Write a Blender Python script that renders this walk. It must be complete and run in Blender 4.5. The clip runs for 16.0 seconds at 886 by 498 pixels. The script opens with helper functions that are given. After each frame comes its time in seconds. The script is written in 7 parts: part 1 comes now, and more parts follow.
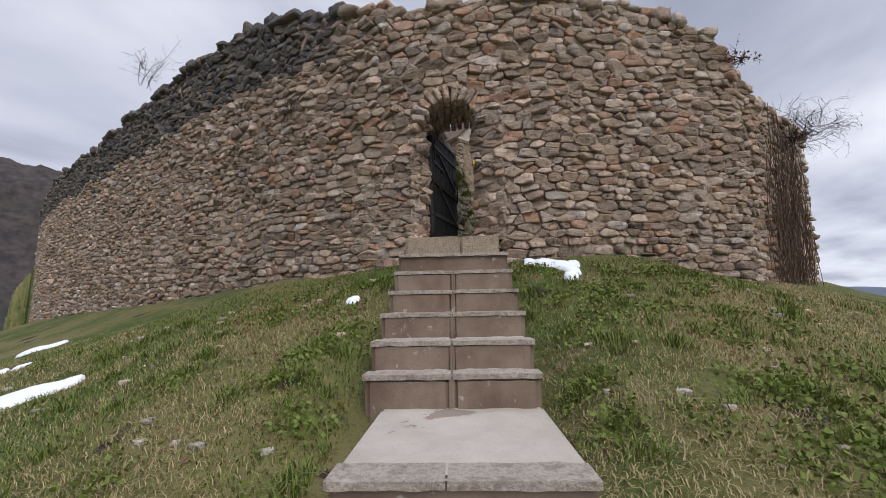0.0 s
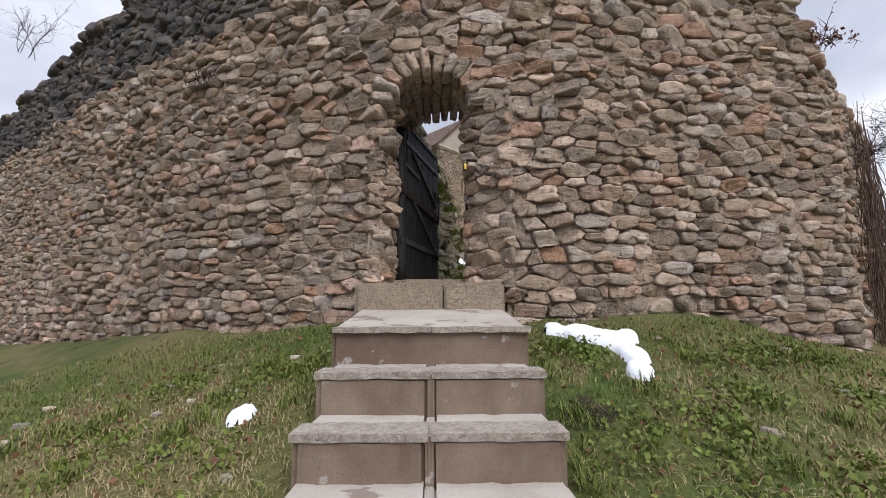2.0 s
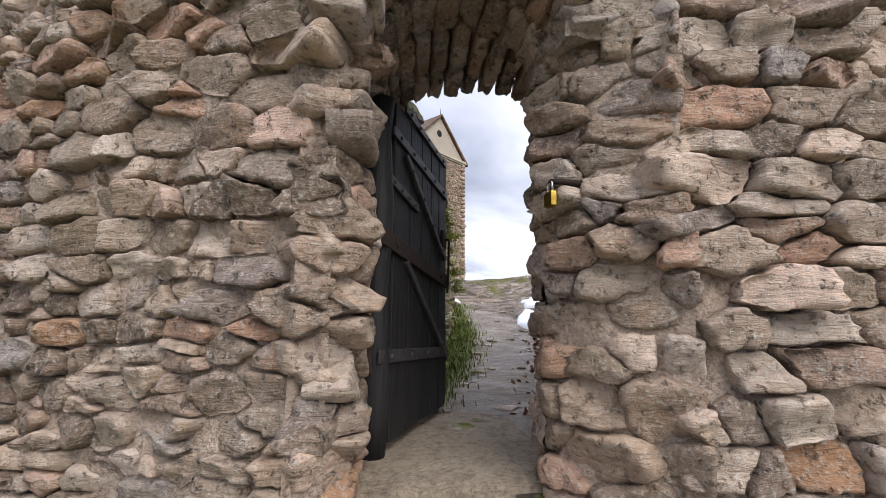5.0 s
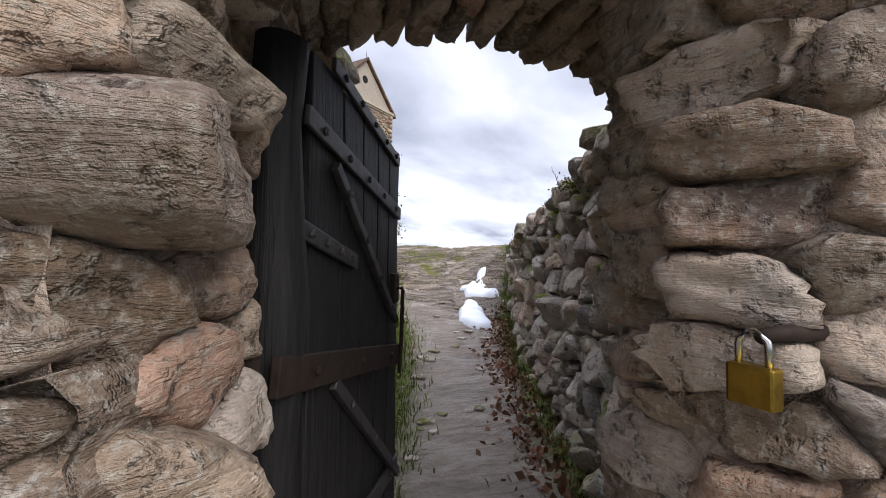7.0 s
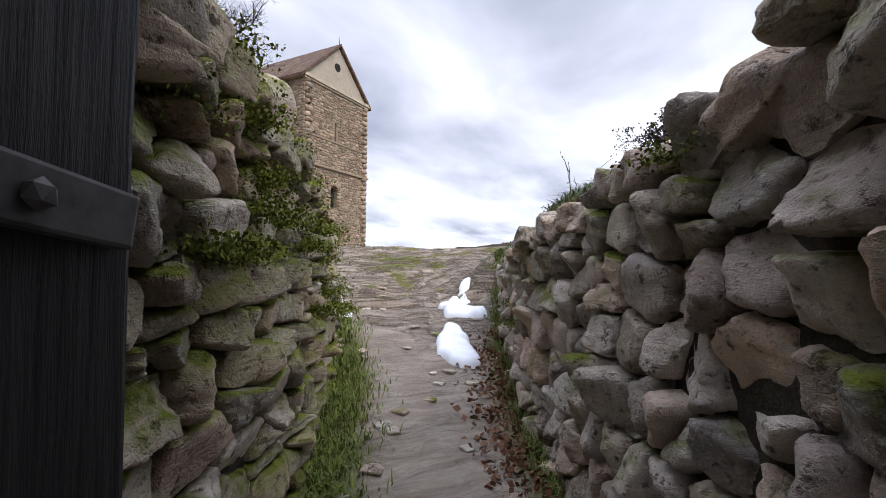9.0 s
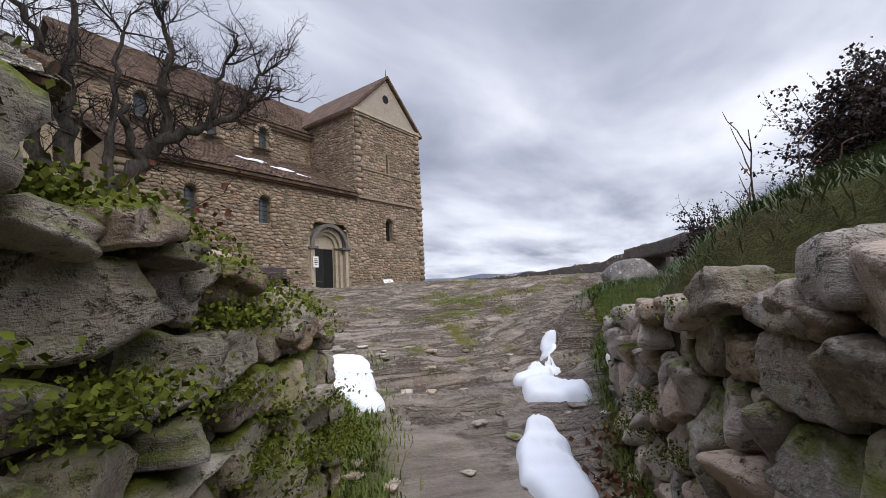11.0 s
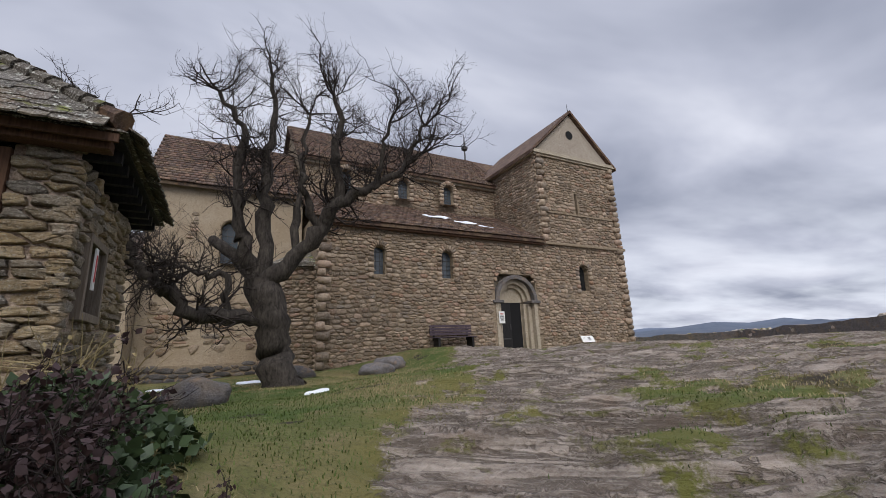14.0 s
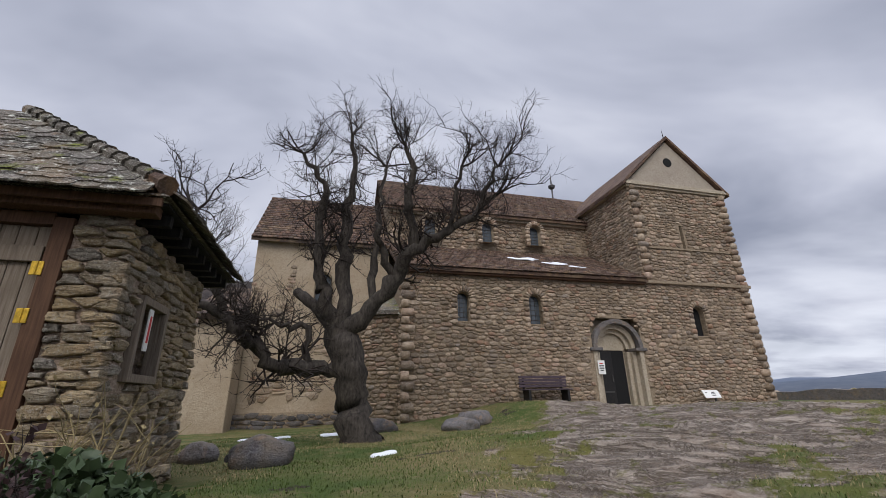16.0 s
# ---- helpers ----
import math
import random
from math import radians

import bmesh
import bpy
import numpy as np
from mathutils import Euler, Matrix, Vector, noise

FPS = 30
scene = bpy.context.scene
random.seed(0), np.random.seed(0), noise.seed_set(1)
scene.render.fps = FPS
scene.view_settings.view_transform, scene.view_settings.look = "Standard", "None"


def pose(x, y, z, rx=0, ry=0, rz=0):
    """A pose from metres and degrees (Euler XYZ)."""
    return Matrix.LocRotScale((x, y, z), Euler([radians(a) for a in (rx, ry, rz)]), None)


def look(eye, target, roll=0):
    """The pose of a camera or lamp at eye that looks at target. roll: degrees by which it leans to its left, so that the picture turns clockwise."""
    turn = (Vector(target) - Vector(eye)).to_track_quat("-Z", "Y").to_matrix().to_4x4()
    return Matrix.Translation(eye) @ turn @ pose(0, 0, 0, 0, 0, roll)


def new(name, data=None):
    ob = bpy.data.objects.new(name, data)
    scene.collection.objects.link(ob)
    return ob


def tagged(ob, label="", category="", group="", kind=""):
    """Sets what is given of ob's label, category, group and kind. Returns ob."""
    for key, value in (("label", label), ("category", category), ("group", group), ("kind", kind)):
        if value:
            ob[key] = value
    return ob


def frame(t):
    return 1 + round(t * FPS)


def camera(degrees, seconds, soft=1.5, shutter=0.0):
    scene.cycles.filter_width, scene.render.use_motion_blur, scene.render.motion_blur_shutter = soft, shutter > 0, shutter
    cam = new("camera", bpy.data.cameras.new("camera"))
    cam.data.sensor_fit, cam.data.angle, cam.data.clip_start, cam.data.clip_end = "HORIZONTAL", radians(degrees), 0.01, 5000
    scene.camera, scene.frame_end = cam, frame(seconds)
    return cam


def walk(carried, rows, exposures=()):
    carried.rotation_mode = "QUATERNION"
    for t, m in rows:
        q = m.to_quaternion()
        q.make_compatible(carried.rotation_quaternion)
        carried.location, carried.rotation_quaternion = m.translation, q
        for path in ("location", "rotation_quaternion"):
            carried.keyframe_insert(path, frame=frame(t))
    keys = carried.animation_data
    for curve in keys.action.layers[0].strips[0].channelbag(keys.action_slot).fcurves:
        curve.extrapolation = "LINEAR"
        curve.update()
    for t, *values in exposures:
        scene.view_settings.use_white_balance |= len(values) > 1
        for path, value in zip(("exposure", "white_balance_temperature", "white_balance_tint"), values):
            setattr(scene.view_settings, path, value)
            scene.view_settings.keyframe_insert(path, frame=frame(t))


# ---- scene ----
cam = camera(93.1, 16.0, soft=0.8)
METRES, EYE, TILT, LEAN, TURN = 12.0, 1.5, -2.7, -1.5, -42.8
ROWS = [
    (0.0, 0.0, 0.0, 0.0, 0.46, 10.1, 2.59),
    (0.5, -0.002, 0.0415, 0.0145, -0.56, 10.42, 2.46),
    (1.0, -0.003, 0.0872, 0.0301, -1.67, 10.6, 1.63),
    (1.5, 0.005, 0.1292, 0.0443, -2.39, 10.68, 1.68),
    (2.0, 0.0045, 0.1662, 0.0617, -2.78, 11.12, 1.9),
    (2.5, -0.0032, 0.2054, 0.0844, -3.21, 11.79, 0.99),
    (3.0, -0.0013, 0.2451, 0.0946, -3.51, 12.04, 1.29),
    (3.5, -0.0024, 0.2774, 0.1156, -3.84, 12.13, 1.56),
    (4.0, -0.006, 0.3079, 0.1312, -4.94, 12.01, 1.86),
    (6.5, -0.0065, 0.4274, 0.1875, -14.06, 6.01, 1.24),
    (7.0, -0.0057, 0.4471, 0.2029, -17.72, 3.95, 1.58),
    (7.5, 0.0032, 0.474, 0.208, -19.95, 3.94, 1.75),
    (8.0, 0.014, 0.4993, 0.2119, -22.0, 3.8, 2.22),
    (10.5, 0.0706, 0.654, 0.2405, -14.22, 4.39, 2.91),
    (11.0, 0.0821, 0.6878, 0.2464, -11.65, 7.69, 5.16),
    (11.5, 0.0918, 0.7187, 0.2473, -9.32, 9.51, 5.29),
    (12.0, 0.1021, 0.7443, 0.2529, -7.0, 10.49, 4.8),
    (12.5, 0.113, 0.7682, 0.2538, -1.52, 12.29, 4.38),
    (13.0, 0.1244, 0.7926, 0.2676, 4.85, 13.49, 5.96),
    (13.5, 0.1292, 0.8176, 0.2698, 8.92, 14.85, 5.22),
    (14.0, 0.1293, 0.8572, 0.2804, 15.4, 16.41, 3.18),
    (14.5, 0.1318, 0.8758, 0.2897, 19.97, 18.89, 3.81),
    (15.0, 0.1417, 0.8899, 0.295, 24.16, 21.38, 2.4),
    (15.5, 0.1491, 0.8986, 0.2975, 27.05, 22.22, 1.62),
    (16.0, 0.1511, 0.9081, 0.2971, 28.42, 22.77, 1.14),
]
walk(cam, [(t, pose(0, 0, EYE, TILT, LEAN, TURN) @ pose(METRES * x, METRES * y, METRES * z, 90 + pitch, roll, yaw)) for t, x, y, z, yaw, pitch, roll in ROWS],
     exposures=[(0.0, 0.3), (0.5, 0.4), (2.0, 0.58), (3.5, 0.95), (4.2, 1.0), (6.5, 0.85), (7.5, 0.95), (8.1, 1.0), (10.5, 0.52), (13.0, 0.25), (16.0, 0.2)])

# ---- world, sun ----
def build_world():
    world = bpy.data.worlds.new("overcast_sky")
    scene.world = world
    world.use_nodes = True
    nt = world.node_tree
    nt.nodes.clear()
    N, L = nt.nodes.new, nt.links.new
    out, bg = N("ShaderNodeOutputWorld"), N("ShaderNodeBackground")
    sky = N("ShaderNodeTexSky")
    sky.sky_type, sky.sun_disc = "NISHITA", False
    sky.sun_elevation, sky.sun_rotation = radians(40), radians(199)
    co = N("ShaderNodeTexCoord")
    sep = N("ShaderNodeSeparateXYZ")
    L(co.outputs["Generated"], sep.inputs[0])
    zz = N("ShaderNodeMath"); zz.operation = "MAXIMUM"; zz.inputs[1].default_value = 0.0
    L(sep.outputs[2], zz.inputs[0])
    za = N("ShaderNodeMath"); za.operation = "ADD"; za.inputs[1].default_value = 0.16
    L(zz.outputs[0], za.inputs[0])
    div = N("ShaderNodeVectorMath"); div.operation = "DIVIDE"
    comb = N("ShaderNodeCombineXYZ")
    for k in range(3):
        L(za.outputs[0], comb.inputs[k])
    L(co.outputs["Generated"], div.inputs[0]); L(comb.outputs[0], div.inputs[1])
    sc = N("ShaderNodeVectorMath"); sc.operation = "MULTIPLY"; sc.inputs[1].default_value = (0.62, 0.9, 0.0)
    L(div.outputs[0], sc.inputs[0])
    n1 = N("ShaderNodeTexNoise"); n1.inputs["Scale"].default_value = 1.15; n1.inputs["Detail"].default_value = 5.0
    n1.inputs["Roughness"].default_value = 0.5; n1.inputs["Distortion"].default_value = 0.35
    L(sc.outputs[0], n1.inputs["Vector"])
    ramp = N("ShaderNodeValToRGB")
    el = ramp.color_ramp.elements
    el[0].position, el[0].color = 0.33, (0.25, 0.275, 0.36, 1)
    el[1].position, el[1].color = 0.7, (0.72, 0.74, 0.83, 1)
    e = el.new(0.5); e.color = (0.45, 0.475, 0.575, 1)
    L(n1.outputs["Fac"], ramp.inputs[0])
    # pale band low over the horizon, broken by cloud
    hz = N("ShaderNodeMapRange"); hz.inputs[1].default_value = 0.0; hz.inputs[2].default_value = 0.34
    hz.inputs[3].default_value = 0.6; hz.inputs[4].default_value = 0.0
    L(sep.outputs[2], hz.inputs[0])
    mh = N("ShaderNodeMix"); mh.data_type = "RGBA"
    mh.inputs[7].default_value = (0.80, 0.84, 0.93, 1)
    hm = N("ShaderNodeMath"); hm.operation = "MULTIPLY"
    L(hz.outputs[0], hm.inputs[0])
    n2 = N("ShaderNodeTexNoise"); n2.inputs["Scale"].default_value = 2.4; n2.inputs["Detail"].default_value = 4.0
    L(sc.outputs[0], n2.inputs["Vector"])
    r2 = N("ShaderNodeMapRange"); r2.inputs[1].default_value = 0.38; r2.inputs[2].default_value = 0.6
    L(n2.outputs["Fac"], r2.inputs[0]); L(r2.outputs[0], hm.inputs[1])
    L(hm.outputs[0], mh.inputs[0]); L(ramp.outputs[0], mh.inputs[6])
    dim = N("ShaderNodeMix"); dim.data_type = "RGBA"; dim.inputs[0].default_value = 0.985
    skd = N("ShaderNodeVectorMath"); skd.operation = "SCALE"; skd.inputs["Scale"].default_value = 0.1
    L(sky.outputs[0], skd.inputs[0])
    L(skd.outputs[0], dim.inputs[6]); L(mh.outputs[2], dim.inputs[7])
    # overcast dome brightest overhead, boosted further there, above the view, to light the ground
    zen = N("ShaderNodeMapRange"); zen.inputs[1].default_value = 0.8; zen.inputs[2].default_value = 1.0
    zen.inputs[3].default_value = 1.0; zen.inputs[4].default_value = 5.5
    L(sep.outputs[2], zen.inputs[0])
    L(dim.outputs[2], bg.inputs[0])
    L(zen.outputs[0], bg.inputs[1])
    L(bg.outputs[0], out.inputs[0])


build_world()
sun = new("sun", bpy.data.lights.new("sun", "SUN"))
sun.data.energy, sun.data.angle, sun.data.color = 1.5, radians(40), (1.0, 0.96, 0.9)
sun.matrix_world = look((-14, -40, 36), (0, 0, 0))

# ---- materials ----
def material(name, rough=0.85):
    m = bpy.data.materials.new(name)
    m.use_nodes = True
    nt = m.node_tree
    b = nt.nodes["Principled BSDF"]
    b.inputs["Roughness"].default_value = rough
    b.inputs["Specular IOR Level"].default_value = 0.3
    return m, nt, b


def ramp_node(nt, stops):
    r = nt.nodes.new("ShaderNodeValToRGB")
    el = r.color_ramp.elements
    while len(el) < len(stops):
        el.new(0.5)
    for e, (p, c) in zip(el, stops):
        e.position, e.color = p, (*c, 1)
    return r


def noise_node(nt, scale, detail=4.0, rough=0.55, vec=None, dist=0.0):
    n = nt.nodes.new("ShaderNodeTexNoise")
    n.inputs["Scale"].default_value, n.inputs["Detail"].default_value = scale, detail
    n.inputs["Roughness"].default_value, n.inputs["Distortion"].default_value = rough, dist
    if vec:
        nt.links.new(vec, n.inputs["Vector"])
    return n


def position(nt, scale=(1, 1, 1)):
    g = nt.nodes.new("ShaderNodeNewGeometry")
    m = nt.nodes.new("ShaderNodeVectorMath")
    m.operation = "MULTIPLY"
    m.inputs[1].default_value = scale
    nt.links.new(g.outputs["Position"], m.inputs[0])
    return m.outputs[0]


def mixc(nt, fac, a, b, mode="MIX"):
    m = nt.nodes.new("ShaderNodeMix")
    m.data_type, m.blend_type = "RGBA", mode
    for sock, v in ((0, fac), (6, a), (7, b)):
        if isinstance(v, (int, float)):
            m.inputs[sock].default_value = v
        elif isinstance(v, tuple):
            m.inputs[sock].default_value = (*v, 1)
        else:
            nt.links.new(v, m.inputs[sock])
    return m.outputs[2]


def span(nt, v, a, b, c=0.0, d=1.0):
    m = nt.nodes.new("ShaderNodeMapRange")
    for i, x in enumerate((a, b, c, d)):
        m.inputs[i + 1].default_value = x
    nt.links.new(v, m.inputs[0])
    return m.outputs[0]


def mul(nt, a, b, op="MULTIPLY"):
    m = nt.nodes.new("ShaderNodeMath")
    m.operation = op
    for i, v in enumerate((a, b)):
        if isinstance(v, (int, float)):
            m.inputs[i].default_value = v
        else:
            nt.links.new(v, m.inputs[i])
    return m.outputs[0]


def bump(nt, b, height, strength=0.5, dist=0.02):
    n = nt.nodes.new("ShaderNodeBump")
    n.inputs["Strength"].default_value, n.inputs["Distance"].default_value = strength, dist
    nt.links.new(height, n.inputs["Height"])
    nt.links.new(n.outputs[0], b.inputs["Normal"])


def piece_random(nt):
    g = nt.nodes.new("ShaderNodeNewGeometry")
    o = nt.nodes.new("ShaderNodeObjectInfo")
    s = mul(nt, g.outputs["Random Per Island"], o.outputs["Random"], "ADD")
    return mul(nt, s, 1.0, "FRACT")


def stone_material(name, stops, moss=0.0, grain=9.0, strata=0.6, dist=0.03, lichen=0.0, pale=(0.55, 0.52, 0.46), wear=0.6):
    m, nt, b = material(name, 0.9)
    r = piece_random(nt)
    base = ramp_node(nt, stops)
    nt.links.new(r, base.inputs[0])
    shade = span(nt, mul(nt, mul(nt, r, 7.31), 1.0, "FRACT"), 0.0, 1.0, 0.55, 1.3)
    tone = nt.nodes.new("ShaderNodeVectorMath"); tone.operation = "SCALE"
    nt.links.new(base.outputs[0], tone.inputs[0]); nt.links.new(shade, tone.inputs["Scale"])
    p = position(nt)
    n1 = noise_node(nt, grain, 6, 0.65, p)
    n2 = noise_node(nt, 2.2, 3, 0.5, p)
    fine = noise_node(nt, 55, 5, 0.7, p)
    layer = noise_node(nt, 1.0, 5, 0.7, position(nt, (7, 7, 46)), 0.6)
    dark = mixc(nt, span(nt, n1.outputs["Fac"], 0.35, 0.75), tone.outputs[0], mixc(nt, wear, tone.outputs[0], (0.09, 0.07, 0.055), "MULTIPLY"))
    c = mixc(nt, span(nt, layer.outputs["Fac"], 0.42, 0.68, 0.0, strata), dark, mixc(nt, 0.8, tone.outputs[0], (0.25, 0.2, 0.16), "MULTIPLY"))
    c = mixc(nt, span(nt, fine.outputs["Fac"], 0.5, 0.68, 0.0, 0.7), c, pale)
    grit = noise_node(nt, 130, 3, 0.8, p)
    c = mixc(nt, span(nt, grit.outputs["Fac"], 0.54, 0.66, 0.0, 0.4), c, mixc(nt, 1.0, c, (0.3, 0.27, 0.25), "MULTIPLY"))
    rust = noise_node(nt, 5.0, 4, 0.6, p)
    c = mixc(nt, span(nt, rust.outputs["Fac"], 0.56, 0.7, 0.0, 0.5 * wear), c, (0.42, 0.24, 0.11))
    # small pits, their crevice shade put into the colour as dark spots
    shaded_pit = noise_node(nt, 24, 4, 0.7, p)
    c = mixc(nt, span(nt, shaded_pit.outputs["Fac"], 0.58, 0.68, 0.0, 0.75), c, (0.07, 0.052, 0.04))
    c = mixc(nt, span(nt, n2.outputs["Fac"], 0.5, 0.72, 0.0, 0.35), c, (0.34, 0.25, 0.15))
    if lichen:
        w = noise_node(nt, 14, 3, 0.6, p)
        c = mixc(nt, span(nt, w.outputs["Fac"], 0.60, 0.66, 0.0, lichen), c, (0.62, 0.62, 0.55))
    if moss:
        g = nt.nodes.new("ShaderNodeNewGeometry")
        s = nt.nodes.new("ShaderNodeSeparateXYZ")
        nt.links.new(g.outputs["Normal"], s.inputs[0])
        mm = noise_node(nt, 2.6, 4, 0.6, p)
        k = mul(nt, span(nt, mm.outputs["Fac"], 0.62 - moss * 0.25, 0.7 - moss * 0.2), span(nt, s.outputs[2], -0.2, 0.7))
        gcol = mixc(nt, fine.outputs["Fac"], (0.04, 0.06, 0.008), (0.23, 0.25, 0.025))
        c = mixc(nt, k, c, gcol)
    nt.links.new(c, b.inputs["Base Color"])
    h = mul(nt, mul(nt, n1.outputs["Fac"], 0.9), mul(nt, layer.outputs["Fac"], 1.3 * strata + 0.2), "ADD")
    h = mul(nt, h, mul(nt, fine.outputs["Fac"], 0.4), "ADD")
    h = mul(nt, h, span(nt, shaded_pit.outputs["Fac"], 0.55, 0.7, 0.0, -0.5), "ADD")
    bump(nt, b, h, 1.0, dist)
    return m


TAN = [(0.0, (0.41, 0.296, 0.219)), (0.18, (0.571, 0.447, 0.346)), (0.36, (0.497, 0.35, 0.255)), (0.5, (0.72, 0.592, 0.486)), (0.62, (0.621, 0.362, 0.243)),
       (0.74, (0.497, 0.422, 0.376)), (0.86, (0.67, 0.507, 0.376)), (0.95, (0.621, 0.543, 0.498)), (1.0, (0.72, 0.399, 0.219))]
GREY = [(0.0, (0.46, 0.40, 0.34)), (0.2, (0.60, 0.54, 0.48)), (0.4, (0.52, 0.43, 0.33)), (0.55, (0.62, 0.47, 0.40)), (0.7, (0.66, 0.60, 0.55)), (0.85, (0.62, 0.45, 0.31)), (1.0, (0.44, 0.40, 0.38))]
DARK = [(0.0, (0.11, 0.105, 0.11)), (0.5, (0.17, 0.16, 0.16)), (0.8, (0.24, 0.215, 0.20)), (1.0, (0.13, 0.125, 0.128))]
CHURCH = [(0.0, (0.32, 0.23, 0.16)), (0.25, (0.45, 0.35, 0.25)), (0.5, (0.36, 0.26, 0.18)), (0.75, (0.56, 0.45, 0.34)), (0.9, (0.42, 0.25, 0.165)), (1.0, (0.47, 0.40, 0.33))]
STONE = stone_material("rubble_stone", TAN, strata=0.45)
STONE_DARK = stone_material("weathered_dark_stone", DARK, strata=0.4, pale=(0.25, 0.24, 0.23))
STONE_DRY = stone_material("drystone", GREY, moss=0.4, lichen=0.35, strata=0.12, wear=0.3)
STONE_MOSS = stone_material("mossy_drystone", GREY, moss=1.05, lichen=0.25, strata=0.12, wear=0.3)
STONE_CHURCH = stone_material("church_stone", CHURCH, grain=5.0, dist=0.02)
STONE_HUT = stone_material("hut_stone", [(0.0, (0.50, 0.38, 0.23)), (0.4, (0.60, 0.48, 0.31)), (0.7, (0.42, 0.38, 0.33)), (1.0, (0.62, 0.47, 0.26))], strata=0.8)


def mortar_material(name, a, b_, dark, scale=3.0):
    m, nt, b = material(name, 0.95)
    p = position(nt)
    n = noise_node(nt, scale, 6, 0.65, p)
    f = noise_node(nt, 40, 5, 0.7, p)
    c = mixc(nt, span(nt, n.outputs["Fac"], 0.3, 0.7), a, b_)
    c = mixc(nt, span(nt, f.outputs["Fac"], 0.46, 0.7, 0, 0.8), c, dark)
    blot = noise_node(nt, 11, 4, 0.7, p)
    c = mixc(nt, span(nt, blot.outputs["Fac"], 0.5, 0.66, 0, 0.55), c, dark)
    c = mixc(nt, span(nt, blot.outputs["Fac"], 0.36, 0.28, 0, 0.5), c, tuple(min(0.85, x * 1.35) for x in b_))
    nt.links.new(c, b.inputs["Base Color"])
    bump(nt, b, mul(nt, mul(nt, n.outputs["Fac"], blot.outputs["Fac"], "ADD"), f.outputs["Fac"], "ADD"), 1.0, 0.03)
    return m


# the dark specks also paint shadowed crevices between stones into the mortar
MORTAR = mortar_material("sandy_mortar", (0.46, 0.35, 0.27), (0.57, 0.465, 0.38), (0.17, 0.115, 0.08))
MORTAR_CH = mortar_material("church_mortar", (0.30, 0.235, 0.16), (0.36, 0.29, 0.21), (0.18, 0.13, 0.09))
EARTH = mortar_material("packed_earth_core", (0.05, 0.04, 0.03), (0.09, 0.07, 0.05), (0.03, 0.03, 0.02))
PLASTER = mortar_material("ochre_plaster", (0.40, 0.315, 0.22), (0.49, 0.41, 0.31), (0.30, 0.23, 0.16), 0.8)
PLASTER_GREY = mortar_material("grey_plaster", (0.40, 0.34, 0.28), (0.48, 0.42, 0.35), (0.3, 0.25, 0.2), 1.2)
LIMESTONE = mortar_material("dressed_limestone", (0.44, 0.38, 0.29), (0.56, 0.49, 0.39), (0.28, 0.22, 0.16), 2.2)
SILLSTONE = mortar_material("worn_sill_stone", (0.33, 0.26, 0.19), (0.42, 0.35, 0.26), (0.17, 0.13, 0.1), 3.0)


def concrete_material():
    m, nt, b = material("worn_concrete", 0.85)
    p = position(nt)
    n, f = noise_node(nt, 2.5, 5, 0.6, p), noise_node(nt, 60, 4, 0.7, p)
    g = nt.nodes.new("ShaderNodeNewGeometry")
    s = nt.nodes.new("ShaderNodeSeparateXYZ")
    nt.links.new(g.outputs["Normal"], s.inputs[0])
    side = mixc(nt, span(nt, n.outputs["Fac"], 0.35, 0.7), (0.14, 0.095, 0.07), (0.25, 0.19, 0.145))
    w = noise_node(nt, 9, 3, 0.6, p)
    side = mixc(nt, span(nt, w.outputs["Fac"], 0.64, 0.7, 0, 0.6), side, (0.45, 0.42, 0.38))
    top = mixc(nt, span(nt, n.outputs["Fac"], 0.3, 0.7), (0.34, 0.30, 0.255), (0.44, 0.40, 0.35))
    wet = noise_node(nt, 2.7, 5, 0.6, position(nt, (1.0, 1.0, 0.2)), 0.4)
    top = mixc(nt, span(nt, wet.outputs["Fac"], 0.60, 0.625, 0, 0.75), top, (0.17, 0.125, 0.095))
    # top faces paler and greyer, side faces darker brown, split by the normal's z
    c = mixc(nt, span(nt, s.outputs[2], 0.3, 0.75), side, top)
    c = mixc(nt, span(nt, f.outputs["Fac"], 0.55, 0.8, 0, 0.5), c, (0.16, 0.13, 0.1))
    nt.links.new(c, b.inputs["Base Color"])
    bump(nt, b, mul(nt, n.outputs["Fac"], mul(nt, f.outputs["Fac"], 0.5), "ADD"), 0.6, 0.015)
    return m


CONCRETE = concrete_material()


def wood_material(name, a, b_, rough=0.75, axis=(60, 60, 3)):
    m, nt, b = material(name, rough)
    n = noise_node(nt, 1.0, 6, 0.65, position(nt, axis))
    k = noise_node(nt, 3.0, 3, 0.5, position(nt))
    c = mixc(nt, span(nt, n.outputs["Fac"], 0.3, 0.7), a, b_)
    c = mixc(nt, span(nt, k.outputs["Fac"], 0.5, 0.7, 0, 0.5), c, a)
    nt.links.new(c, b.inputs["Base Color"])
    bump(nt, b, n.outputs["Fac"], 0.6, 0.012)
    return m


BLACKWOOD = wood_material("tarred_oak", (0.007, 0.007, 0.008), (0.026, 0.024, 0.024), 0.6)
GREYWOOD = wood_material("weathered_plank", (0.13, 0.10, 0.075), (0.27, 0.225, 0.18))
BROWNWOOD = wood_material("brown_beam", (0.06, 0.03, 0.018), (0.14, 0.075, 0.045))
BENCHWOOD = wood_material("dark_bench_slat", (0.05, 0.035, 0.045), (0.10, 0.075, 0.09), axis=(3, 60, 60))
BARK = wood_material("walnut_bark", (0.012, 0.010, 0.009), (0.085, 0.072, 0.06), 0.95, (18, 18, 5))
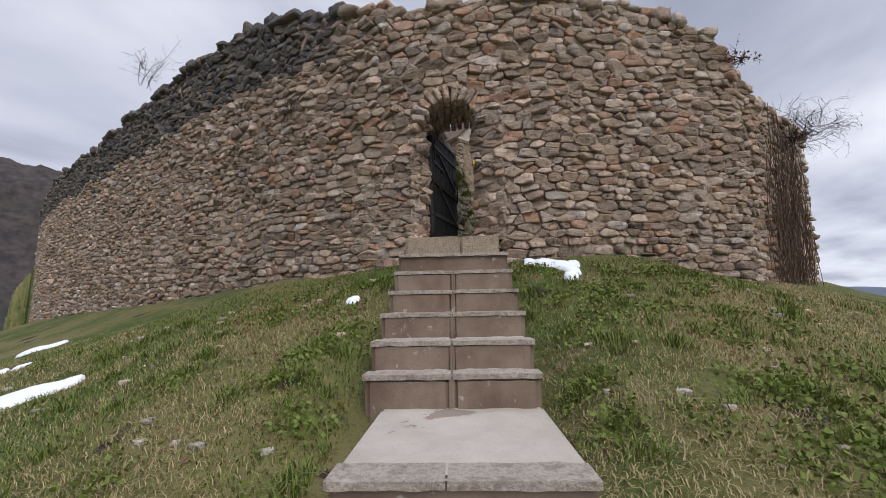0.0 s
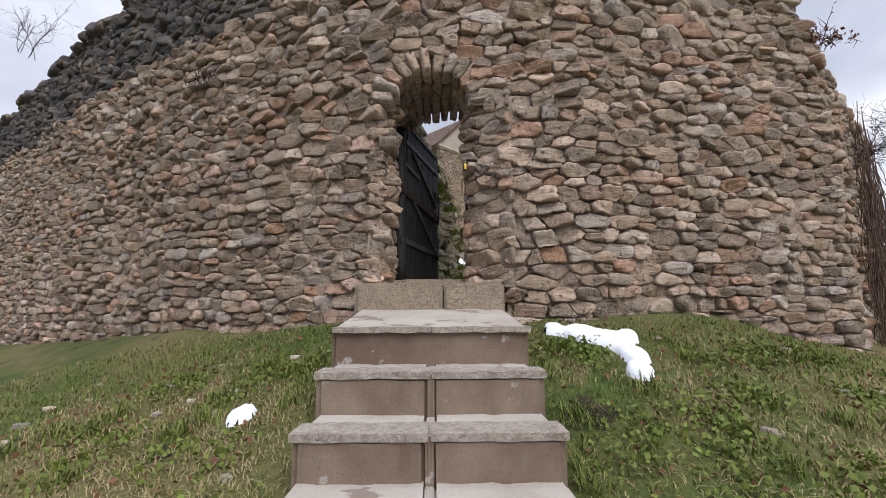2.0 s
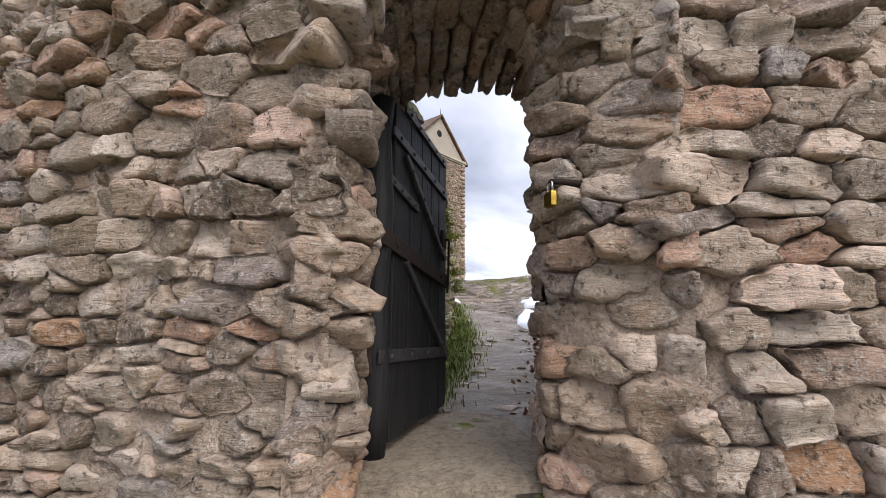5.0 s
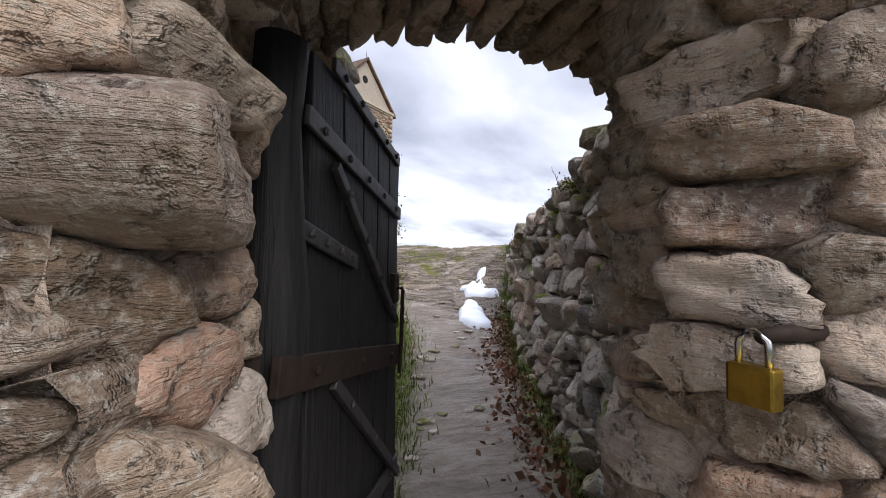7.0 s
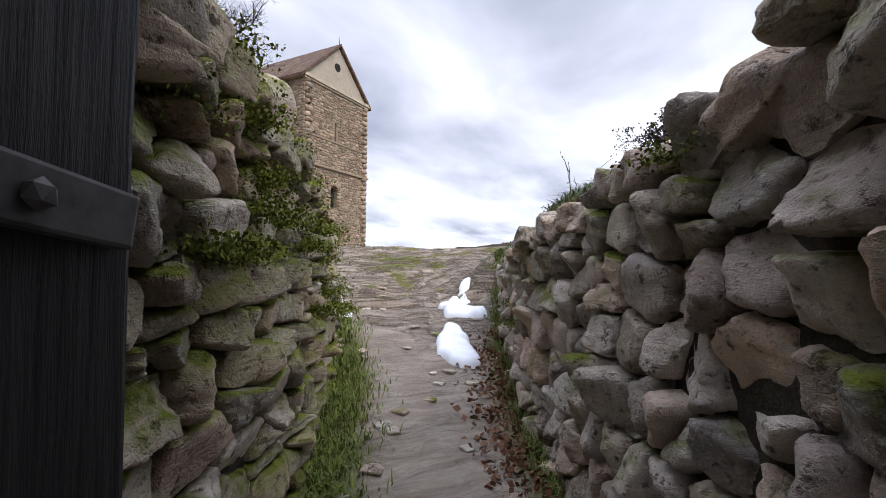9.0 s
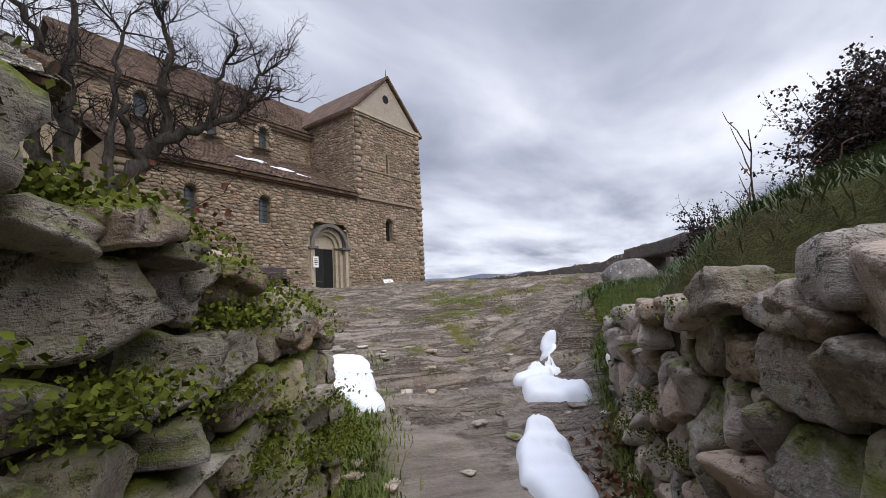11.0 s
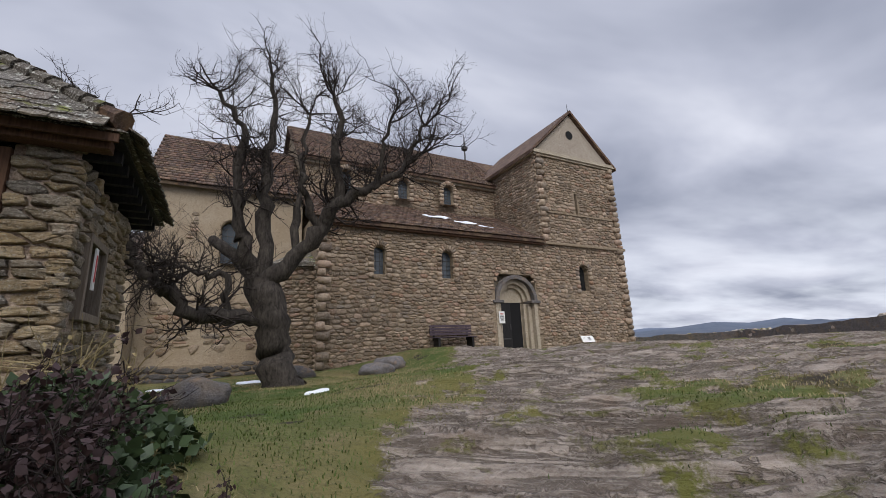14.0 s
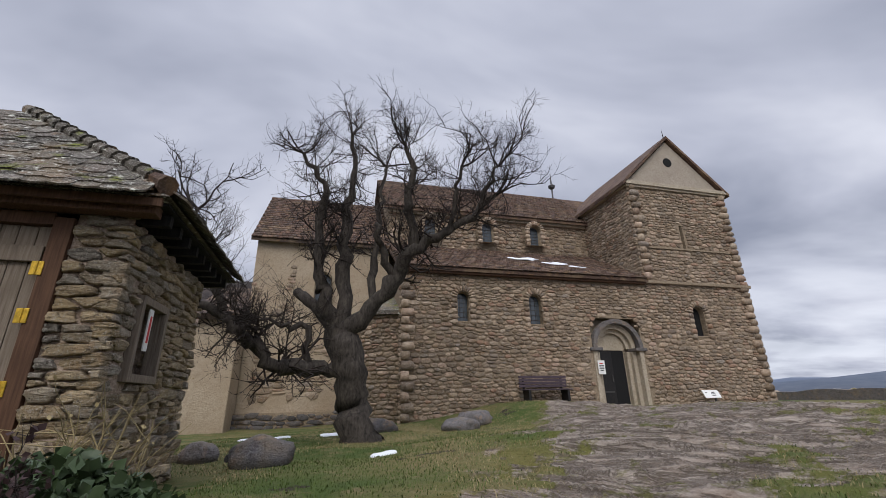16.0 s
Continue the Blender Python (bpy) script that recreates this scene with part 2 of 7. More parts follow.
TWIG = wood_material("dark_twig", (0.014, 0.011, 0.010), (0.04, 0.03, 0.025), 0.9)
VINE = wood_material("dry_vine", (0.07, 0.045, 0.035), (0.17, 0.115, 0.085), 0.9)


def metal_material(name, col, rough, metallic=1.0):
    m, nt, b = material(name, rough)
    p = position(nt)
    n = noise_node(nt, 25, 5, 0.6, p)
    nt.links.new(mixc(nt, span(nt, n.outputs["Fac"], 0.4, 0.7), col, tuple(x * 0.55 for x in col)), b.inputs["Base Color"])
    b.inputs["Metallic"].default_value = metallic
    bump(nt, b, n.outputs["Fac"], 0.25, 0.004)
    return m


IRON = metal_material("old_iron", (0.11, 0.105, 0.105), 0.55, 0.7)
RUST = metal_material("rusty_iron", (0.045, 0.03, 0.024), 0.75, 0.4)
BRASS = metal_material("scratched_brass", (0.50, 0.33, 0.06), 0.38)
STEEL = metal_material("bright_steel", (0.62, 0.6, 0.58), 0.25)
GOLDTAPE = metal_material("yellow_hinge_plate", (0.72, 0.47, 0.06), 0.4, 0.5)


def glass_material():
    m, nt, b = material("dull_window_glass", 0.12)
    b.inputs["Base Color"].default_value = (0.07, 0.085, 0.10, 1)
    b.inputs["Specular IOR Level"].default_value = 0.6
    n = noise_node(nt, 6, 3, 0.5, position(nt))
    bump(nt, b, n.outputs["Fac"], 0.1, 0.01)
    return m


GLASS = glass_material()


def plain_material(name, col, rough=0.8, var=0.35, scale=12):
    m, nt, b = material(name, rough)
    n = noise_node(nt, scale, 5, 0.6, position(nt))
    r = piece_random(nt)
    c = mixc(nt, n.outputs["Fac"], col, tuple(x * (1 - var) for x in col))
    c = mixc(nt, mul(nt, r, 0.55), c, tuple(min(1, x * (1 + var)) for x in col))
    nt.links.new(c, b.inputs["Base Color"])
    bump(nt, b, n.outputs["Fac"], 0.3, 0.01)
    return m


TILE = stone_material("roof_tile", [(0.0, (0.115, 0.07, 0.052)), (0.4, (0.155, 0.092, 0.068)), (0.7, (0.13, 0.088, 0.07)), (1.0, (0.10, 0.072, 0.06))], strata=0.1, dist=0.01, pale=(0.22, 0.16, 0.13))
TILE_MOSS = stone_material("mossy_roof_tile", [(0.0, (0.07, 0.062, 0.048)), (0.5, (0.11, 0.095, 0.075)), (0.8, (0.15, 0.135, 0.115)), (1.0, (0.10, 0.07, 0.052))], moss=0.18, strata=0.2, dist=0.012, lichen=0.8)
SNOW = plain_material("old_snow", (0.74, 0.765, 0.81), 0.6, 0.06, 7)
WHITE = plain_material("white_sign_board", (0.78, 0.78, 0.76), 0.5, 0.1)
BLACKINK = plain_material("dark_print", (0.05, 0.05, 0.055), 0.6, 0.2)
REDINK = plain_material("red_print", (0.5, 0.05, 0.05), 0.6, 0.2)
# near-black colour that stands for the shade inside openings
DARKROOM = plain_material("unlit_interior_black", (0.012, 0.012, 0.013), 0.9, 0.2)
LEAF = plain_material("ivy_leaf", (0.045, 0.07, 0.03), 0.45, 0.5)
LEAF_RED = plain_material("russet_leaf", (0.15, 0.05, 0.03), 0.7, 0.5)
LEAF_DRY = plain_material("fallen_leaf", (0.16, 0.075, 0.04), 0.8, 0.5)
LEAF_PURPLE = plain_material("purple_brown_leaf", (0.04, 0.022, 0.022), 0.7, 0.5)
GRASS = plain_material("grass_blade", (0.125, 0.16, 0.03), 0.7, 0.5, 1.2)
LAWN = plain_material("lawn_blade", (0.075, 0.11, 0.02), 0.7, 0.5, 1.2)
GRASS_DRY = plain_material("dry_grass_blade", (0.32, 0.255, 0.13), 0.8, 0.35, 2)
HEATH = plain_material("grey_green_tussock", (0.12, 0.155, 0.075), 0.7, 0.4, 3)
MOSS = plain_material("moss_cushion", (0.10, 0.12, 0.012), 0.95, 0.6, 30)

# ---- building helpers ----
import collections

rng = np.random.default_rng(7)


def link(name, me, mat=None, parent=None, label="", kind="", category="", group=""):
    if mat is not None and not me.materials:
        me.materials.append(mat)
    ob = new(name, me)
    if parent is not None:
        ob.parent = parent
        if parent.type == "EMPTY":
            ob.matrix_parent_inverse = Matrix.Translation(-parent.location)
    return tagged(ob, label, category, group, kind)


def part(name, bm, mat, parent, label="", kind="", smooth=False):
    me = bpy.data.meshes.new(name)
    bm.to_mesh(me)
    bm.free()
    if smooth:
        me.shade_smooth()
    return link(name, me, mat, parent, label, kind)


def thing(name, label, category, at=(0, 0, 0), group="", kind=""):
    e = new(name)
    e.location = at
    e.empty_display_size = 0.2
    return tagged(e, label, category, group, kind)


def mesh_np(name, v, f, smooth=False):
    """A mesh from arrays of corners and of quads or triangles."""
    v, f = np.asarray(v, np.float32), np.asarray(f, np.int32)
    me = bpy.data.meshes.new(name)
    k = f.shape[1]
    me.vertices.add(len(v)); me.vertices.foreach_set("co", v.ravel())
    me.loops.add(f.size); me.loops.foreach_set("vertex_index", f.ravel())
    me.polygons.add(len(f)); me.polygons.foreach_set("loop_start", np.arange(0, f.size, k, dtype=np.int32))
    me.update(calc_edges=True)
    if smooth:
        me.shade_smooth()
    return me


def box(bm, x0, x1, y0, y1, z0, z1, m=None, bevel=0.0):
    r = bmesh.ops.create_cube(bm, size=1)
    M = Matrix.Translation(((x0 + x1) / 2, (y0 + y1) / 2, (z0 + z1) / 2)) @ Matrix.Diagonal((abs(x1 - x0), abs(y1 - y0), abs(z1 - z0), 1))
    bmesh.ops.transform(bm, matrix=(m or Matrix()) @ M, verts=r["verts"])
    if bevel:
        es = list({e for v in r["verts"] for e in v.link_edges})
        bmesh.ops.bevel(bm, geom=es, offset=bevel, segments=2, affect="EDGES", profile=0.6)
    return bm


def boxed(*a, **k):
    return box(bmesh.new(), *a, **k)


def prism(pts, axis_from, axis_to):
    """A closed prism: polygon corners given by two functions of (u, v)."""
    bm = bmesh.new()
    a = [bm.verts.new(axis_from(u, v)) for u, v in pts]
    b = [bm.verts.new(axis_to(u, v)) for u, v in pts]
    n = len(pts)
    bm.faces.new(a[::-1]); bm.faces.new(b)
    for i in range(n):
        bm.faces.new((a[i], a[(i + 1) % n], b[(i + 1) % n], b[i]))
    bmesh.ops.recalc_face_normals(bm, faces=bm.faces)
    return bm


def tube(bm, pts, radii, sides=6):
    rings = []
    for i, p in enumerate(pts):
        p = Vector(p)
        d = (Vector(pts[min(i + 1, len(pts) - 1)]) - Vector(pts[max(i - 1, 0)])).normalized()
        u = d.orthogonal().normalized()
        w = d.cross(u)
        r = radii[i] if hasattr(radii, "__len__") else radii
        rings.append([bm.verts.new(p + (u * math.cos(2 * math.pi * k / sides) + w * math.sin(2 * math.pi * k / sides)) * r) for k in range(sides)])
    for a, b in zip(rings, rings[1:]):
        for k in range(sides):
            bm.faces.new((a[k], a[(k + 1) % sides], b[(k + 1) % sides], b[k]))
    bm.faces.new(rings[0][::-1]); bm.faces.new(rings[-1])
    return bm


def unit_stone(n, seed, k=11.0, rough=0.13):
    """A lumpy stone within -1..1: a rounded block with worn corners."""
    verts, faces, index = [], [], {}

    def vert(p):
        key = tuple(round(c, 5) for c in p)
        if key not in index:
            index[key] = len(verts)
            verts.append(p)
        return index[key]
    for ax in range(3):
        for s in (-1, 1):
            for i in range(n):
                for j in range(n):
                    q = []
                    for du, dv in ((0, 0), (1, 0), (1, 1), (0, 1)):
                        p = [0, 0, 0]
                        p[ax] = s
                        p[(ax + 1) % 3] = -1 + 2 * (i + du) / n
                        p[(ax + 2) % 3] = -1 + 2 * (j + dv) / n
                        q.append(vert(tuple(p)))
                    faces.append(q if s > 0 else q[::-1])
    out = []
    g = random.Random(seed)
    cuts = []
    for _ in range(6):
        nn = Vector((g.uniform(-1, 1), g.uniform(-1, 1), g.uniform(-1, 1))).normalized()
        cuts.append((nn, g.uniform(1.08, 1.45)))
    off = Vector((seed * 7.3, seed * 3.1, seed * 1.7))
    for p in verts:
        v = Vector(p)
        l = (abs(v.x) ** k + abs(v.y) ** k + abs(v.z) ** k) ** (1 / k)
        v = v / l
        s = 1 + rough * noise.noise(v * 1.1 + off) * 1.6 + rough * 0.55 * noise.noise(v * 3.1 + off)
        sk = Vector((1 + 0.3 * noise.noise(off + Vector((9, 0, 0))) * v.z, 1, 1 + 0.3 * noise.noise(off) * v.x))
        v = Vector((v.x * sk.x, v.y, v.z * sk.z)) * s
        for nn, dd in cuts:
            over = v.dot(nn) - dd
            if over > 0:
                v -= nn * over * 0.92
        out.append(v + Vector((noise.noise(v * 5 + off), noise.noise(v * 5 - off), noise.noise(v * 4.5 + off * 2))) * 0.045)
    return np.array([tuple(v) for v in out]), np.array(faces)


STONES_FINE = [unit_stone(7, i) for i in range(12)]
STONES_MID = [unit_stone(4, i + 20) for i in range(12)]
STONES_LOW = [unit_stone(2, i + 40, 5.0) for i in range(10)]


def stones_mesh(name, items, temps):
    """items: rows of centre, 3x3 axes (columns scaled to half sizes), template number."""
    V, F, o = [], [], 0
    for c, ax, k in items:
        v, f = temps[k % len(temps)]
        V.append(v @ ax.T + c)
        F.append(f + o)
        o += len(v)
    return mesh_np(name, np.concatenate(V), np.concatenate(F))


def wall_frame(p0, p1):
    """The unit run along a wall in plan, its outward normal (to the right of the run) and its length."""
    d = np.array(p1, float) - np.array(p0, float)
    l = np.hypot(*d)
    d = d / l
    return np.array([d[0], d[1], 0]), np.array([d[1], -d[0], 0]), l


def clip_cell(poly, nx, nz, c):
    """The part of a convex polygon where nx * s + nz * z <= c."""
    out, n = [], len(poly)
    for k in range(n):
        (s0, z0), (s1, z1) = poly[k], poly[(k + 1) % n]
        d0, d1 = nx * s0 + nz * z0 - c, nx * s1 + nz * z1 - c
        if d0 <= 0:
            out.append((s0, z0))
        if d0 * d1 < 0:
            t = d0 / (d0 - d1)
            out.append((s0 + (s1 - s0) * t, z0 + (z1 - z0) * t))
    return out


Stone = collections.namedtuple("Stone", "centre run normal cell depth proud slope joint seed")


def fitted(run, zbot, ztop, size=(0.24, 0.12), keep=lambda s, z: True, depth=0.1, proud=0.0, seed=0, joint=0.016, uneven=0.03, tilt=0.12):
    """Rough courses of stones that fit together, each within its own cell of the face.
    run(s) -> place in plan, run direction, outward normal; zbot and ztop are functions of s."""
    g = np.random.default_rng(seed)
    total, point = run
    w0, h0 = size
    kx = h0 / w0
    seeds, z, row = [], min(zbot(s) for s in np.linspace(0, total, 30)) - h0, 0
    zmax = max(ztop(s) for s in np.linspace(0, total, 60)) + h0
    while z < zmax:
        h = h0 * g.uniform(0.65, 1.5)
        s = -w0 * g.uniform(0.5, 1.5)
        while s < total + w0:
            w = w0 * g.choice([0.5, 0.75, 1.0, 1.3, 1.8], p=[0.22, 0.25, 0.24, 0.18, 0.11]) * g.uniform(0.85, 1.15)
            sc = s + w / 2
            zc = z + h / 2 + 0.10 * noise.noise((sc * 0.7, row * 0.13, seed)) + h * 0.16 * g.normal()
            big = (w / w0 - 0.9) * 0.22 + (h / h0 - 1) * 0.2
            if g.random() < 0.12 and h > h0:
                seeds += [(sc, zc - h * 0.27, -0.1), (sc + 0.1 * w * g.normal(), zc + h * 0.27, -0.1)]
            else:
                seeds.append((sc, zc, big))
            s += w
        z += h
        row += 1
    bins = collections.defaultdict(list)
    pts = [(sc * kx, zc, wt * h0 * h0) for sc, zc, wt in seeds]
    bw = 1.6 * h0
    for i, (a, b, _) in enumerate(pts):
        bins[int(a // bw), int(b // bw)].append(i)
    out = []
    for i, (a, b, wt) in enumerate(pts):
        sc, zc = seeds[i][:2]
        if not (-0.3 * w0 <= sc <= total + 0.3 * w0) or not zbot(sc) - h0 * 0.6 <= zc <= ztop(sc) + 0.02 * g.normal() or not keep(sc, zc):
            continue
        R = 1.7 * h0
        cell = [(a - R, b - R), (a + R, b - R), (a + R, b + R), (a - R, b + R)]
        ia, ib = int(a // bw), int(b // bw)
        for q in range(ia - 2, ia + 3):
            for r in range(ib - 2, ib + 3):
                for j in bins.get((q, r), ()):
                    if j != i:
                        c, d, w2 = pts[j]
                        nx, nz = c - a, d - b
                        if nx * nx + nz * nz < (2.4 * R) ** 2:
                            cell = clip_cell(cell, nx, nz, (c * c + d * d - a * a - b * b + wt - w2) / 2)
        if len(cell) < 3:
            continue
        cell = [(u / kx, v) for u, v in cell]
        mu, mv = sum(u for u, v in cell) / len(cell), sum(v for u, v in cell) / len(cell)
        if min(u for u, v in cell) < -0.03 or max(u for u, v in cell) > total + 0.03:
            cell = clip_cell(clip_cell(cell, -1, 0, 0.03), 1, 0, total + 0.03)
            if len(cell) < 3 or max(u for u, v in cell) - min(u for u, v in cell) < 0.04:
                continue
            mu, mv = sum(u for u, v in cell) / len(cell), sum(v for u, v in cell) / len(cell)
        p, d, n = point(min(max(mu, 0.0), total))
        cell = [(u - mu, v - mv) for u, v in cell]
        pr = proud + g.uniform(-uneven, uneven) * 0.6 + uneven * 0.8 * noise.noise((mu * 0.8, mv * 0.8, 3 + seed))
        out.append(Stone(np.array([p[0], p[1], mv]), d, n, cell, depth, pr, (g.normal() * tilt, g.normal() * tilt), joint * g.uniform(0.5, 1.5), int(g.integers(1, 1 << 30))))
    return out


# rings of a stone from its back to its face: share of the cell, place between edge (0) and face (1)
RINGS_LOW = ((1.0, -1.0), (1.0, -0.15), (0.93, 0.55), (0.62, 1.0))
RINGS_MID = ((1.0, -1.0), (1.0, -0.2), (0.97, 0.35), (0.88, 0.8), (0.6, 1.0), (0.28, 1.04))
RINGS_FINE = ((1.0, -1.0), (1.01, -0.3), (1.0, 0.1), (0.97, 0.45), (0.92, 0.72), (0.83, 0.9), (0.7, 0.98), (0.54, 1.0), (0.37, 1.02), (0.18, 1.03))


def shell(st, segs, rings, relief, dome=0.03):
    """One fitted stone as arrays: its cell drawn in by half the joint, edges worn, face rough and tilted."""
    g = np.random.default_rng(st.seed)
    t = np.linspace(0, 2 * math.pi, segs, endpoint=False) + g.uniform(0, 1)
    xy = np.array(st.cell)
    ext = np.abs(xy).max(0) + 1e-6
    ds, dz = np.cos(t) * ext[0], np.sin(t) * ext[1]
    rad = np.full(segs, 1e9)
    for (u0, v0), (u1, v1) in zip(st.cell, st.cell[1:] + st.cell[:1]):
        nx, nz = v1 - v0, u0 - u1
        c = nx * u0 + nz * v0
        den = nx * ds + nz * dz
        if abs(c) > 1e-9:
            k = np.where(np.abs(den) > 1e-9, c / np.where(np.abs(den) > 1e-9, den, 1), 1e9)
            rad = np.minimum(rad, np.where(k > 0, k, 1e9))
    rad = np.where(rad > 5, 0.5, rad)
    rad = 0.86 * rad + 0.07 * (np.roll(rad, 1) + np.roll(rad, -1))
    ln = np.hypot(rad * ds, rad * dz)
    rad = rad * np.clip((ln - st.joint) / ln, 0.45, 1) * (1 + 0.05 * g.normal(size=segs))
    V = []
    for share, lift in rings:
        s_, z_ = rad * ds * share, rad * dz * share
        o = st.proud + (lift - 1) * dome if lift >= 0 else np.full(segs, st.proud - dome - st.depth * -lift)
        o = o + np.zeros(segs)
        if lift > 0:
            o = o + (st.slope[0] * s_ + st.slope[1] * z_) * lift
        V.append(np.stack([s_, o, z_], 1))
    mid = st.proud + 0.03 * dome
    V = np.concatenate(V + [np.array([[0, mid, 0]])])
    if relief:
        # beds of the stone, lumps and chips
        off = g.uniform(0, 50, 3)
        ang, bed = g.normal() * 0.2, g.uniform(26, 52)
        amp = relief * g.uniform(0.5, 1.3)
        for i in range(segs, len(V)):
            p = Vector((V[i, 0], V[i, 1], V[i, 2]))
            q = p + Vector(off)
            b = noise.noise((q.x * 4, q.y * 4, (q.z + ang * q.x) * bed))
            d = amp * (1.1 * noise.noise(q * 9) + 0.5 * noise.noise(q * 24) + 0.28 * noise.noise(q * 60) + 0.5 * b)
            V[i, 1] += d
            V[i, 0] += 0.45 * amp * noise.noise(q * 22 + Vector((7, 0, 0)))
            V[i, 2] += 0.45 * amp * noise.noise(q * 22 - Vector((7, 0, 0)))
    else:
        V[segs:, 1] += g.normal(0, 0.006, len(V) - segs)
    W = st.centre + V[:, :1] * st.run + V[:, 1:2] * st.normal + V[:, 2:] * np.array([0, 0, 1.0])
    F = []
    k = np.arange(segs)
    for r in range(len(rings) - 1):
        F.append(np.stack([r * segs + k, r * segs + (k + 1) % segs, (r + 1) * segs + (k + 1) % segs, (r + 1) * segs + k], 1))
    r = len(rings) - 1
    top = len(V) - 1
    half = np.arange(0, segs, 2)
    F.append(np.stack([r * segs + half, r * segs + half + 1, r * segs + (half + 2) % segs, np.full(len(half), top)], 1))
    return W, np.concatenate(F)


def masonry(name_stuff, stones, parent, mat, near=None, limit=300, dark=None, dark_mat=None, relief=0.01, low=False, dome=0.03, name="stone"):
    """Near stones become parts of their own; the rest one joined part."""
    chosen = set()
    if near:
        order = sorted(range(len(stones)), key=lambda i: near(stones[i].centre))
        chosen = set(i for i in order[:limit] if near(stones[i].centre) < 1e6)
    joined = {False: [], True: []}
    for i, st in enumerate(stones):
        dk = bool(dark and dark(st.centre))
        if i in chosen:
            me = mesh_np(name, *shell(st, 26, RINGS_FINE, relief, dome), True)
            link(name, me, dark_mat if dk else mat, parent)
        else:
            joined[dk].append(shell(st, 8, RINGS_LOW, 0, dome) if low else shell(st, 12, RINGS_MID, 0, dome))
    for dk, its in joined.items():
        if its:
            o, F = 0, []
            for v, f in its:
                F.append(f + o)
                o += len(v)
            me = mesh_np(name_stuff, np.concatenate([v for v, f in its]), np.concatenate(F))
            link(name_stuff, me, dark_mat if dk else mat, parent, kind="stuff")


def mortar_bed(run, zbot, ztop, step, mat, parent, keep=lambda s, z: True, back=0.02, rough=1.0, seed=0):
    """The rough mortar between the stones of a face: a thick uneven skin over the core."""
    total, point = run
    ss, zs = [0.0], np.arange(min(zbot(s) for s in np.linspace(0, total, 20)), max(ztop(s) for s in np.linspace(0, total, 60)) + 0.1, step(-1))
    while ss[-1] < total:
        ss.append(min(total, ss[-1] + step(ss[-1])))
    V, idx, F = [], {}, []
    for i, s in enumerate(ss):
        p, d, n = point(s)
        t = ztop(s) - 0.03
        for j, z in enumerate(zs):
            zz = min(z, t)
            o = -back + rough * (0.016 * noise.noise((s * 1.7, zz * 1.7, seed)) + 0.013 * noise.noise((s * 6, zz * 6, seed + 4)) + 0.009 * noise.noise((s * 19, zz * 19, seed + 8)))
            V.append((p[0] + n[0] * o, p[1] + n[1] * o, zz))
    nz = len(zs)
    for i in range(len(ss) - 1):
        for j in range(nz - 1):
            sm, zm = (ss[i] + ss[i + 1]) / 2, (zs[j] + zs[j + 1]) / 2
            if zbot(sm) <= zm <= ztop(sm) + 0.05 and keep(sm, zm):
                a = i * nz + j
                F.append((a, a + nz, a + nz + 1, a + 1))
    link("mortar", mesh_np("mortar", np.array(V), np.array(F), True), mat, parent)


def lay(name_stuff, items, parent, mat, near=None, limit=300, temps_near=None, temps_far=None, dark=None, dark_mat=None):
    """Near stones become parts of their own; the rest one joined part."""
    temps_near, temps_far = temps_near or STONES_FINE, temps_far or STONES_MID
    singles, rest = [], []
    if near:
        order = sorted(range(len(items)), key=lambda i: near(items[i][0]))
        chosen = set(i for i in order[:limit] if near(items[i][0]) < 1e6)
        singles = [items[i] for i in sorted(chosen)]
        rest = [it for i, it in enumerate(items) if i not in chosen]
    else:
        rest = items
    cache = {}
    for c, ax, k in singles:
        m = dark_mat if dark and dark(c) else mat
        key = (k % len(temps_near), m.name)
        if key not in cache:
            v, f = temps_near[k % len(temps_near)]
            cache[key] = mesh_np("stone", v, f)
            cache[key].materials.append(m)
        ob = new("stone", cache[key])
        M = Matrix([[*ax[0], c[0]], [*ax[1], c[1]], [*ax[2], c[2]], [0, 0, 0, 1]])
        ob.parent = parent
        if parent.type == "EMPTY":
            ob.matrix_parent_inverse = Matrix.Translation(-parent.location)
        ob.matrix_basis = M
    a = [it for it in rest if not (dark and dark(it[0]))]
    b = [it for it in rest if dark and dark(it[0])]
    for its, m in ((a, mat), (b, dark_mat)):
        if its:
            link(name_stuff, stones_mesh(name_stuff, its, temps_far), m, parent, kind="stuff")


def polyline(pts):
    """run for fitted(): total length, and a function from s to place, direction and right-hand normal."""
    segs, tot = [], 0.0
    for a, b in zip(pts, pts[1:]):
        d, n, l = wall_frame(a, b)
        segs.append((tot, l, np.array([a[0], a[1]], float), d, n))
        tot += l

    def point(s):
        for k, (s0, l, a, d, n) in enumerate(segs):
            if s <= s0 + l or k == len(segs) - 1:
                return a + d[:2] * (s - s0), d, n
    return tot, point


# plan of the way up: distance along the steps' axis and to its right
def world(a, r):
    return ((a + r) * 0.70711, (a - r) * 0.70711)


def along(x, y):
    return (x + y) * 0.70711, (x - y) * 0.70711


smooth = lambda t: t * t * (3 - 2 * t) if 0 < t < 1 else (0.0 if t <= 0 else 1.0)
lerp = lambda xs, ys, x: float(np.interp(x, xs, ys))

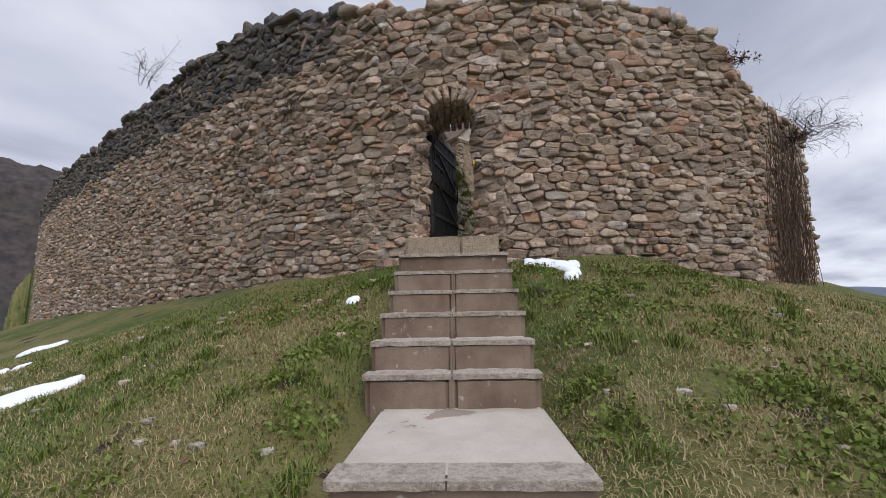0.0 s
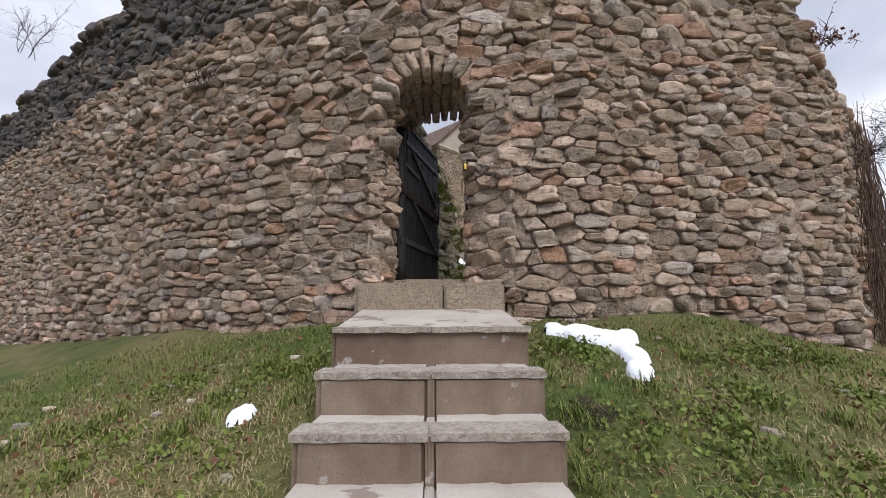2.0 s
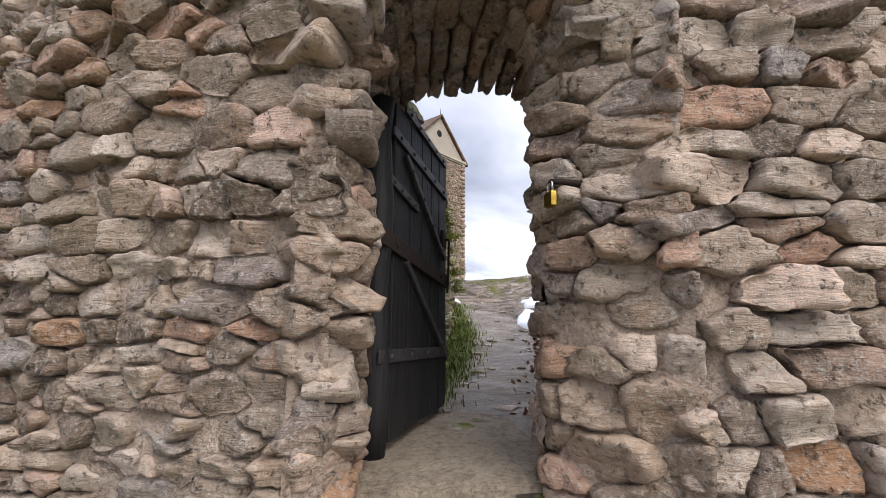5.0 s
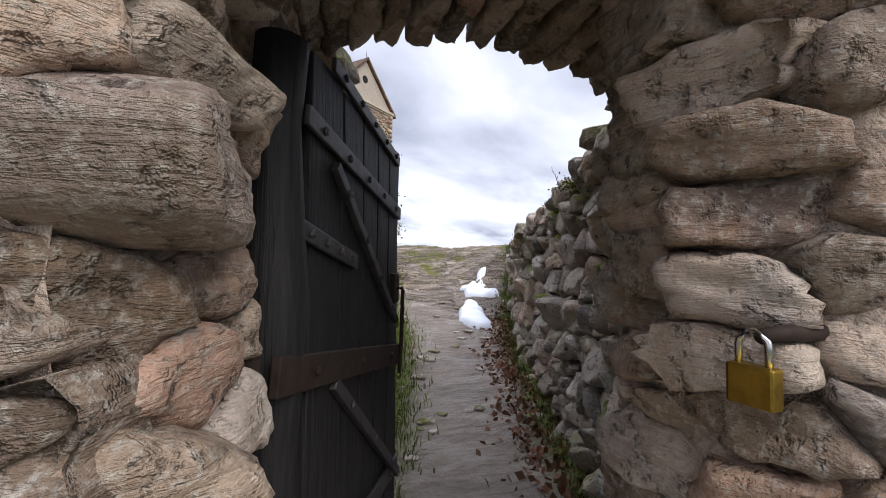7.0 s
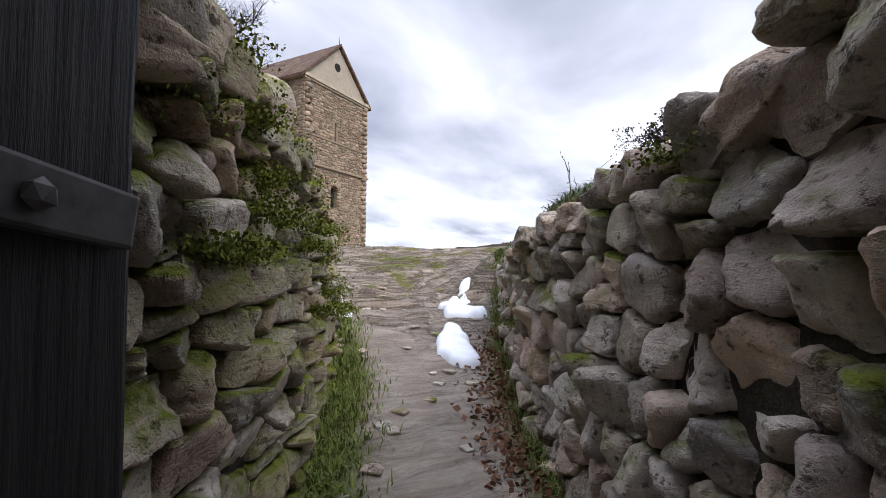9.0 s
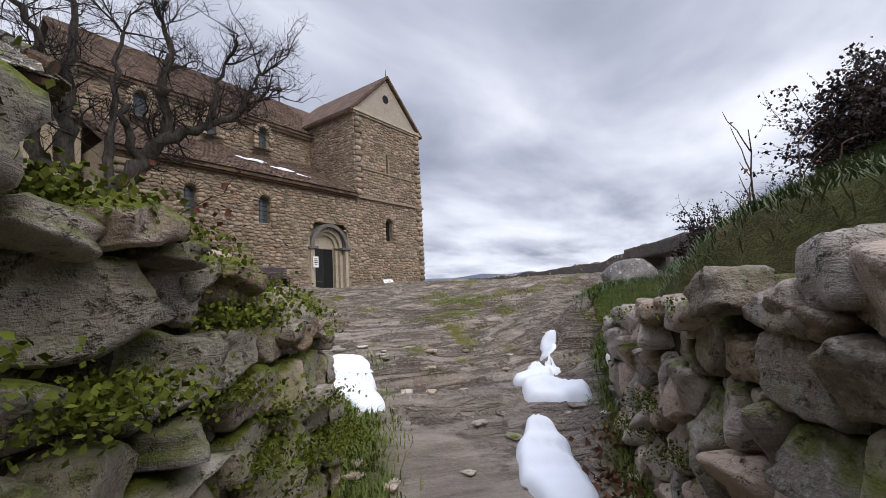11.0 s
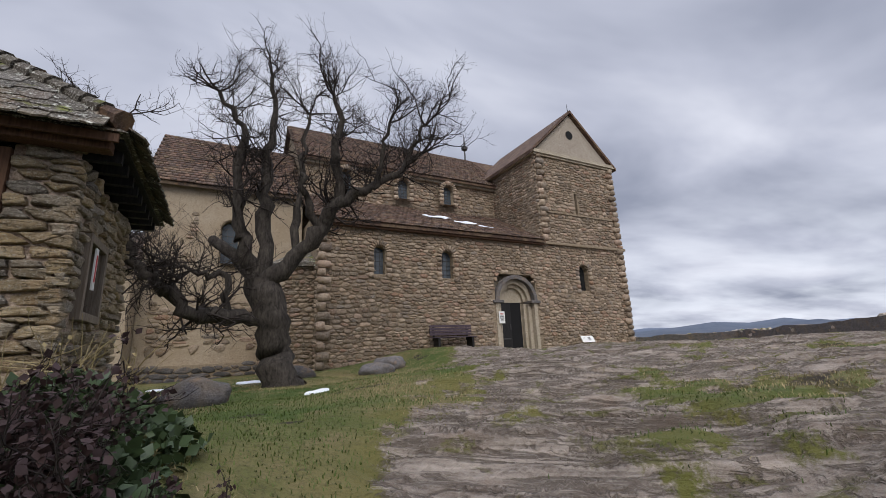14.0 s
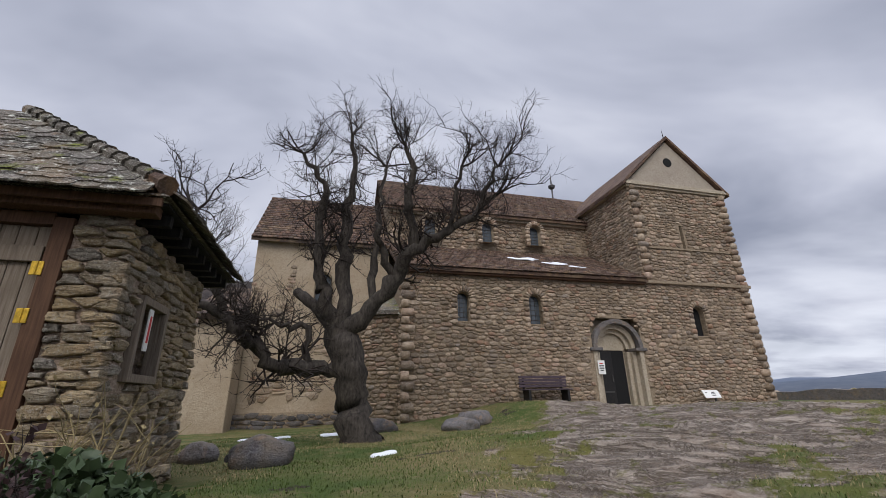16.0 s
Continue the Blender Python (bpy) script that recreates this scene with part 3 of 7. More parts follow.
# ---- rampart plan ----
RAMPART_AR = [(20.0, -21.2), (15.5, -16), (8.75, -5.83), (7.87, -4.29), (7.18, -3.34), (6.36, -1.8), (6.0, -1.0), (5.85, -0.42), (5.75, 0.23), (5.67, 1.2), (6.02, 2.6), (6.45, 4.35), (8.6, 7.05), (14.0, 8.6)]
RAMPART = [world(a, r) for a, r in RAMPART_AR]
RUN = polyline(RAMPART)
SEG_S = [0.0]
for _a, _b in zip(RAMPART, RAMPART[1:]):
    SEG_S.append(SEG_S[-1] + math.dist(_a, _b))
WALL_TOP = lambda s: lerp([0, SEG_S[2], SEG_S[3], SEG_S[4], SEG_S[5], SEG_S[7], SEG_S[10], SEG_S[11] - 0.8, SEG_S[11], SEG_S[11] + 0.8, SEG_S[12]], [6.3, 7.15, 7.2, 6.85, 6.35, 5.95, 5.95, 5.8, 5.45, 4.85, 4.8], s) + 0.07 * noise.noise((s * 1.7, 0, 0))
WALL_FOOT = lambda s: lerp([0, SEG_S[2], SEG_S[3], SEG_S[5], SEG_S[7], SEG_S[10], SEG_S[11], SEG_S[12]], [0.9, 1.7, 1.85, 2.0, 2.1, 2.1, 1.75, 1.8], s)
DOOR_L, DOOR_R, DOOR_SPRING, DOOR_TOP, SILL = -0.43, 0.23, 4.12, 4.45, 2.4
S_DOOR0, S_DOOR1 = SEG_S[7], SEG_S[8]


def in_doorway(s, z, grow=0.0):
    if not S_DOOR0 - grow < s < S_DOOR1 + grow or z < SILL - 0.05:
        return False
    u = (s - (S_DOOR0 + S_DOOR1) / 2) / ((S_DOOR1 - S_DOOR0) / 2 + grow)
    return z < DOOR_SPRING + (DOOR_TOP - DOOR_SPRING + grow) * math.sqrt(max(0, 1 - u * u))


# walls beside the path behind the gate
LEFT_WALL = [world(a, r) for a, r in ((6.85, -0.5), (9.2, 0.1), (10.7, 0.38))]
RIGHT_WALL = [world(a, r) for a, r in ((6.62, 0.7), (7.45, 1.07), (9.79, 1.78), (11.5, 2.42))]
LEFT_LINE = lambda a: lerp([5.8, 6.3, 7.05, 9.2, 10.7, 13], [-0.43, -0.46, -0.46, 0.1, 0.38, 0.2], a)
RIGHT_LINE = lambda a: lerp([5.8, 6.3, 6.55, 7.45, 9.79, 11.5, 13], [0.23, 0.3, 0.66, 1.07, 1.78, 2.42, 3.2], a)

# ---- ground ----
KNOTS = [(10.0, 7.6, 3.25), (10.4, 8.2, 3.42), (9.8, 8.8, 3.6), (9.1, 8.4, 3.5), (10.9, 8.9, 3.85), (10.4, 9.8, 3.9), (10.1, 10.7, 3.9), (12, 8, 4.0), (10.9, 6.5, 4.05),
         (15.4, 8.2, 4.25), (12.4, 12.6, 4.18), (11.7, 18.3, 3.78), (9.7, 17.2, 3.75), (7.9, 13.6, 3.8), (19.5, 20.8, 4.22), (15.9, 20.6, 4.5), (26.6, 20, 4.2),
         (7.3, 10.2, 3.95), (4.5, 13, 3.8), (24, 12, 4.4), (6, 21.5, 3.7), (9, 4.6, 4.5), (12, 4.6, 4.95), (6.9, 7.9, 4.0), (4, 9, 4.2), (18, 15, 4.4)]
KX = np.array(KNOTS)


def plateau(x, y):
    d2 = (KX[:, 0] - x) ** 2 + (KX[:, 1] - y) ** 2 + 0.15
    w = 1 / d2 ** 1.6
    return float((w * KX[:, 2]).sum() / w.sum())


def lane(a):
    return lerp([5.2, 6.2, 7.3, 9.36, 10.5, 11.46, 12.2], [2.32, 2.42, 2.48, 2.61, 2.78, 3.0, 3.18], a)


RA = np.array(RAMPART)
SEGA, SEGD = RA[:-1], RA[1:] - RA[:-1]
SEGL2 = (SEGD ** 2).sum(1)


def rampart_distance(x, y):
    """Signed distance to the rampart's face (outside is positive) and how far along it."""
    p = np.array((x, y)) - SEGA
    t = np.clip((p * SEGD).sum(1) / SEGL2, 0, 1)
    q = p - SEGD * t[:, None]
    d2 = (q ** 2).sum(1)
    i = int(d2.argmin())
    side = SEGD[i, 1] * p[i, 0] - SEGD[i, 0] * p[i, 1]
    return math.copysign(math.sqrt(d2[i]), side), SEG_S[i] + t[i] * math.sqrt(SEGL2[i])


def rock_mask(x, y):
    """1 on the bare outcrop beyond the gate, 0 on turf."""
    a, r = along(x, y)
    m = smooth((x - 8.2) / 1.5) * smooth((24 - y) / 6)
    edge = 1.75 * (x - 9.9) - (y - 9.5)
    m *= smooth((edge + 2.6 + 1.5 * noise.noise((x * 0.6, y * 0.6, 9))) / 3.2)
    m *= smooth((a - 10.2) / 1.6)
    rr = r - RIGHT_LINE(min(a, 13.0))
    m *= 1 - smooth((rr + 0.35) / 0.45) * smooth((13.6 - a) / 0.9)
    return m * (0.88 + 1.15 * noise.noise((x * 0.5, y * 0.5, 2)) + 0.6 * noise.noise((x * 1.9, y * 1.9, 6)))


def strata(x, y):
    """Tilted beds of schist that break off in low steps."""
    u = 0.66 * x + 0.75 * y + 0.45 * noise.noise((x * 0.45, y * 0.45, 5))
    v = 0.75 * x - 0.66 * y + 0.3 * noise.noise((x * 0.8, y * 0.8, 15))
    cross = math.floor(v * 1.9 + 0.7 * noise.noise((u * 2.0, v * 0.6, 2)))
    q = u * 1.55 + 0.5 * noise.noise((x * 0.9, y * 0.9, 1)) + 0.16 * noise.noise((cross * 3.7, u * 0.5, 3))
    f = q - math.floor(q)
    q2 = u * 5.2 + 0.6 * noise.noise((x * 1.7, y * 1.7, 11)) + 0.5 * noise.noise((cross * 5.1, u, 7))
    f2 = q2 - math.floor(q2)
    high = 0.7 + 0.8 * noise.noise((x * 0.55, y * 0.55, 12))
    z = 0.15 * high * (smooth((f - 0.9) / 0.1) - f) + 0.05 * (smooth((f2 - 0.78) / 0.22) - f2)
    return z + 0.03 * noise.noise((x * 4, y * 4, 8)) + 0.06 * noise.noise((x * 1.4, y * 1.4, 4))


def far_land(x, y):
    rad = math.hypot(x - 14, y - 14)
    z = -120 * smooth((rad - 45) / 420)
    if rad > 60:
        z += 22 * (noise.noise((x / 300, y / 300, 0)) + 0.3) * smooth((rad - 150) / 400)
        az = math.atan2(x, y)
        ridge = smooth((rad - 900) / 1500) * (1 - smooth((rad - 3000) / 900))
        h = 165 + 70 * noise.noise((math.sin(az) * 3.5, math.cos(az) * 3.5, 1)) + 35 * noise.noise((x / 260, y / 260, 3))
        z += ridge * h
        # snowy mountains and the wooded hill near by
        d = math.hypot(x - 3250, y - 2250)
        z += 195 * math.exp(-(d / 560) ** 2) + 120 * math.exp(-(math.hypot(x - 3700, y - 1500) / 600) ** 2)
    return z


def ground_height(x, y):
    dist, s = rampart_distance(x, y)
    a, r = along(x, y)
    far = far_land(x, y)
    if dist > -0.25:
        foot = WALL_FOOT(s)
        slope = foot - 0.375 * max(dist, 0) + 0.10 * smooth((dist - 4) / 6) * dist
        slope = max(slope, foot - 30)
        slope += 0.06 * noise.noise((x * 0.8, y * 0.8, 0)) + 0.025 * noise.noise((x * 3, y * 3, 2))
        if a < 5.8 and abs(r + 0.08) < 1.1:
            stair = lerp([-3, -0.2, 0.75, 1.6, 1.8, 2.9, 4.7, 5.7], [-1.0, 0.0, 0.2, 0.42, 0.62, 0.68, 1.72, 1.98], a)
            k = smooth((abs(r + 0.08) - 0.45) / 0.6)
            slope = slope * k + min(stair, slope + 0.1) * (1 - k)
        if -1.1 < r < 0.9 and 5.3 < a < 7.2 and dist < 0.4:
            slope = min(slope, 2.1)
        return slope + far
    z = plateau(x, y)
    if 5.2 < a < 13:
        l, rr = LEFT_LINE(a), RIGHT_LINE(a)
        k = max(l - r, r - rr)
        lz = lane(a) + 0.02 * noise.noise((x * 5, y * 5, 0)) + 0.05 * max(0, -k < 0.25) * (0.25 + k)
        end = smooth((a - 10.9) / 1.3)
        if k < 0.3 or end > 0:
            side = smooth((k - 0.12) / (0.16 + 1.1 * end))
            mid = lz * (1 - end) + (0.5 * lz + 0.5 * z) * end
            blend = side if end < 1 else 1.0
            z = mid * (1 - blend) + z * blend if end < 1 else z
    m = rock_mask(x, y)
    z += strata(x, y) * max(0.0, min(1, m * 1.6)) + 0.05 * noise.noise((x * 0.9, y * 0.9, 6))
    if y > 21.2 or x > 27:
        z = min(z, 4.3)
    return z + far


def grid_lines(lo, hi, step, end, fine0, fine1):
    inner = [*np.arange(lo, fine0, step), *np.arange(fine0, fine1, step / 2.2), *np.arange(fine1, hi + 1e-6, step)]
    hi = inner[-1]
    up, s = [], step
    x = hi
    while x < end:
        s *= 1.15
        x += s
        up.append(x)
    down, s, x = [], step, lo
    while x > -end:
        s *= 1.15
        x -= s
        down.append(x)
    return np.array(down[::-1] + inner + up)


GROUND = {}


def gz(x, y):
    """Heights of the ground at many places at once."""
    xs, ys, Z = GROUND["xs"], GROUND["ys"], GROUND["Z"]
    i = np.clip(np.searchsorted(xs, x) - 1, 0, len(xs) - 2)
    j = np.clip(np.searchsorted(ys, y) - 1, 0, len(ys) - 2)
    u, v = (x - xs[i]) / (xs[i + 1] - xs[i]), (y - ys[j]) / (ys[j + 1] - ys[j])
    return Z[i, j] * (1 - u) * (1 - v) + Z[i + 1, j] * u * (1 - v) + Z[i, j + 1] * (1 - u) * v + Z[i + 1, j + 1] * u * v


def build_ground():
    xs, ys = grid_lines(-6, 26, 0.1, 5200, 8.4, 14.0), grid_lines(-3, 21.6, 0.1, 5200, 5.8, 12.5)
    V = np.zeros((len(xs), len(ys), 3), np.float32)
    for i, x in enumerate(xs):
        for j, y in enumerate(ys):
            V[i, j] = (x, y, ground_height(float(x), float(y)))
    GROUND.update(xs=xs, ys=ys, Z=V[:, :, 2].astype(float))
    nx, ny = len(xs), len(ys)
    idx = np.arange(nx * ny).reshape(nx, ny)
    F = np.stack([idx[:-1, :-1], idx[1:, :-1], idx[1:, 1:], idx[:-1, 1:]], -1).reshape(-1, 4)
    me = mesh_np("ground", V.reshape(-1, 3), F, True)
    at = me.attributes.new("bare_rock", "FLOAT", "POINT")
    vals = [max(0.0, min(1.0, rock_mask(float(x), float(y)))) if -8 < x < 40 and -8 < y < 30 and rampart_distance(float(x), float(y))[0] < -0.3 else 0.0 for x in xs for y in ys]
    at.data.foreach_set("value", np.array(vals, np.float32))
    path_at = me.attributes.new("trodden", "FLOAT", "POINT")

    def trodden(x, y):
        a, r = along(x, y)
        if 5.6 < a < 12 and rampart_distance(x, y)[0] < 0:
            l, rr = LEFT_LINE(a), RIGHT_LINE(a)
            return smooth((r - l - 0.15) / 0.3) * smooth((rr - r - 0.05) / 0.3)
        return 0.0
    vals = [trodden(float(x), float(y)) if 2 < x < 14 and 2 < y < 14 else 0.0 for x in xs for y in ys]
    path_at.data.foreach_set("value", np.array(vals, np.float32))
    m, nt, b = material("hilltop_ground", 0.95)
    p = position(nt)
    big, mid, fine = noise_node(nt, 0.45, 4, 0.6, p), noise_node(nt, 2.3, 5, 0.65, p), noise_node(nt, 30, 5, 0.7, p)
    turf = mixc(nt, span(nt, big.outputs["Fac"], 0.4, 0.62), (0.058, 0.09, 0.017), (0.16, 0.138, 0.054))
    turf = mixc(nt, span(nt, mid.outputs["Fac"], 0.52, 0.66, 0, 0.8), turf, (0.19, 0.15, 0.075))
    turf = mixc(nt, span(nt, fine.outputs["Fac"], 0.5, 0.75, 0, 0.7), turf, (0.035, 0.035, 0.015))
    soil = noise_node(nt, 1.1, 5, 0.6, position(nt, (1, 1.3, 1)))
    turf = mixc(nt, span(nt, soil.outputs["Fac"], 0.63, 0.67), turf, (0.035, 0.026, 0.018))
    rot = nt.nodes.new("ShaderNodeVectorRotate")
    rot.rotation_type = "Z_AXIS"
    rot.inputs["Angle"].default_value = radians(-48)
    nt.links.new(p, rot.inputs["Vector"])
    bed = nt.nodes.new("ShaderNodeVectorMath"); bed.operation = "MULTIPLY"
    bed.inputs[1].default_value = (9.0, 1.7, 16.0)
    nt.links.new(rot.outputs[0], bed.inputs[0])
    lay_n = noise_node(nt, 1.0, 7, 0.7, bed.outputs[0], 0.5)
    cut = noise_node(nt, 0.55, 5, 0.6, bed.outputs[0], 0.9)
    line = mul(nt, mul(nt, cut.outputs["Fac"], -0.5, "ADD"), 0.0, "ADD")
    line = mul(nt, line, line, "MULTIPLY")
    rock = mixc(nt, span(nt, lay_n.outputs["Fac"], 0.35, 0.65), (0.13, 0.1, 0.078), (0.39, 0.33, 0.275))
    rock = mixc(nt, span(nt, fine.outputs["Fac"], 0.5, 0.72, 0, 0.5), rock, (0.38, 0.35, 0.31))
    rock = mixc(nt, span(nt, mid.outputs["Fac"], 0.5, 0.75, 0, 0.4), rock, (0.24, 0.16, 0.11))
    rock = mixc(nt, span(nt, line, 0.0, 0.0016, 0.7, 0.0), rock, (0.08, 0.06, 0.045))
    tuft = noise_node(nt, 1.9, 6, 0.7, position(nt, (1, 1, 2)), 0.5)
    rock = mixc(nt, span(nt, tuft.outputs["Fac"], 0.56, 0.63, 0, 0.8), rock, mixc(nt, fine.outputs["Fac"], (0.05, 0.06, 0.012), (0.19, 0.17, 0.05)))
    am = nt.nodes.new("ShaderNodeAttribute"); am.attribute_name = "bare_rock"
    k = span(nt, mul(nt, am.outputs["Fac"], mul(nt, span(nt, mid.outputs["Fac"], 0.3, 0.7, -0.25, 0.35), span(nt, fine.outputs["Fac"], 0.3, 0.7, -0.1, 0.1), "ADD"), "ADD"), 0.42, 0.58)
    c = mixc(nt, k, mixc(nt, span(nt, am.outputs["Fac"], 0.1, 0.5, 0, 0.6), turf, (0.14, 0.125, 0.03)), rock)
    tr = nt.nodes.new("ShaderNodeAttribute"); tr.attribute_name = "trodden"
    mud = mixc(nt, span(nt, lay_n.outputs["Fac"], 0.35, 0.65), (0.15, 0.12, 0.095), (0.34, 0.285, 0.235))
    c = mixc(nt, tr.outputs["Fac"], c, mud)
    g = nt.nodes.new("ShaderNodeNewGeometry")
    sp = nt.nodes.new("ShaderNodeSeparateXYZ")
    nt.links.new(g.outputs["Position"], sp.inputs[0])
    ln = nt.nodes.new("ShaderNodeVectorMath"); ln.operation = "LENGTH"
    nt.links.new(g.outputs["Position"], ln.inputs[0])
    wood = noise_node(nt, 0.02, 6, 0.7, p)
    farc = mixc(nt, span(nt, wood.outputs["Fac"], 0.35, 0.65), (0.028, 0.03, 0.032), (0.075, 0.075, 0.07))
    c = mixc(nt, span(nt, ln.outputs["Value"], 60, 200), c, farc)
    # blue distance haze mixed into the far land's colour
    c = mixc(nt, span(nt, ln.outputs["Value"], 700, 3200, 0, 0.62), c, (0.16, 0.21, 0.31))
    snown = noise_node(nt, 0.006, 6, 0.7, p)
    hi = mul(nt, sp.outputs[2], mul(nt, snown.outputs["Fac"], 150), "ADD")
    c = mixc(nt, mul(nt, span(nt, hi, 195, 225), span(nt, ln.outputs["Value"], 2600, 3000)), c, (0.85, 0.87, 0.92))
    nt.links.new(c, b.inputs["Base Color"])
    nt.links.new(mixc(nt, tr.outputs["Fac"], (0.95, 0.95, 0.95), mixc(nt, span(nt, mid.outputs["Fac"], 0.4, 0.55), (0.75, 0.75, 0.75), (0.28, 0.28, 0.28))), b.inputs["Roughness"])
    h = mul(nt, mul(nt, fine.outputs["Fac"], 0.5), mul(nt, lay_n.outputs["Fac"], 1.2), "ADD")
    h = mul(nt, h, mul(nt, k, span(nt, line, 0.0, 0.004, -0.9, 0)), "ADD")
    near = span(nt, ln.outputs["Value"], 30, 60, 1, 0)
    bump(nt, b, mul(nt, h, near), 0.9, 0.05)
    link("ground", me, m, None, "grassy hilltop with bare layered rock and a trodden path", "structure", "ground")


build_ground()

# ---- rampart with the gate ----
rampart = thing("wall_rampart", "curved medieval rubble rampart with an arched gate", "wall", kind="structure")


def gate_block(name, poly, z0, z1, mat=MORTAR):
    """A block of masonry with a polygon plan in the stair's axes."""
    return part(name, prism(poly, lambda a, r: (*world(a, r), z0), lambda a, r: (*world(a, r), z1)), mat, rampart)


def build_gate_core():
    # the body on either side of the gate, in plan, then the vault above it
    top = 5.88
    left = [(6.05, -0.54), (5.95, -0.7), (6.1, -1.0), (6.46, -1.8), (6.88, -2.55), (7.75, -2.1), (6.8, -0.56), (6.32, -0.56), (6.22, -0.54)]
    right = [(5.8, 0.62), (5.9, 0.4), (6.04, 0.29), (6.2, 0.3), (6.27, 0.7), (6.8, 0.9), (6.95, 1.6), (7.05, 2.6), (6.28, 3.2), (6.11, 2.6), (5.76, 1.2)]
    gate_block("pier", left, 1.3, top)
    gate_block("pier", right, 1.3, top)
    # front arch ring body and the inner, wider arch
    def arch(a0, a1, r0, r1, spring, crown, zt):
        n = 12
        pts = [(r0, zt), (r0, spring)]
        for k in range(1, n):
            t = math.pi * (1 - k / n)
            pts.append(((r0 + r1) / 2 + (r1 - r0) / 2 * math.cos(t), spring + (crown - spring) * math.sin(t)))
        pts += [(r1, spring), (r1, zt)]
        part("vault", prism(pts, lambda r, z: (*world(a0, r), z), lambda r, z: (*world(a1, r), z)), MORTAR, rampart)
    arch(5.97, 6.25, -0.62, 0.6, DOOR_SPRING + 0.05, DOOR_TOP + 0.1, top)
    arch(6.252, 6.76, -0.56, 0.9, 4.2, 4.52, top)


build_gate_core()


def build_rampart_core():
    bm = bmesh.new()
    def slab(s0, s1):
        pts = []
        for s in (s0, s1):
            p0, p1 = RUN[1](max(0, s - 0.25))[0], RUN[1](min(RUN[0], s + 0.25))[0]
            d = (p1 - p0) / np.hypot(*(p1 - p0))
            n = np.array([d[1], -d[0]])
            p = RUN[1](s)[0]
            pts.append((p - n * 0.06, p - n * 1.25, WALL_FOOT(s) - 0.9, WALL_TOP(s) - 0.07))
        (a, e, zl0, zh0), (b, c, zl1, zh1) = pts
        lo = [bm.verts.new((*q, z)) for q, z in ((a, zl0), (b, zl1), (c, zl1), (e, zl0))]
        hi = [bm.verts.new((*q, z)) for q, z in ((a, zh0), (b, zh1), (c, zh1), (e, zh0))]
        bm.faces.new(lo[::-1]); bm.faces.new(hi)
        for i in range(4):
            bm.faces.new((lo[i], lo[(i + 1) % 4], hi[(i + 1) % 4], hi[i]))
    cut0, cut1 = SEG_S[7] - 1.9, SEG_S[8] + 2.8
    ss = [*np.linspace(0, cut0, 60)]
    for s0, s1 in zip(ss, ss[1:]):
        slab(s0, s1)
    ss = [*np.linspace(cut1, RUN[0], 24)]
    for s0, s1 in zip(ss, ss[1:]):
        slab(s0, s1)
    bmesh.ops.recalc_face_normals(bm, faces=bm.faces)
    part("core", bm, MORTAR, rampart)


build_rampart_core()

# ---- stair ----
stair = thing("stone_stair", "worn concrete steps climbing to the gate", "stairs", world(2.8, -0.08) + (0.8,), kind="structure")
STEPS = [(-1.6, -0.20, -0.9, 0.2), (-0.2, 0.75, -0.6, 0.36), (0.75, 1.79, -0.3, 0.58), (2.95, 3.2, 0.3, 1.02), (3.2, 3.58, 0.5, 1.22), (3.58, 3.98, 0.7, 1.42), (3.98, 4.33, 0.9, 1.62), (4.33, 4.68, 1.1, 1.83)]


def block_ar(a0, a1, r0, r1, z0, z1, z1b=None, bevel=0.025, wobble=0.012, seed=0):
    """A block in the stair's axes; its top may rise to z1b at the back."""
    bm = bmesh.new()
    n = 8
    r = bmesh.ops.create_cube(bm, size=1)
    bmesh.ops.subdivide_edges(bm, edges=[e for e in bm.edges if abs(e.verts[0].co.y - e.verts[1].co.y) > 0.5], cuts=n)
    bmesh.ops.bevel(bm, geom=[e for e in bm.edges if e.is_manifold and e.calc_face_angle(0) > 1], offset=bevel / max(a1 - a0, 0.3), segments=2, affect="EDGES")
    for v in bm.verts:
        a, rr, t = v.co.x + 0.5, v.co.y + 0.5, v.co.z + 0.5
        zt = z1 + ((z1b or z1) - z1) * a
        w = noise.noise((a * 3 + seed * 5, rr * 6, t * 3 + seed)) * wobble
        x, y = world(a0 + (a1 - a0) * a + w, r0 + (r1 - r0) * rr + w)
        v.co = (x, y, z0 + (zt - z0) * t + w)
    bmesh.ops.recalc_face_normals(bm, faces=bm.faces)
    return bm


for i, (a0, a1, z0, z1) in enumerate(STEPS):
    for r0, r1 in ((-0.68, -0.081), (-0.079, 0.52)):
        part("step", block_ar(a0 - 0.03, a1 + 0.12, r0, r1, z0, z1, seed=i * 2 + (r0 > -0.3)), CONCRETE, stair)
NOSING = mortar_material("worn_step_edge", (0.40, 0.345, 0.29), (0.50, 0.44, 0.38), (0.2, 0.16, 0.125), 4.0)
for i, (a0, z1) in enumerate([(a0, z1) for a0, a1, z0, z1 in STEPS[1:]] + [(1.79, 0.8), (4.68, 2.05)]):
    for r0, r1 in ((-0.57 if a0 in (0.75, 1.79) else -0.69, -0.085), (-0.075, 0.53)):
        part("nosing", block_ar(a0 - 0.04, a0 + 0.16, r0, r1, z1 - 0.03, z1 + 0.006, bevel=0.006, wobble=0.008, seed=i * 2 + 70 + (r0 > -0.3)), NOSING, stair, "paler worn step edge")
for i, (a0, a1, z0, z1) in enumerate(STEPS):
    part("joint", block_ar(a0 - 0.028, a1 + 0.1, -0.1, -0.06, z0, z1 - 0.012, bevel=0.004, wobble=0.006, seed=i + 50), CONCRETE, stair)
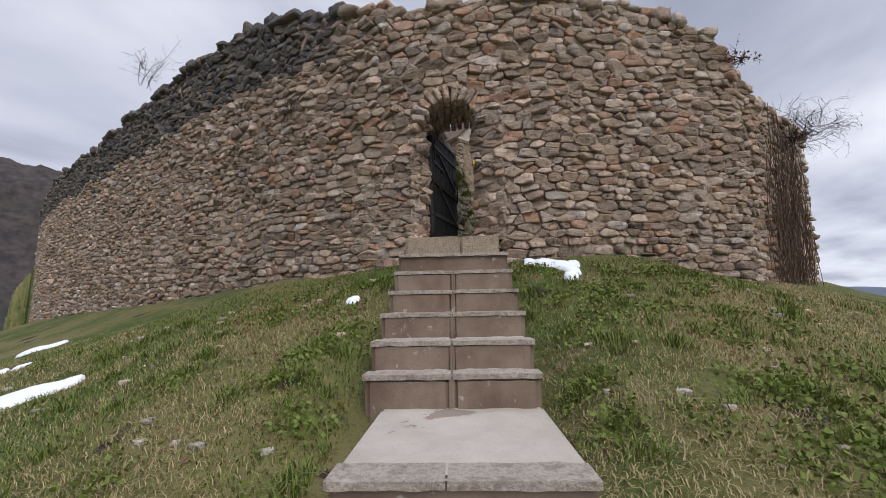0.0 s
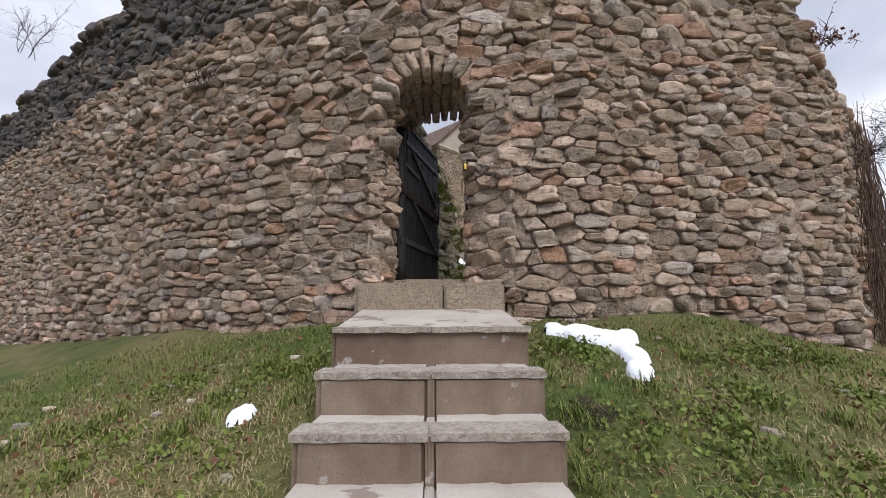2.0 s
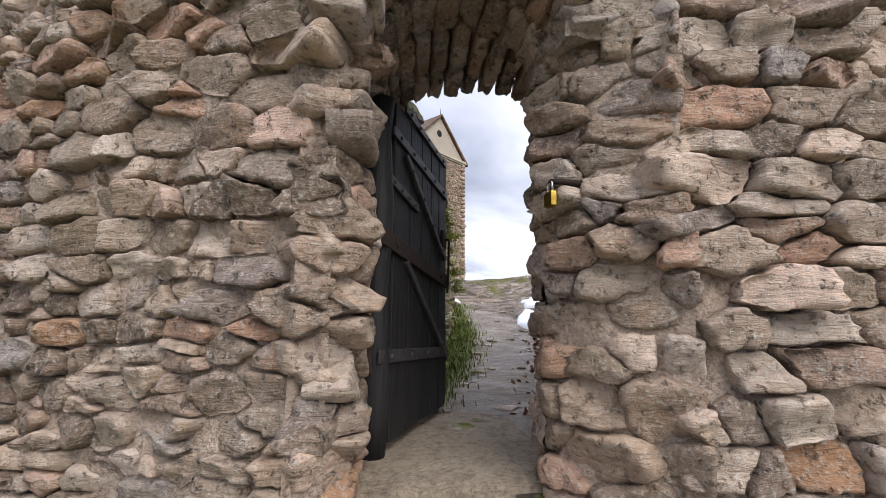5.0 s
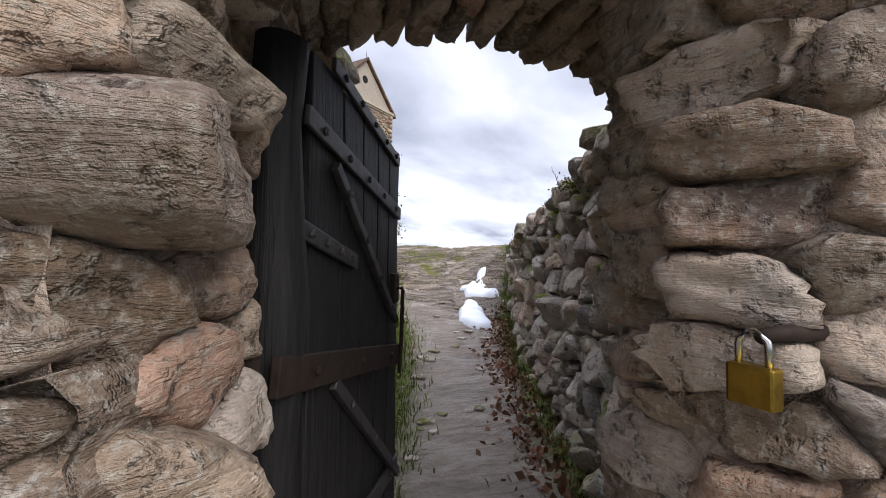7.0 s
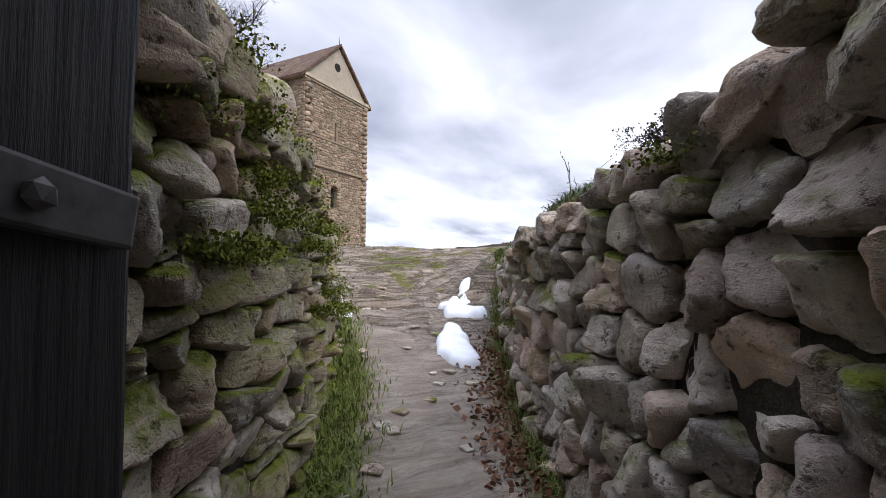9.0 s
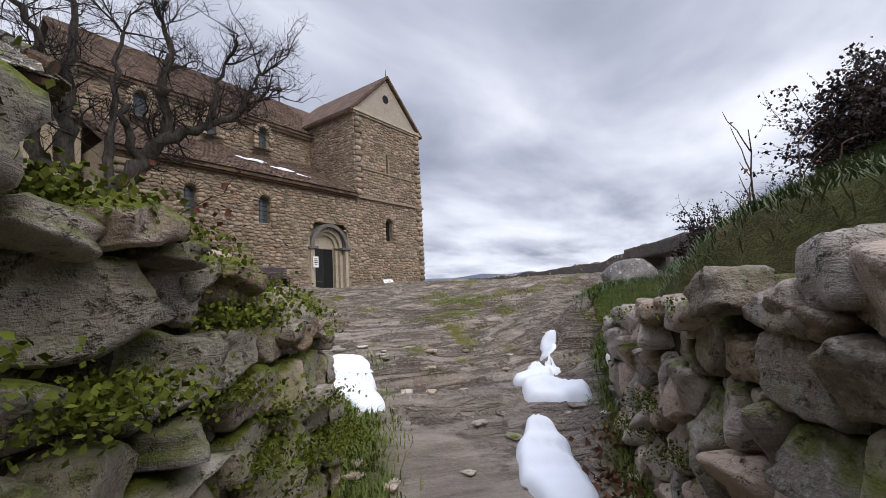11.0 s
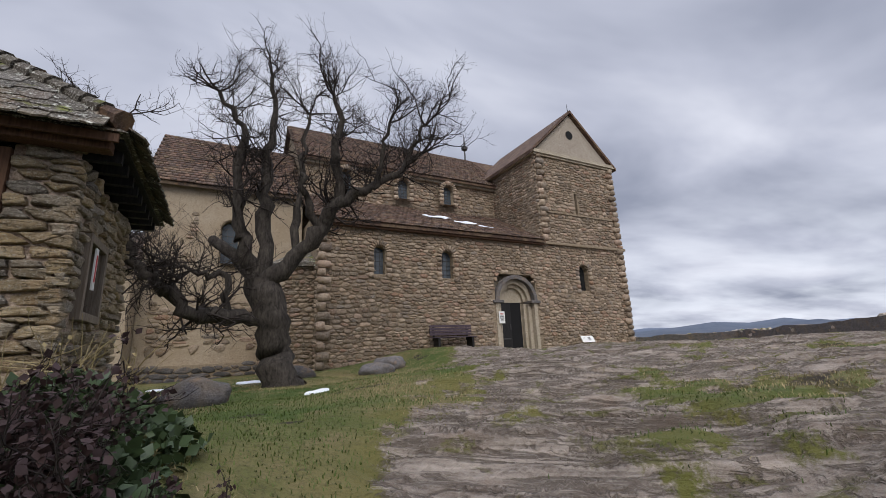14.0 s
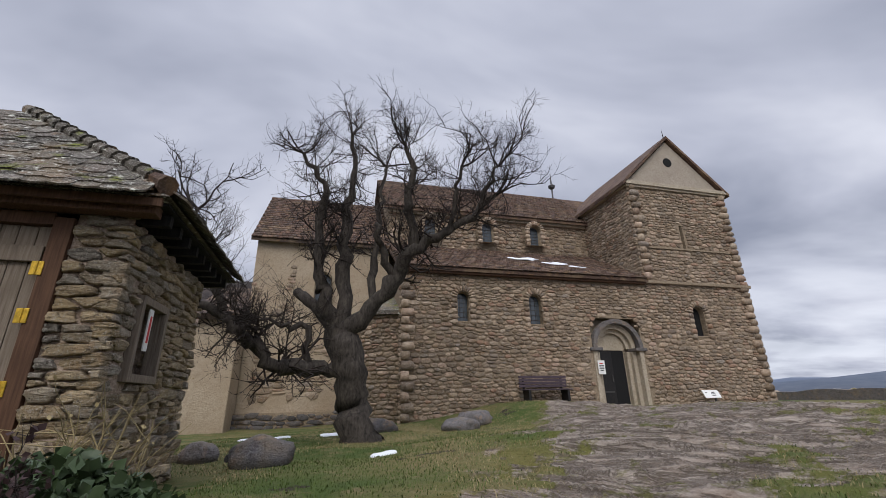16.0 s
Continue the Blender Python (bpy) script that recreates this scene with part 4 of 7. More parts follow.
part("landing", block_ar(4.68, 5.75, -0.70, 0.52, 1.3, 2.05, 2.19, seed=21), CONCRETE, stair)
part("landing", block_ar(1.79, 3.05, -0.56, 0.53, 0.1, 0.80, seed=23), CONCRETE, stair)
for r0, r1 in ((-0.74, 0.0), (0.012, 0.52)):
    part("sill", block_ar(5.55, 6.1, r0, r1, 1.9, 2.39, seed=int(r0 * 9) + 30), SILLSTONE, stair, "worn pale stone door sill")
part("sill", block_ar(6.1, 7.2, -0.5, 0.35, 2.0, 2.46, seed=37), SILLSTONE, stair)


# ---- church ----
church = thing("church", "old stone church with tower, aisle and brown tiled roofs", "church", (16, 24, 4.2))
CH_Y, NAVE_Y, CHOIR_Y = 21.4, 25.0, 24.2
OPEN = [(13.36, 7.78, 0.22, 1.08), (16.26, 7.76, 0.26, 1.14), (23.84, 7.5, 0.3, 1.25)]


def in_opening(x, z, grow=0.0):
    for xc, zc, hw, h in OPEN:
        if abs(x - xc) < hw + grow and zc - h / 2 - grow < z < zc + h / 2 + grow:
            return True
    if abs(x - 19.62) < 1.16 + grow and z < 6.35:
        return True
    if z >= 6.35 and math.hypot(x - 19.62, z - 6.35) < 1.22 + grow:
        return True
    return False


def wall_with_holes(x0, x1, z0, z1, y0, y1, holes):
    """A wall along x, built of boxes round rectangular holes (xa, xb, za, zb)."""
    bm = bmesh.new()
    xs = sorted({x0, x1, *[h[0] for h in holes], *[h[1] for h in holes]})
    for a, b in zip(xs, xs[1:]):
        blocked = sorted((h[2], h[3]) for h in holes if h[0] <= a + 1e-6 and h[1] >= b - 1e-6)
        z = z0
        for za, zb in blocked:
            if za > z:
                box(bm, a, b, y0, y1, z, za)
            z = zb
        if z < z1:
            box(bm, a, b, y0, y1, z, z1)
    return bm


def church_walls():
    hole = lambda xc, zc, hw, h: (xc - hw, xc + hw, zc - h / 2, zc + h / 2)
    portal = (18.5, 20.74, 3.0, 7.5)
    part("aisle_wall", wall_with_holes(11.05, 21.38, 2.5, 9.1, CH_Y + 0.03, CH_Y + 0.8, [hole(*OPEN[0]), hole(*OPEN[1]), portal]), MORTAR_CH, church)
    part("aisle_end_wall", boxed(11.05, 11.75, CH_Y + 0.81, NAVE_Y, 2.5, 9.6), MORTAR_CH, church)
    part("tower_wall", wall_with_holes(21.38, 26.82, 2.5, 13.9, CH_Y + 0.03, CH_Y + 0.9, [hole(*OPEN[2]), (23.84, 24.0, 10.75, 11.9)]), MORTAR_CH, church)
    part("tower_side_wall", boxed(21.40, 22.2, CH_Y + 0.91, 27.4, 3, 13.9), MORTAR_CH, church)
    part("tower_side_wall", boxed(26.0, 26.80, CH_Y + 0.91, 27.4, 2.5, 13.9), MORTAR_CH, church)
    part("nave_wall", boxed(10.96, 21.38, NAVE_Y + 0.03, NAVE_Y + 0.8, 3, 13.25), MORTAR_CH, church)
    part("nave_gable", prism([(25.85, 3), (33, 3), (33, 13.2), (29.2, 16.75), (25.85, 13.6)], lambda y, z: (10.98, y, z), lambda y, z: (11.6, y, z)), MORTAR_CH, church)
    part("choir_wall", boxed(5.62, 10.94, CHOIR_Y, CHOIR_Y + 0.7, 2.5, 10.98), PLASTER, church, "ochre plaster, flaking low down")
    part("choir_gable", prism([(24.91, 2.5), (30.5, 2.5), (30.5, 11), (27.6, 14.25), (24.91, 11.0)], lambda y, z: (5.64, y, z), lambda y, z: (6.2, y, z)), PLASTER, church)
    part("choir_plinth", boxed(5.4, 10.9, CHOIR_Y - 0.22, CHOIR_Y - 0.01, 2.5, 4.25), MORTAR_CH, church)
    part("side_apse", prism([(11.04 + 1.55 * math.cos(t), 23.25 + 1.55 * math.sin(t)) for t in np.linspace(math.pi / 2, 1.5 * math.pi, 14)], lambda x, y: (x, y, 2.5), lambda x, y: (x, y, 7.6)), MORTAR_CH, church)
    bm = bmesh.new()
    c = bm.verts.new((11.03, 23.25, 8.5))
    ring = [bm.verts.new((11.03 + 1.78 * math.cos(t), 23.25 + 1.78 * math.sin(t), 7.58)) for t in np.linspace(math.pi / 2, 1.5 * math.pi, 14)]
    low = [bm.verts.new(v.co - Vector((0, 0, 0.14))) for v in ring]
    for i in range(13):
        bm.faces.new((c, ring[i], ring[i + 1]))
        bm.faces.new((ring[i], low[i], low[i + 1], ring[i + 1]))
    bm.faces.new(low)
    part("apse_roof", bm, TILE_MOSS, church, "small mossy stone roof")
    # annex at the choir's end, with a battered corner
    bm = boxed(4.3, 5.6, 23.0, 27, 2.5, 7.4)
    for v in bm.verts:
        if v.co.z < 3:
            v.co.x -= 0.45 if v.co.x < 5 else 0
            v.co.y -= 0.35 if v.co.y < 24 else 0
    part("buttress", bm, PLASTER, church, "battered plastered buttress")
    part("annex_roof", prism([(22.7, 7.3), (27, 9.3), (27, 9.5), (22.6, 7.5)], lambda y, z: (4.0, y, z), lambda y, z: (5.63, y, z)), TILE, church)
    part("tower_floor", boxed(21.4, 26.8, CH_Y + 0.95, 27.4, 13.86, 13.9), DARKROOM, church)


church_walls()


def roof_slab(name, x0, x1, y0, z0, y1, z1, th=0.14, label=""):
    """A pitched roof plane with rows of tiles that lap like steps."""
    L = math.hypot(y1 - y0, z1 - z0)
    d = np.array([0, (y1 - y0) / L, (z1 - z0) / L])
    n = np.array([0, -d[2], d[1]]) if d[1] > 0 else np.array([0, d[2], -d[1]])
    n = n if n[2] > 0 else -n
    bm = prism([(y0, z0), (y1, z1), (y1, z1 - th), (y0, z0 - th)], lambda y, z: (x0, y, z), lambda y, z: (x1, y, z))
    roof = part(name, bm, TILE, church, label)
    row, w = 0.24, 0.2
    items = []
    g = np.random.default_rng(len(name) + int(x0 * 10))
    base = np.array([[-1, -1, 0], [1, -1, 0], [1, 1, 0], [-1, 1, 0]])
    for i in range(int(L / row)):
        for k in range(int((x1 - x0) / w)):
            x = x0 + (k + 0.5 + 0.5 * (i % 2)) * w
            if x > x1 - w * 0.3:
                continue
            c = np.array([x, y0, z0]) + d * (i + 0.45) * row + n * (0.03 + g.uniform(0, 0.012))
            up = d + n * -0.09
            ax = np.stack([np.array([1.0, 0, 0]) * w * 0.48, up * row * 0.62, n * 0.016], 1)
            items.append((c, ax, 0))
    cube = (np.array([[-1, -1, -1], [1, -1, -1], [1, 1, -1], [-1, 1, -1], [-1, -1, 1], [1, -1, 1], [1, 1, 1], [-1, 1, 1]], float),
            np.array([[0, 3, 2, 1], [4, 5, 6, 7], [0, 1, 5, 4], [1, 2, 6, 5], [2, 3, 7, 6], [3, 0, 4, 7]]))
    link("tiling", stones_mesh("tiling", items, [cube]), TILE, roof, kind="stuff")
    return roof


def church_roofs():
    roof_slab("aisle_roof", 10.9, 21.36, CH_Y - 0.28, 9.16, NAVE_Y, 11.35, label="brown tiled lean-to roof with old snow")
    roof_slab("nave_roof", 10.75, 22.6, NAVE_Y - 0.32, 13.15, 29.2, 16.9, label="brown tiled nave roof")
    part("nave_roof_back", prism([(29.2, 16.9), (33.4, 13.2), (33.4, 13.0), (29.2, 16.7)], lambda y, z: (10.75, y, z), lambda y, z: (26, y, z)), TILE, church)
    part("nave_roof_end", prism([(27.41, 14), (29.2, 16.9), (33, 13.5)], lambda y, z: (22.62, y, z), lambda y, z: (25.9, y, z)), TILE, church)
    roof_slab("choir_roof", 5.4, 10.95, CHOIR_Y - 0.3, 10.85, 27.6, 14.4, label="brown tiled choir roof")
    part("choir_roof_back", prism([(27.6, 14.4), (30.9, 11), (30.9, 10.8), (27.6, 14.2)], lambda y, z: (5.4, y, z), lambda y, z: (10.95, y, z)), TILE, church)
    # saddle roof of the tower, gable to the front
    for sx in (-1, 1):
        e, r = 24.1 + sx * 3.02, 24.1
        bm = prism([(e, 13.78), (r, 16.66), (r, 16.5), (e - sx * 0.02, 13.62)], lambda x, z: (x, CH_Y - 0.16, z), lambda x, z: (x, 27.7, z))
        part("tower_roof", bm, TILE, church, "brown tiled saddle roof")
    part("tower_gable", prism([(21.5, 13.92), (26.7, 13.92), (24.1, 16.42)], lambda x, z: (x, CH_Y + 0.02, z), lambda x, z: (x, CH_Y + 0.5, z)), PLASTER_GREY, church, "plastered gable with a round hole")
    part("tower_gable_back", prism([(21.5, 13.92), (26.7, 13.92), (24.1, 16.42)], lambda x, z: (x, 27.0, z), lambda x, z: (x, 27.4, z)), PLASTER_GREY, church)
    bm = bmesh.new()
    box(bm, 21.28, 26.95, CH_Y - 0.16, CH_Y + 0.02, 13.72, 13.9)
    box(bm, 21.33, 26.9, CH_Y - 0.08, CH_Y + 0.02, 13.62, 13.72)
    part("cornice", bm, LIMESTONE, church)
    part("cornice", boxed(21.22, 21.39, CH_Y + 0.03, 25.4, 13.66, 13.84), LIMESTONE, church)
    part("string_course", boxed(21.36, 26.95, CH_Y - 0.13, CH_Y - 0.02, 9.02, 9.16, bevel=0.03), MORTAR_CH, church)
    part("string_course", boxed(21.45, 26.8, CH_Y - 0.05, CH_Y + 0.0, 10.66, 10.74), MORTAR_CH, church)
    bm = bmesh.new()
    for dx, r0 in ((0, 0.24),):
        bmesh.ops.create_circle(bm, cap_ends=True, segments=20, radius=r0, matrix=Matrix.Translation((24.0, CH_Y - 0.004, 15.22)) @ Matrix.Rotation(math.pi / 2, 4, "X"))
        ext = bmesh.ops.extrude_face_region(bm, geom=list(bm.faces))
        bmesh.ops.translate(bm, vec=(0, 0.12, 0), verts=[v for v in ext["geom"] if isinstance(v, bmesh.types.BMVert)])
    # solid disc, the darkness of the hole put into its colour
    part("oculus", bm, DARKROOM, church, "near-black disc standing for an unlit round hole")
    bm = bmesh.new()
    tube(bm, [(24.1, CH_Y, 16.6), (24.08, CH_Y, 17.1)], [0.03, 0.01])
    part("finial", bm, IRON, church)
    bm = bmesh.new()
    tube(bm, [(22.2, 29.1, 16.8), (22.2, 29.1, 17.5), (22.2, 29.1, 17.6), (22.2, 29.1, 17.75), (22.2, 29.1, 17.9), (22.2, 29.1, 18.7)], [0.05, 0.05, 0.2, 0.24, 0.06, 0.015], 8)
    part("ball_finial", bm, IRON, church, "dark iron ball and spike")
    part("eave_board", boxed(10.9, 21.3, CH_Y - 0.2, CH_Y - 0.02, 8.95, 9.04), BROWNWOOD, church)
    part("eave_course", boxed(10.9, 21.3, NAVE_Y - 0.16, NAVE_Y - 0.01, 12.92, 13.1), LIMESTONE, church)


church_roofs()


def round_window(xc, zc, hw, h, y, surround=True, mat=GLASS):
    """A small round-headed window: reveal, glass and leaded bars."""
    w = part("window", prism(arch_points(hw, h), lambda u, v: (xc + u, y + 0.28, zc + v), lambda u, v: (xc + u, y + 0.33, zc + v)), mat, church, "dull leaded glass" if mat is GLASS else "near-black panel standing for the unlit opening")
    if mat is GLASS:
        bm = bmesh.new()
        for k in range(1, 6):
            z = zc - h / 2 + h * k / 6
            box(bm, xc - hw, xc + hw, y + 0.262, y + 0.276, z - 0.008, z + 0.008)
        for k in (-0.33, 0.33):
            box(bm, xc + k * hw - 0.008, xc + k * hw + 0.008, y + 0.262, y + 0.276, zc - h / 2, zc + h / 2 - 0.1)
        part("lead_bars", bm, IRON, w)
    inner, outer = arch_points(hw, h), arch_points(hw + 0.03, h + 0.06)
    bm = bmesh.new()
    front, back = [bm.verts.new((xc + u, y - 0.0, zc + v)) for u, v in arch_points(hw + 0.05, h + 0.1)], [bm.verts.new((xc + u, y + 0.3, zc + v)) for u, v in inner]
    for i in range(len(front)):
        j = (i + 1) % len(front)
        bm.faces.new((front[i], front[j], back[j], back[i]))
    part("reveal", bm, PLASTER, w)
    # spandrel fill behind the arch's shoulders
    bm = bmesh.new()
    for sx in (-1, 1):
        pts = [(sx * (hw + 0.002), h / 2)] + [(u, v) for u, v in inner if u * sx >= -1e-6 and v > h / 2 - hw - 1e-6]
        pts = sorted(pts[1:], key=lambda q: q[1])
        pts.append((sx * hw, h / 2))
        f = [bm.verts.new((xc + u, y + 0.04, zc + v)) for u, v in pts]
        b = [bm.verts.new((xc + u, y + 0.3, zc + v)) for u, v in pts]
        bm.faces.new(f); bm.faces.new(b[::-1])
        for i in range(len(f)):
            bm.faces.new((f[i], f[(i + 1) % len(f)], b[(i + 1) % len(f)], b[i]))
    bmesh.ops.recalc_face_normals(bm, faces=bm.faces)
    part("spandrel", bm, MORTAR_CH, w)
    if surround:
        items = []
        g = np.random.default_rng(int(xc * 10))
        pts = arch_points(hw + 0.14, h + 0.28, 11)
        for i in range(1, len(pts)):
            (u0, v0), (u1, v1) = pts[i - 1], pts[i]
            L = math.hypot(u1 - u0, v1 - v0)
            n = max(1, round(L / 0.2))
            for k in range(n):
                t = (k + 0.5) / n
                u, v = u0 + (u1 - u0) * t, v0 + (v1 - v0) * t
                d = np.array([(u1 - u0) / L, 0, (v1 - v0) / L])
                nn = np.array([-d[2], 0, d[0]])
                items.append((np.array([xc + u, y + 0.02, zc + v]), np.stack([d * L / n / 2 * 0.95, np.array([0, -0.09, 0]), nn * 0.12], 1), int(g.integers(0, 10))))
        lay("surround", items, w, STONE_CHURCH, lambda c: 0, 60, STONES_LOW, STONES_LOW)
    return w


def arch_points(hw, h, n=10):
    pts = [(-hw, -h / 2)]
    for k in range(n + 1):
        t = math.pi * (1 - k / n)
        pts.append((hw * math.cos(t), h / 2 - hw + hw * math.sin(t)))
    return pts + [(hw, -h / 2)]


for xc, zc, hw, h in OPEN[:2]:
    round_window(xc, zc, hw, h, CH_Y)
round_window(*OPEN[2], CH_Y, mat=DARKROOM)
for xc in (12.9, 15.75, 18.25):
    round_window(xc, 12.2, 0.27, 1.0, NAVE_Y - 0.4)
round_window(8.3, 8.7, 0.28, 1.6, CHOIR_Y - 0.3, surround=False)
part("slit", boxed(23.86, 23.98, CH_Y + 0.3, CH_Y + 0.4, 10.75, 11.9), DARKROOM, church)


def build_portal():
    """The recessed round-arched doorway with its dark door."""
    xc, imp, base = 19.62, 6.35, 4.15
    p = part("portal", boxed(xc - 1.1, xc + 1.1, CH_Y + 0.55, CH_Y + 0.8, 3.2, 7.5), LIMESTONE, church, "recessed limestone portal with round arch")
    for k, (rad, dep) in enumerate(((1.12, 0.0), (0.93, 0.2), (0.78, 0.36))):
        bm = bmesh.new()
        n = 20
        th = 0.17
        rings = []
        for i in range(n + 1):
            t = math.pi * i / n
            q = []
            for rr, yy in ((rad - th, CH_Y + dep), (rad, CH_Y + dep), (rad, CH_Y + dep + 0.22), (rad - th, CH_Y + dep + 0.22)):
                q.append(bm.verts.new((xc + rr * math.cos(t), yy - (0.05 if k == 0 else 0), imp + rr * math.sin(t))))
            rings.append(q)
        for a, b in zip(rings, rings[1:]):
            for i in range(4):
                bm.faces.new((a[i], a[(i + 1) % 4], b[(i + 1) % 4], b[i]))
        bm.faces.new(rings[0][::-1]); bm.faces.new(rings[-1])
        bmesh.ops.recalc_face_normals(bm, faces=bm.faces)
        part("archivolt", bm, STONE_DARK if k == 0 else LIMESTONE, p, "dark outer arch moulding" if k == 0 else "")
        for sx in (-1, 1):
            x0, x1 = sorted((xc + sx * rad, xc + sx * (rad - th)))
            part("jamb", boxed(x0, x1, CH_Y + dep + 0.004, CH_Y + dep + 0.224, 3.3, imp - 0.12), LIMESTONE, p)
    for sx in (-1, 1):
        x0, x1 = sorted((xc + sx * 1.26, xc + sx * 0.74))
        part("impost", boxed(x0, x1, CH_Y - 0.09, CH_Y + 0.5, imp - 0.12, imp + 0.0, bevel=0.02), STONE_DARK, p)
    bm = bmesh.new()
    box(bm, xc - 0.62, xc + 0.62, CH_Y + 0.5, CH_Y + 0.549, imp - 0.05, imp + 0.66)
    part("tympanum", bm, LIMESTONE, p)
    door = part("door", boxed(xc - 0.6, xc - 0.02, CH_Y + 0.5, CH_Y + 0.55, 4.15, 6.29), BLACKWOOD, p, "dark plank door leaf")
    # black panel painted in for the shade of the doorway
    part("door_gap", boxed(xc - 0.02, xc + 0.55, CH_Y + 0.51, CH_Y + 0.549, 4.15, 6.29), DARKROOM, p, "near-black panel standing for the unlit gap of the open leaf")
    part("door_handle", boxed(xc - 0.12, xc - 0.08, CH_Y + 0.46, CH_Y + 0.5, 5.1, 5.35, bevel=0.01), IRON, door)
    part("door_ring", boxed(xc - 0.55, xc - 0.1, CH_Y + 0.485, CH_Y + 0.5, 4.7, 4.76), IRON, door)
    part("threshold", boxed(xc - 1.3, xc + 1.3, CH_Y - 0.35, CH_Y + 0.5, 3.6, 4.16, bevel=0.02), LIMESTONE, p)


build_portal()


def church_masonry():
    def face(name, p0, p1, zb, zt, keep, size, seed, parent=church, mat=STONE_CHURCH):
        stones = fitted(polyline([p0, p1]), lambda s: zb, lambda s: zt, size, keep, 0.06, 0.012, seed, 0.014, 0.025, 0.08)
        masonry(name, stones, parent, mat, low=True, dome=0.022)
    face("rubble_face", (11.0, CH_Y), (21.4, CH_Y), 3.6, 8.95, lambda s, z: not in_opening(11.0 + s, z, 0.1), (0.27, 0.135), 11)
    face("rubble_face", (21.42, CH_Y), (26.85, CH_Y), 3.6, 9.0, lambda s, z: not in_opening(21.42 + s, z, 0.1), (0.28, 0.14), 12)
    face("rubble_face", (21.5, CH_Y), (26.78, CH_Y), 9.18, 13.6, lambda s, z: not (abs(s - 2.42) < 0.2 and 10.6 < z < 12), (0.29, 0.14), 13)
    face("rubble_face", (21.37, 25.3), (21.37, CH_Y), 9.3, 13.6, lambda s, z: True, (0.28, 0.135), 14)
    face("rubble_face", (10.98, NAVE_Y), (21.38, NAVE_Y), 11.2, 12.95, lambda s, z: all(abs(10.98 + s - x) > 0.45 or abs(z - 12.2) > 0.7 for x in (12.9, 15.75, 18.25)), (0.27, 0.14), 15)
    face("rubble_face", (6.0, CHOIR_Y - 0.02), (9.6, CHOIR_Y - 0.02), 4.9, 6.6, lambda s, z: noise.noise((s * 0.8, z * 1.4, 3)) > -0.02, (0.4, 0.16), 16)
    face("rubble_face", (5.6, CHOIR_Y - 0.02), (7.2, CHOIR_Y - 0.02), 8.0, 9.8, lambda s, z: noise.noise((s * 0.8, z * 1.1, 6)) > 0.0, (0.36, 0.14), 19)
    face("plinth_face", (5.4, CHOIR_Y - 0.25), (10.8, CHOIR_Y - 0.25), 3.0, 4.25, lambda s, z: True, (0.42, 0.16), 17, mat=STONE_DARK)
    arc = [(11.04 + 1.6 * math.cos(t), 23.25 + 1.6 * math.sin(t)) for t in np.linspace(math.pi / 2, 1.5 * math.pi, 12)]
    stones = fitted(polyline(arc), lambda s: 3.4, lambda s: 7.45, (0.26, 0.135), lambda s, z: True, 0.055, 0.012, 18)
    masonry("rubble_face", stones, church, STONE_CHURCH, low=True)
    # larger corner stones
    items = []
    g = np.random.default_rng(5)
    for x, z0, z1 in ((21.55, 9.2, 13.6), (26.72, 3.8, 13.6), (11.15, 3.9, 8.9)):
        z, k = z0, 0
        while z < z1:
            h = g.uniform(0.24, 0.36)
            w = 0.5 if k % 2 else 0.32
            sx = -1 if x > 24 else 1
            items.append((np.array([x + sx * (w / 2 - 0.1), CH_Y + 0.0, z + h / 2]), np.diag([w / 2, 0.13, h / 2 * 0.97]), int(g.integers(0, 10))))
            z += h
            k += 1
    for it in items:
        link("quoin", stones_mesh("quoin", [it], STONES_LOW), STONE_CHURCH, church)


church_masonry()

# ---- rampart and path walls, stone by stone ----
def gate_distance(c):
    a, r = along(c[0], c[1])
    return math.hypot(r + 0.1, (c[2] - 3.6) * 0.8) if a < 7.3 else 1e9


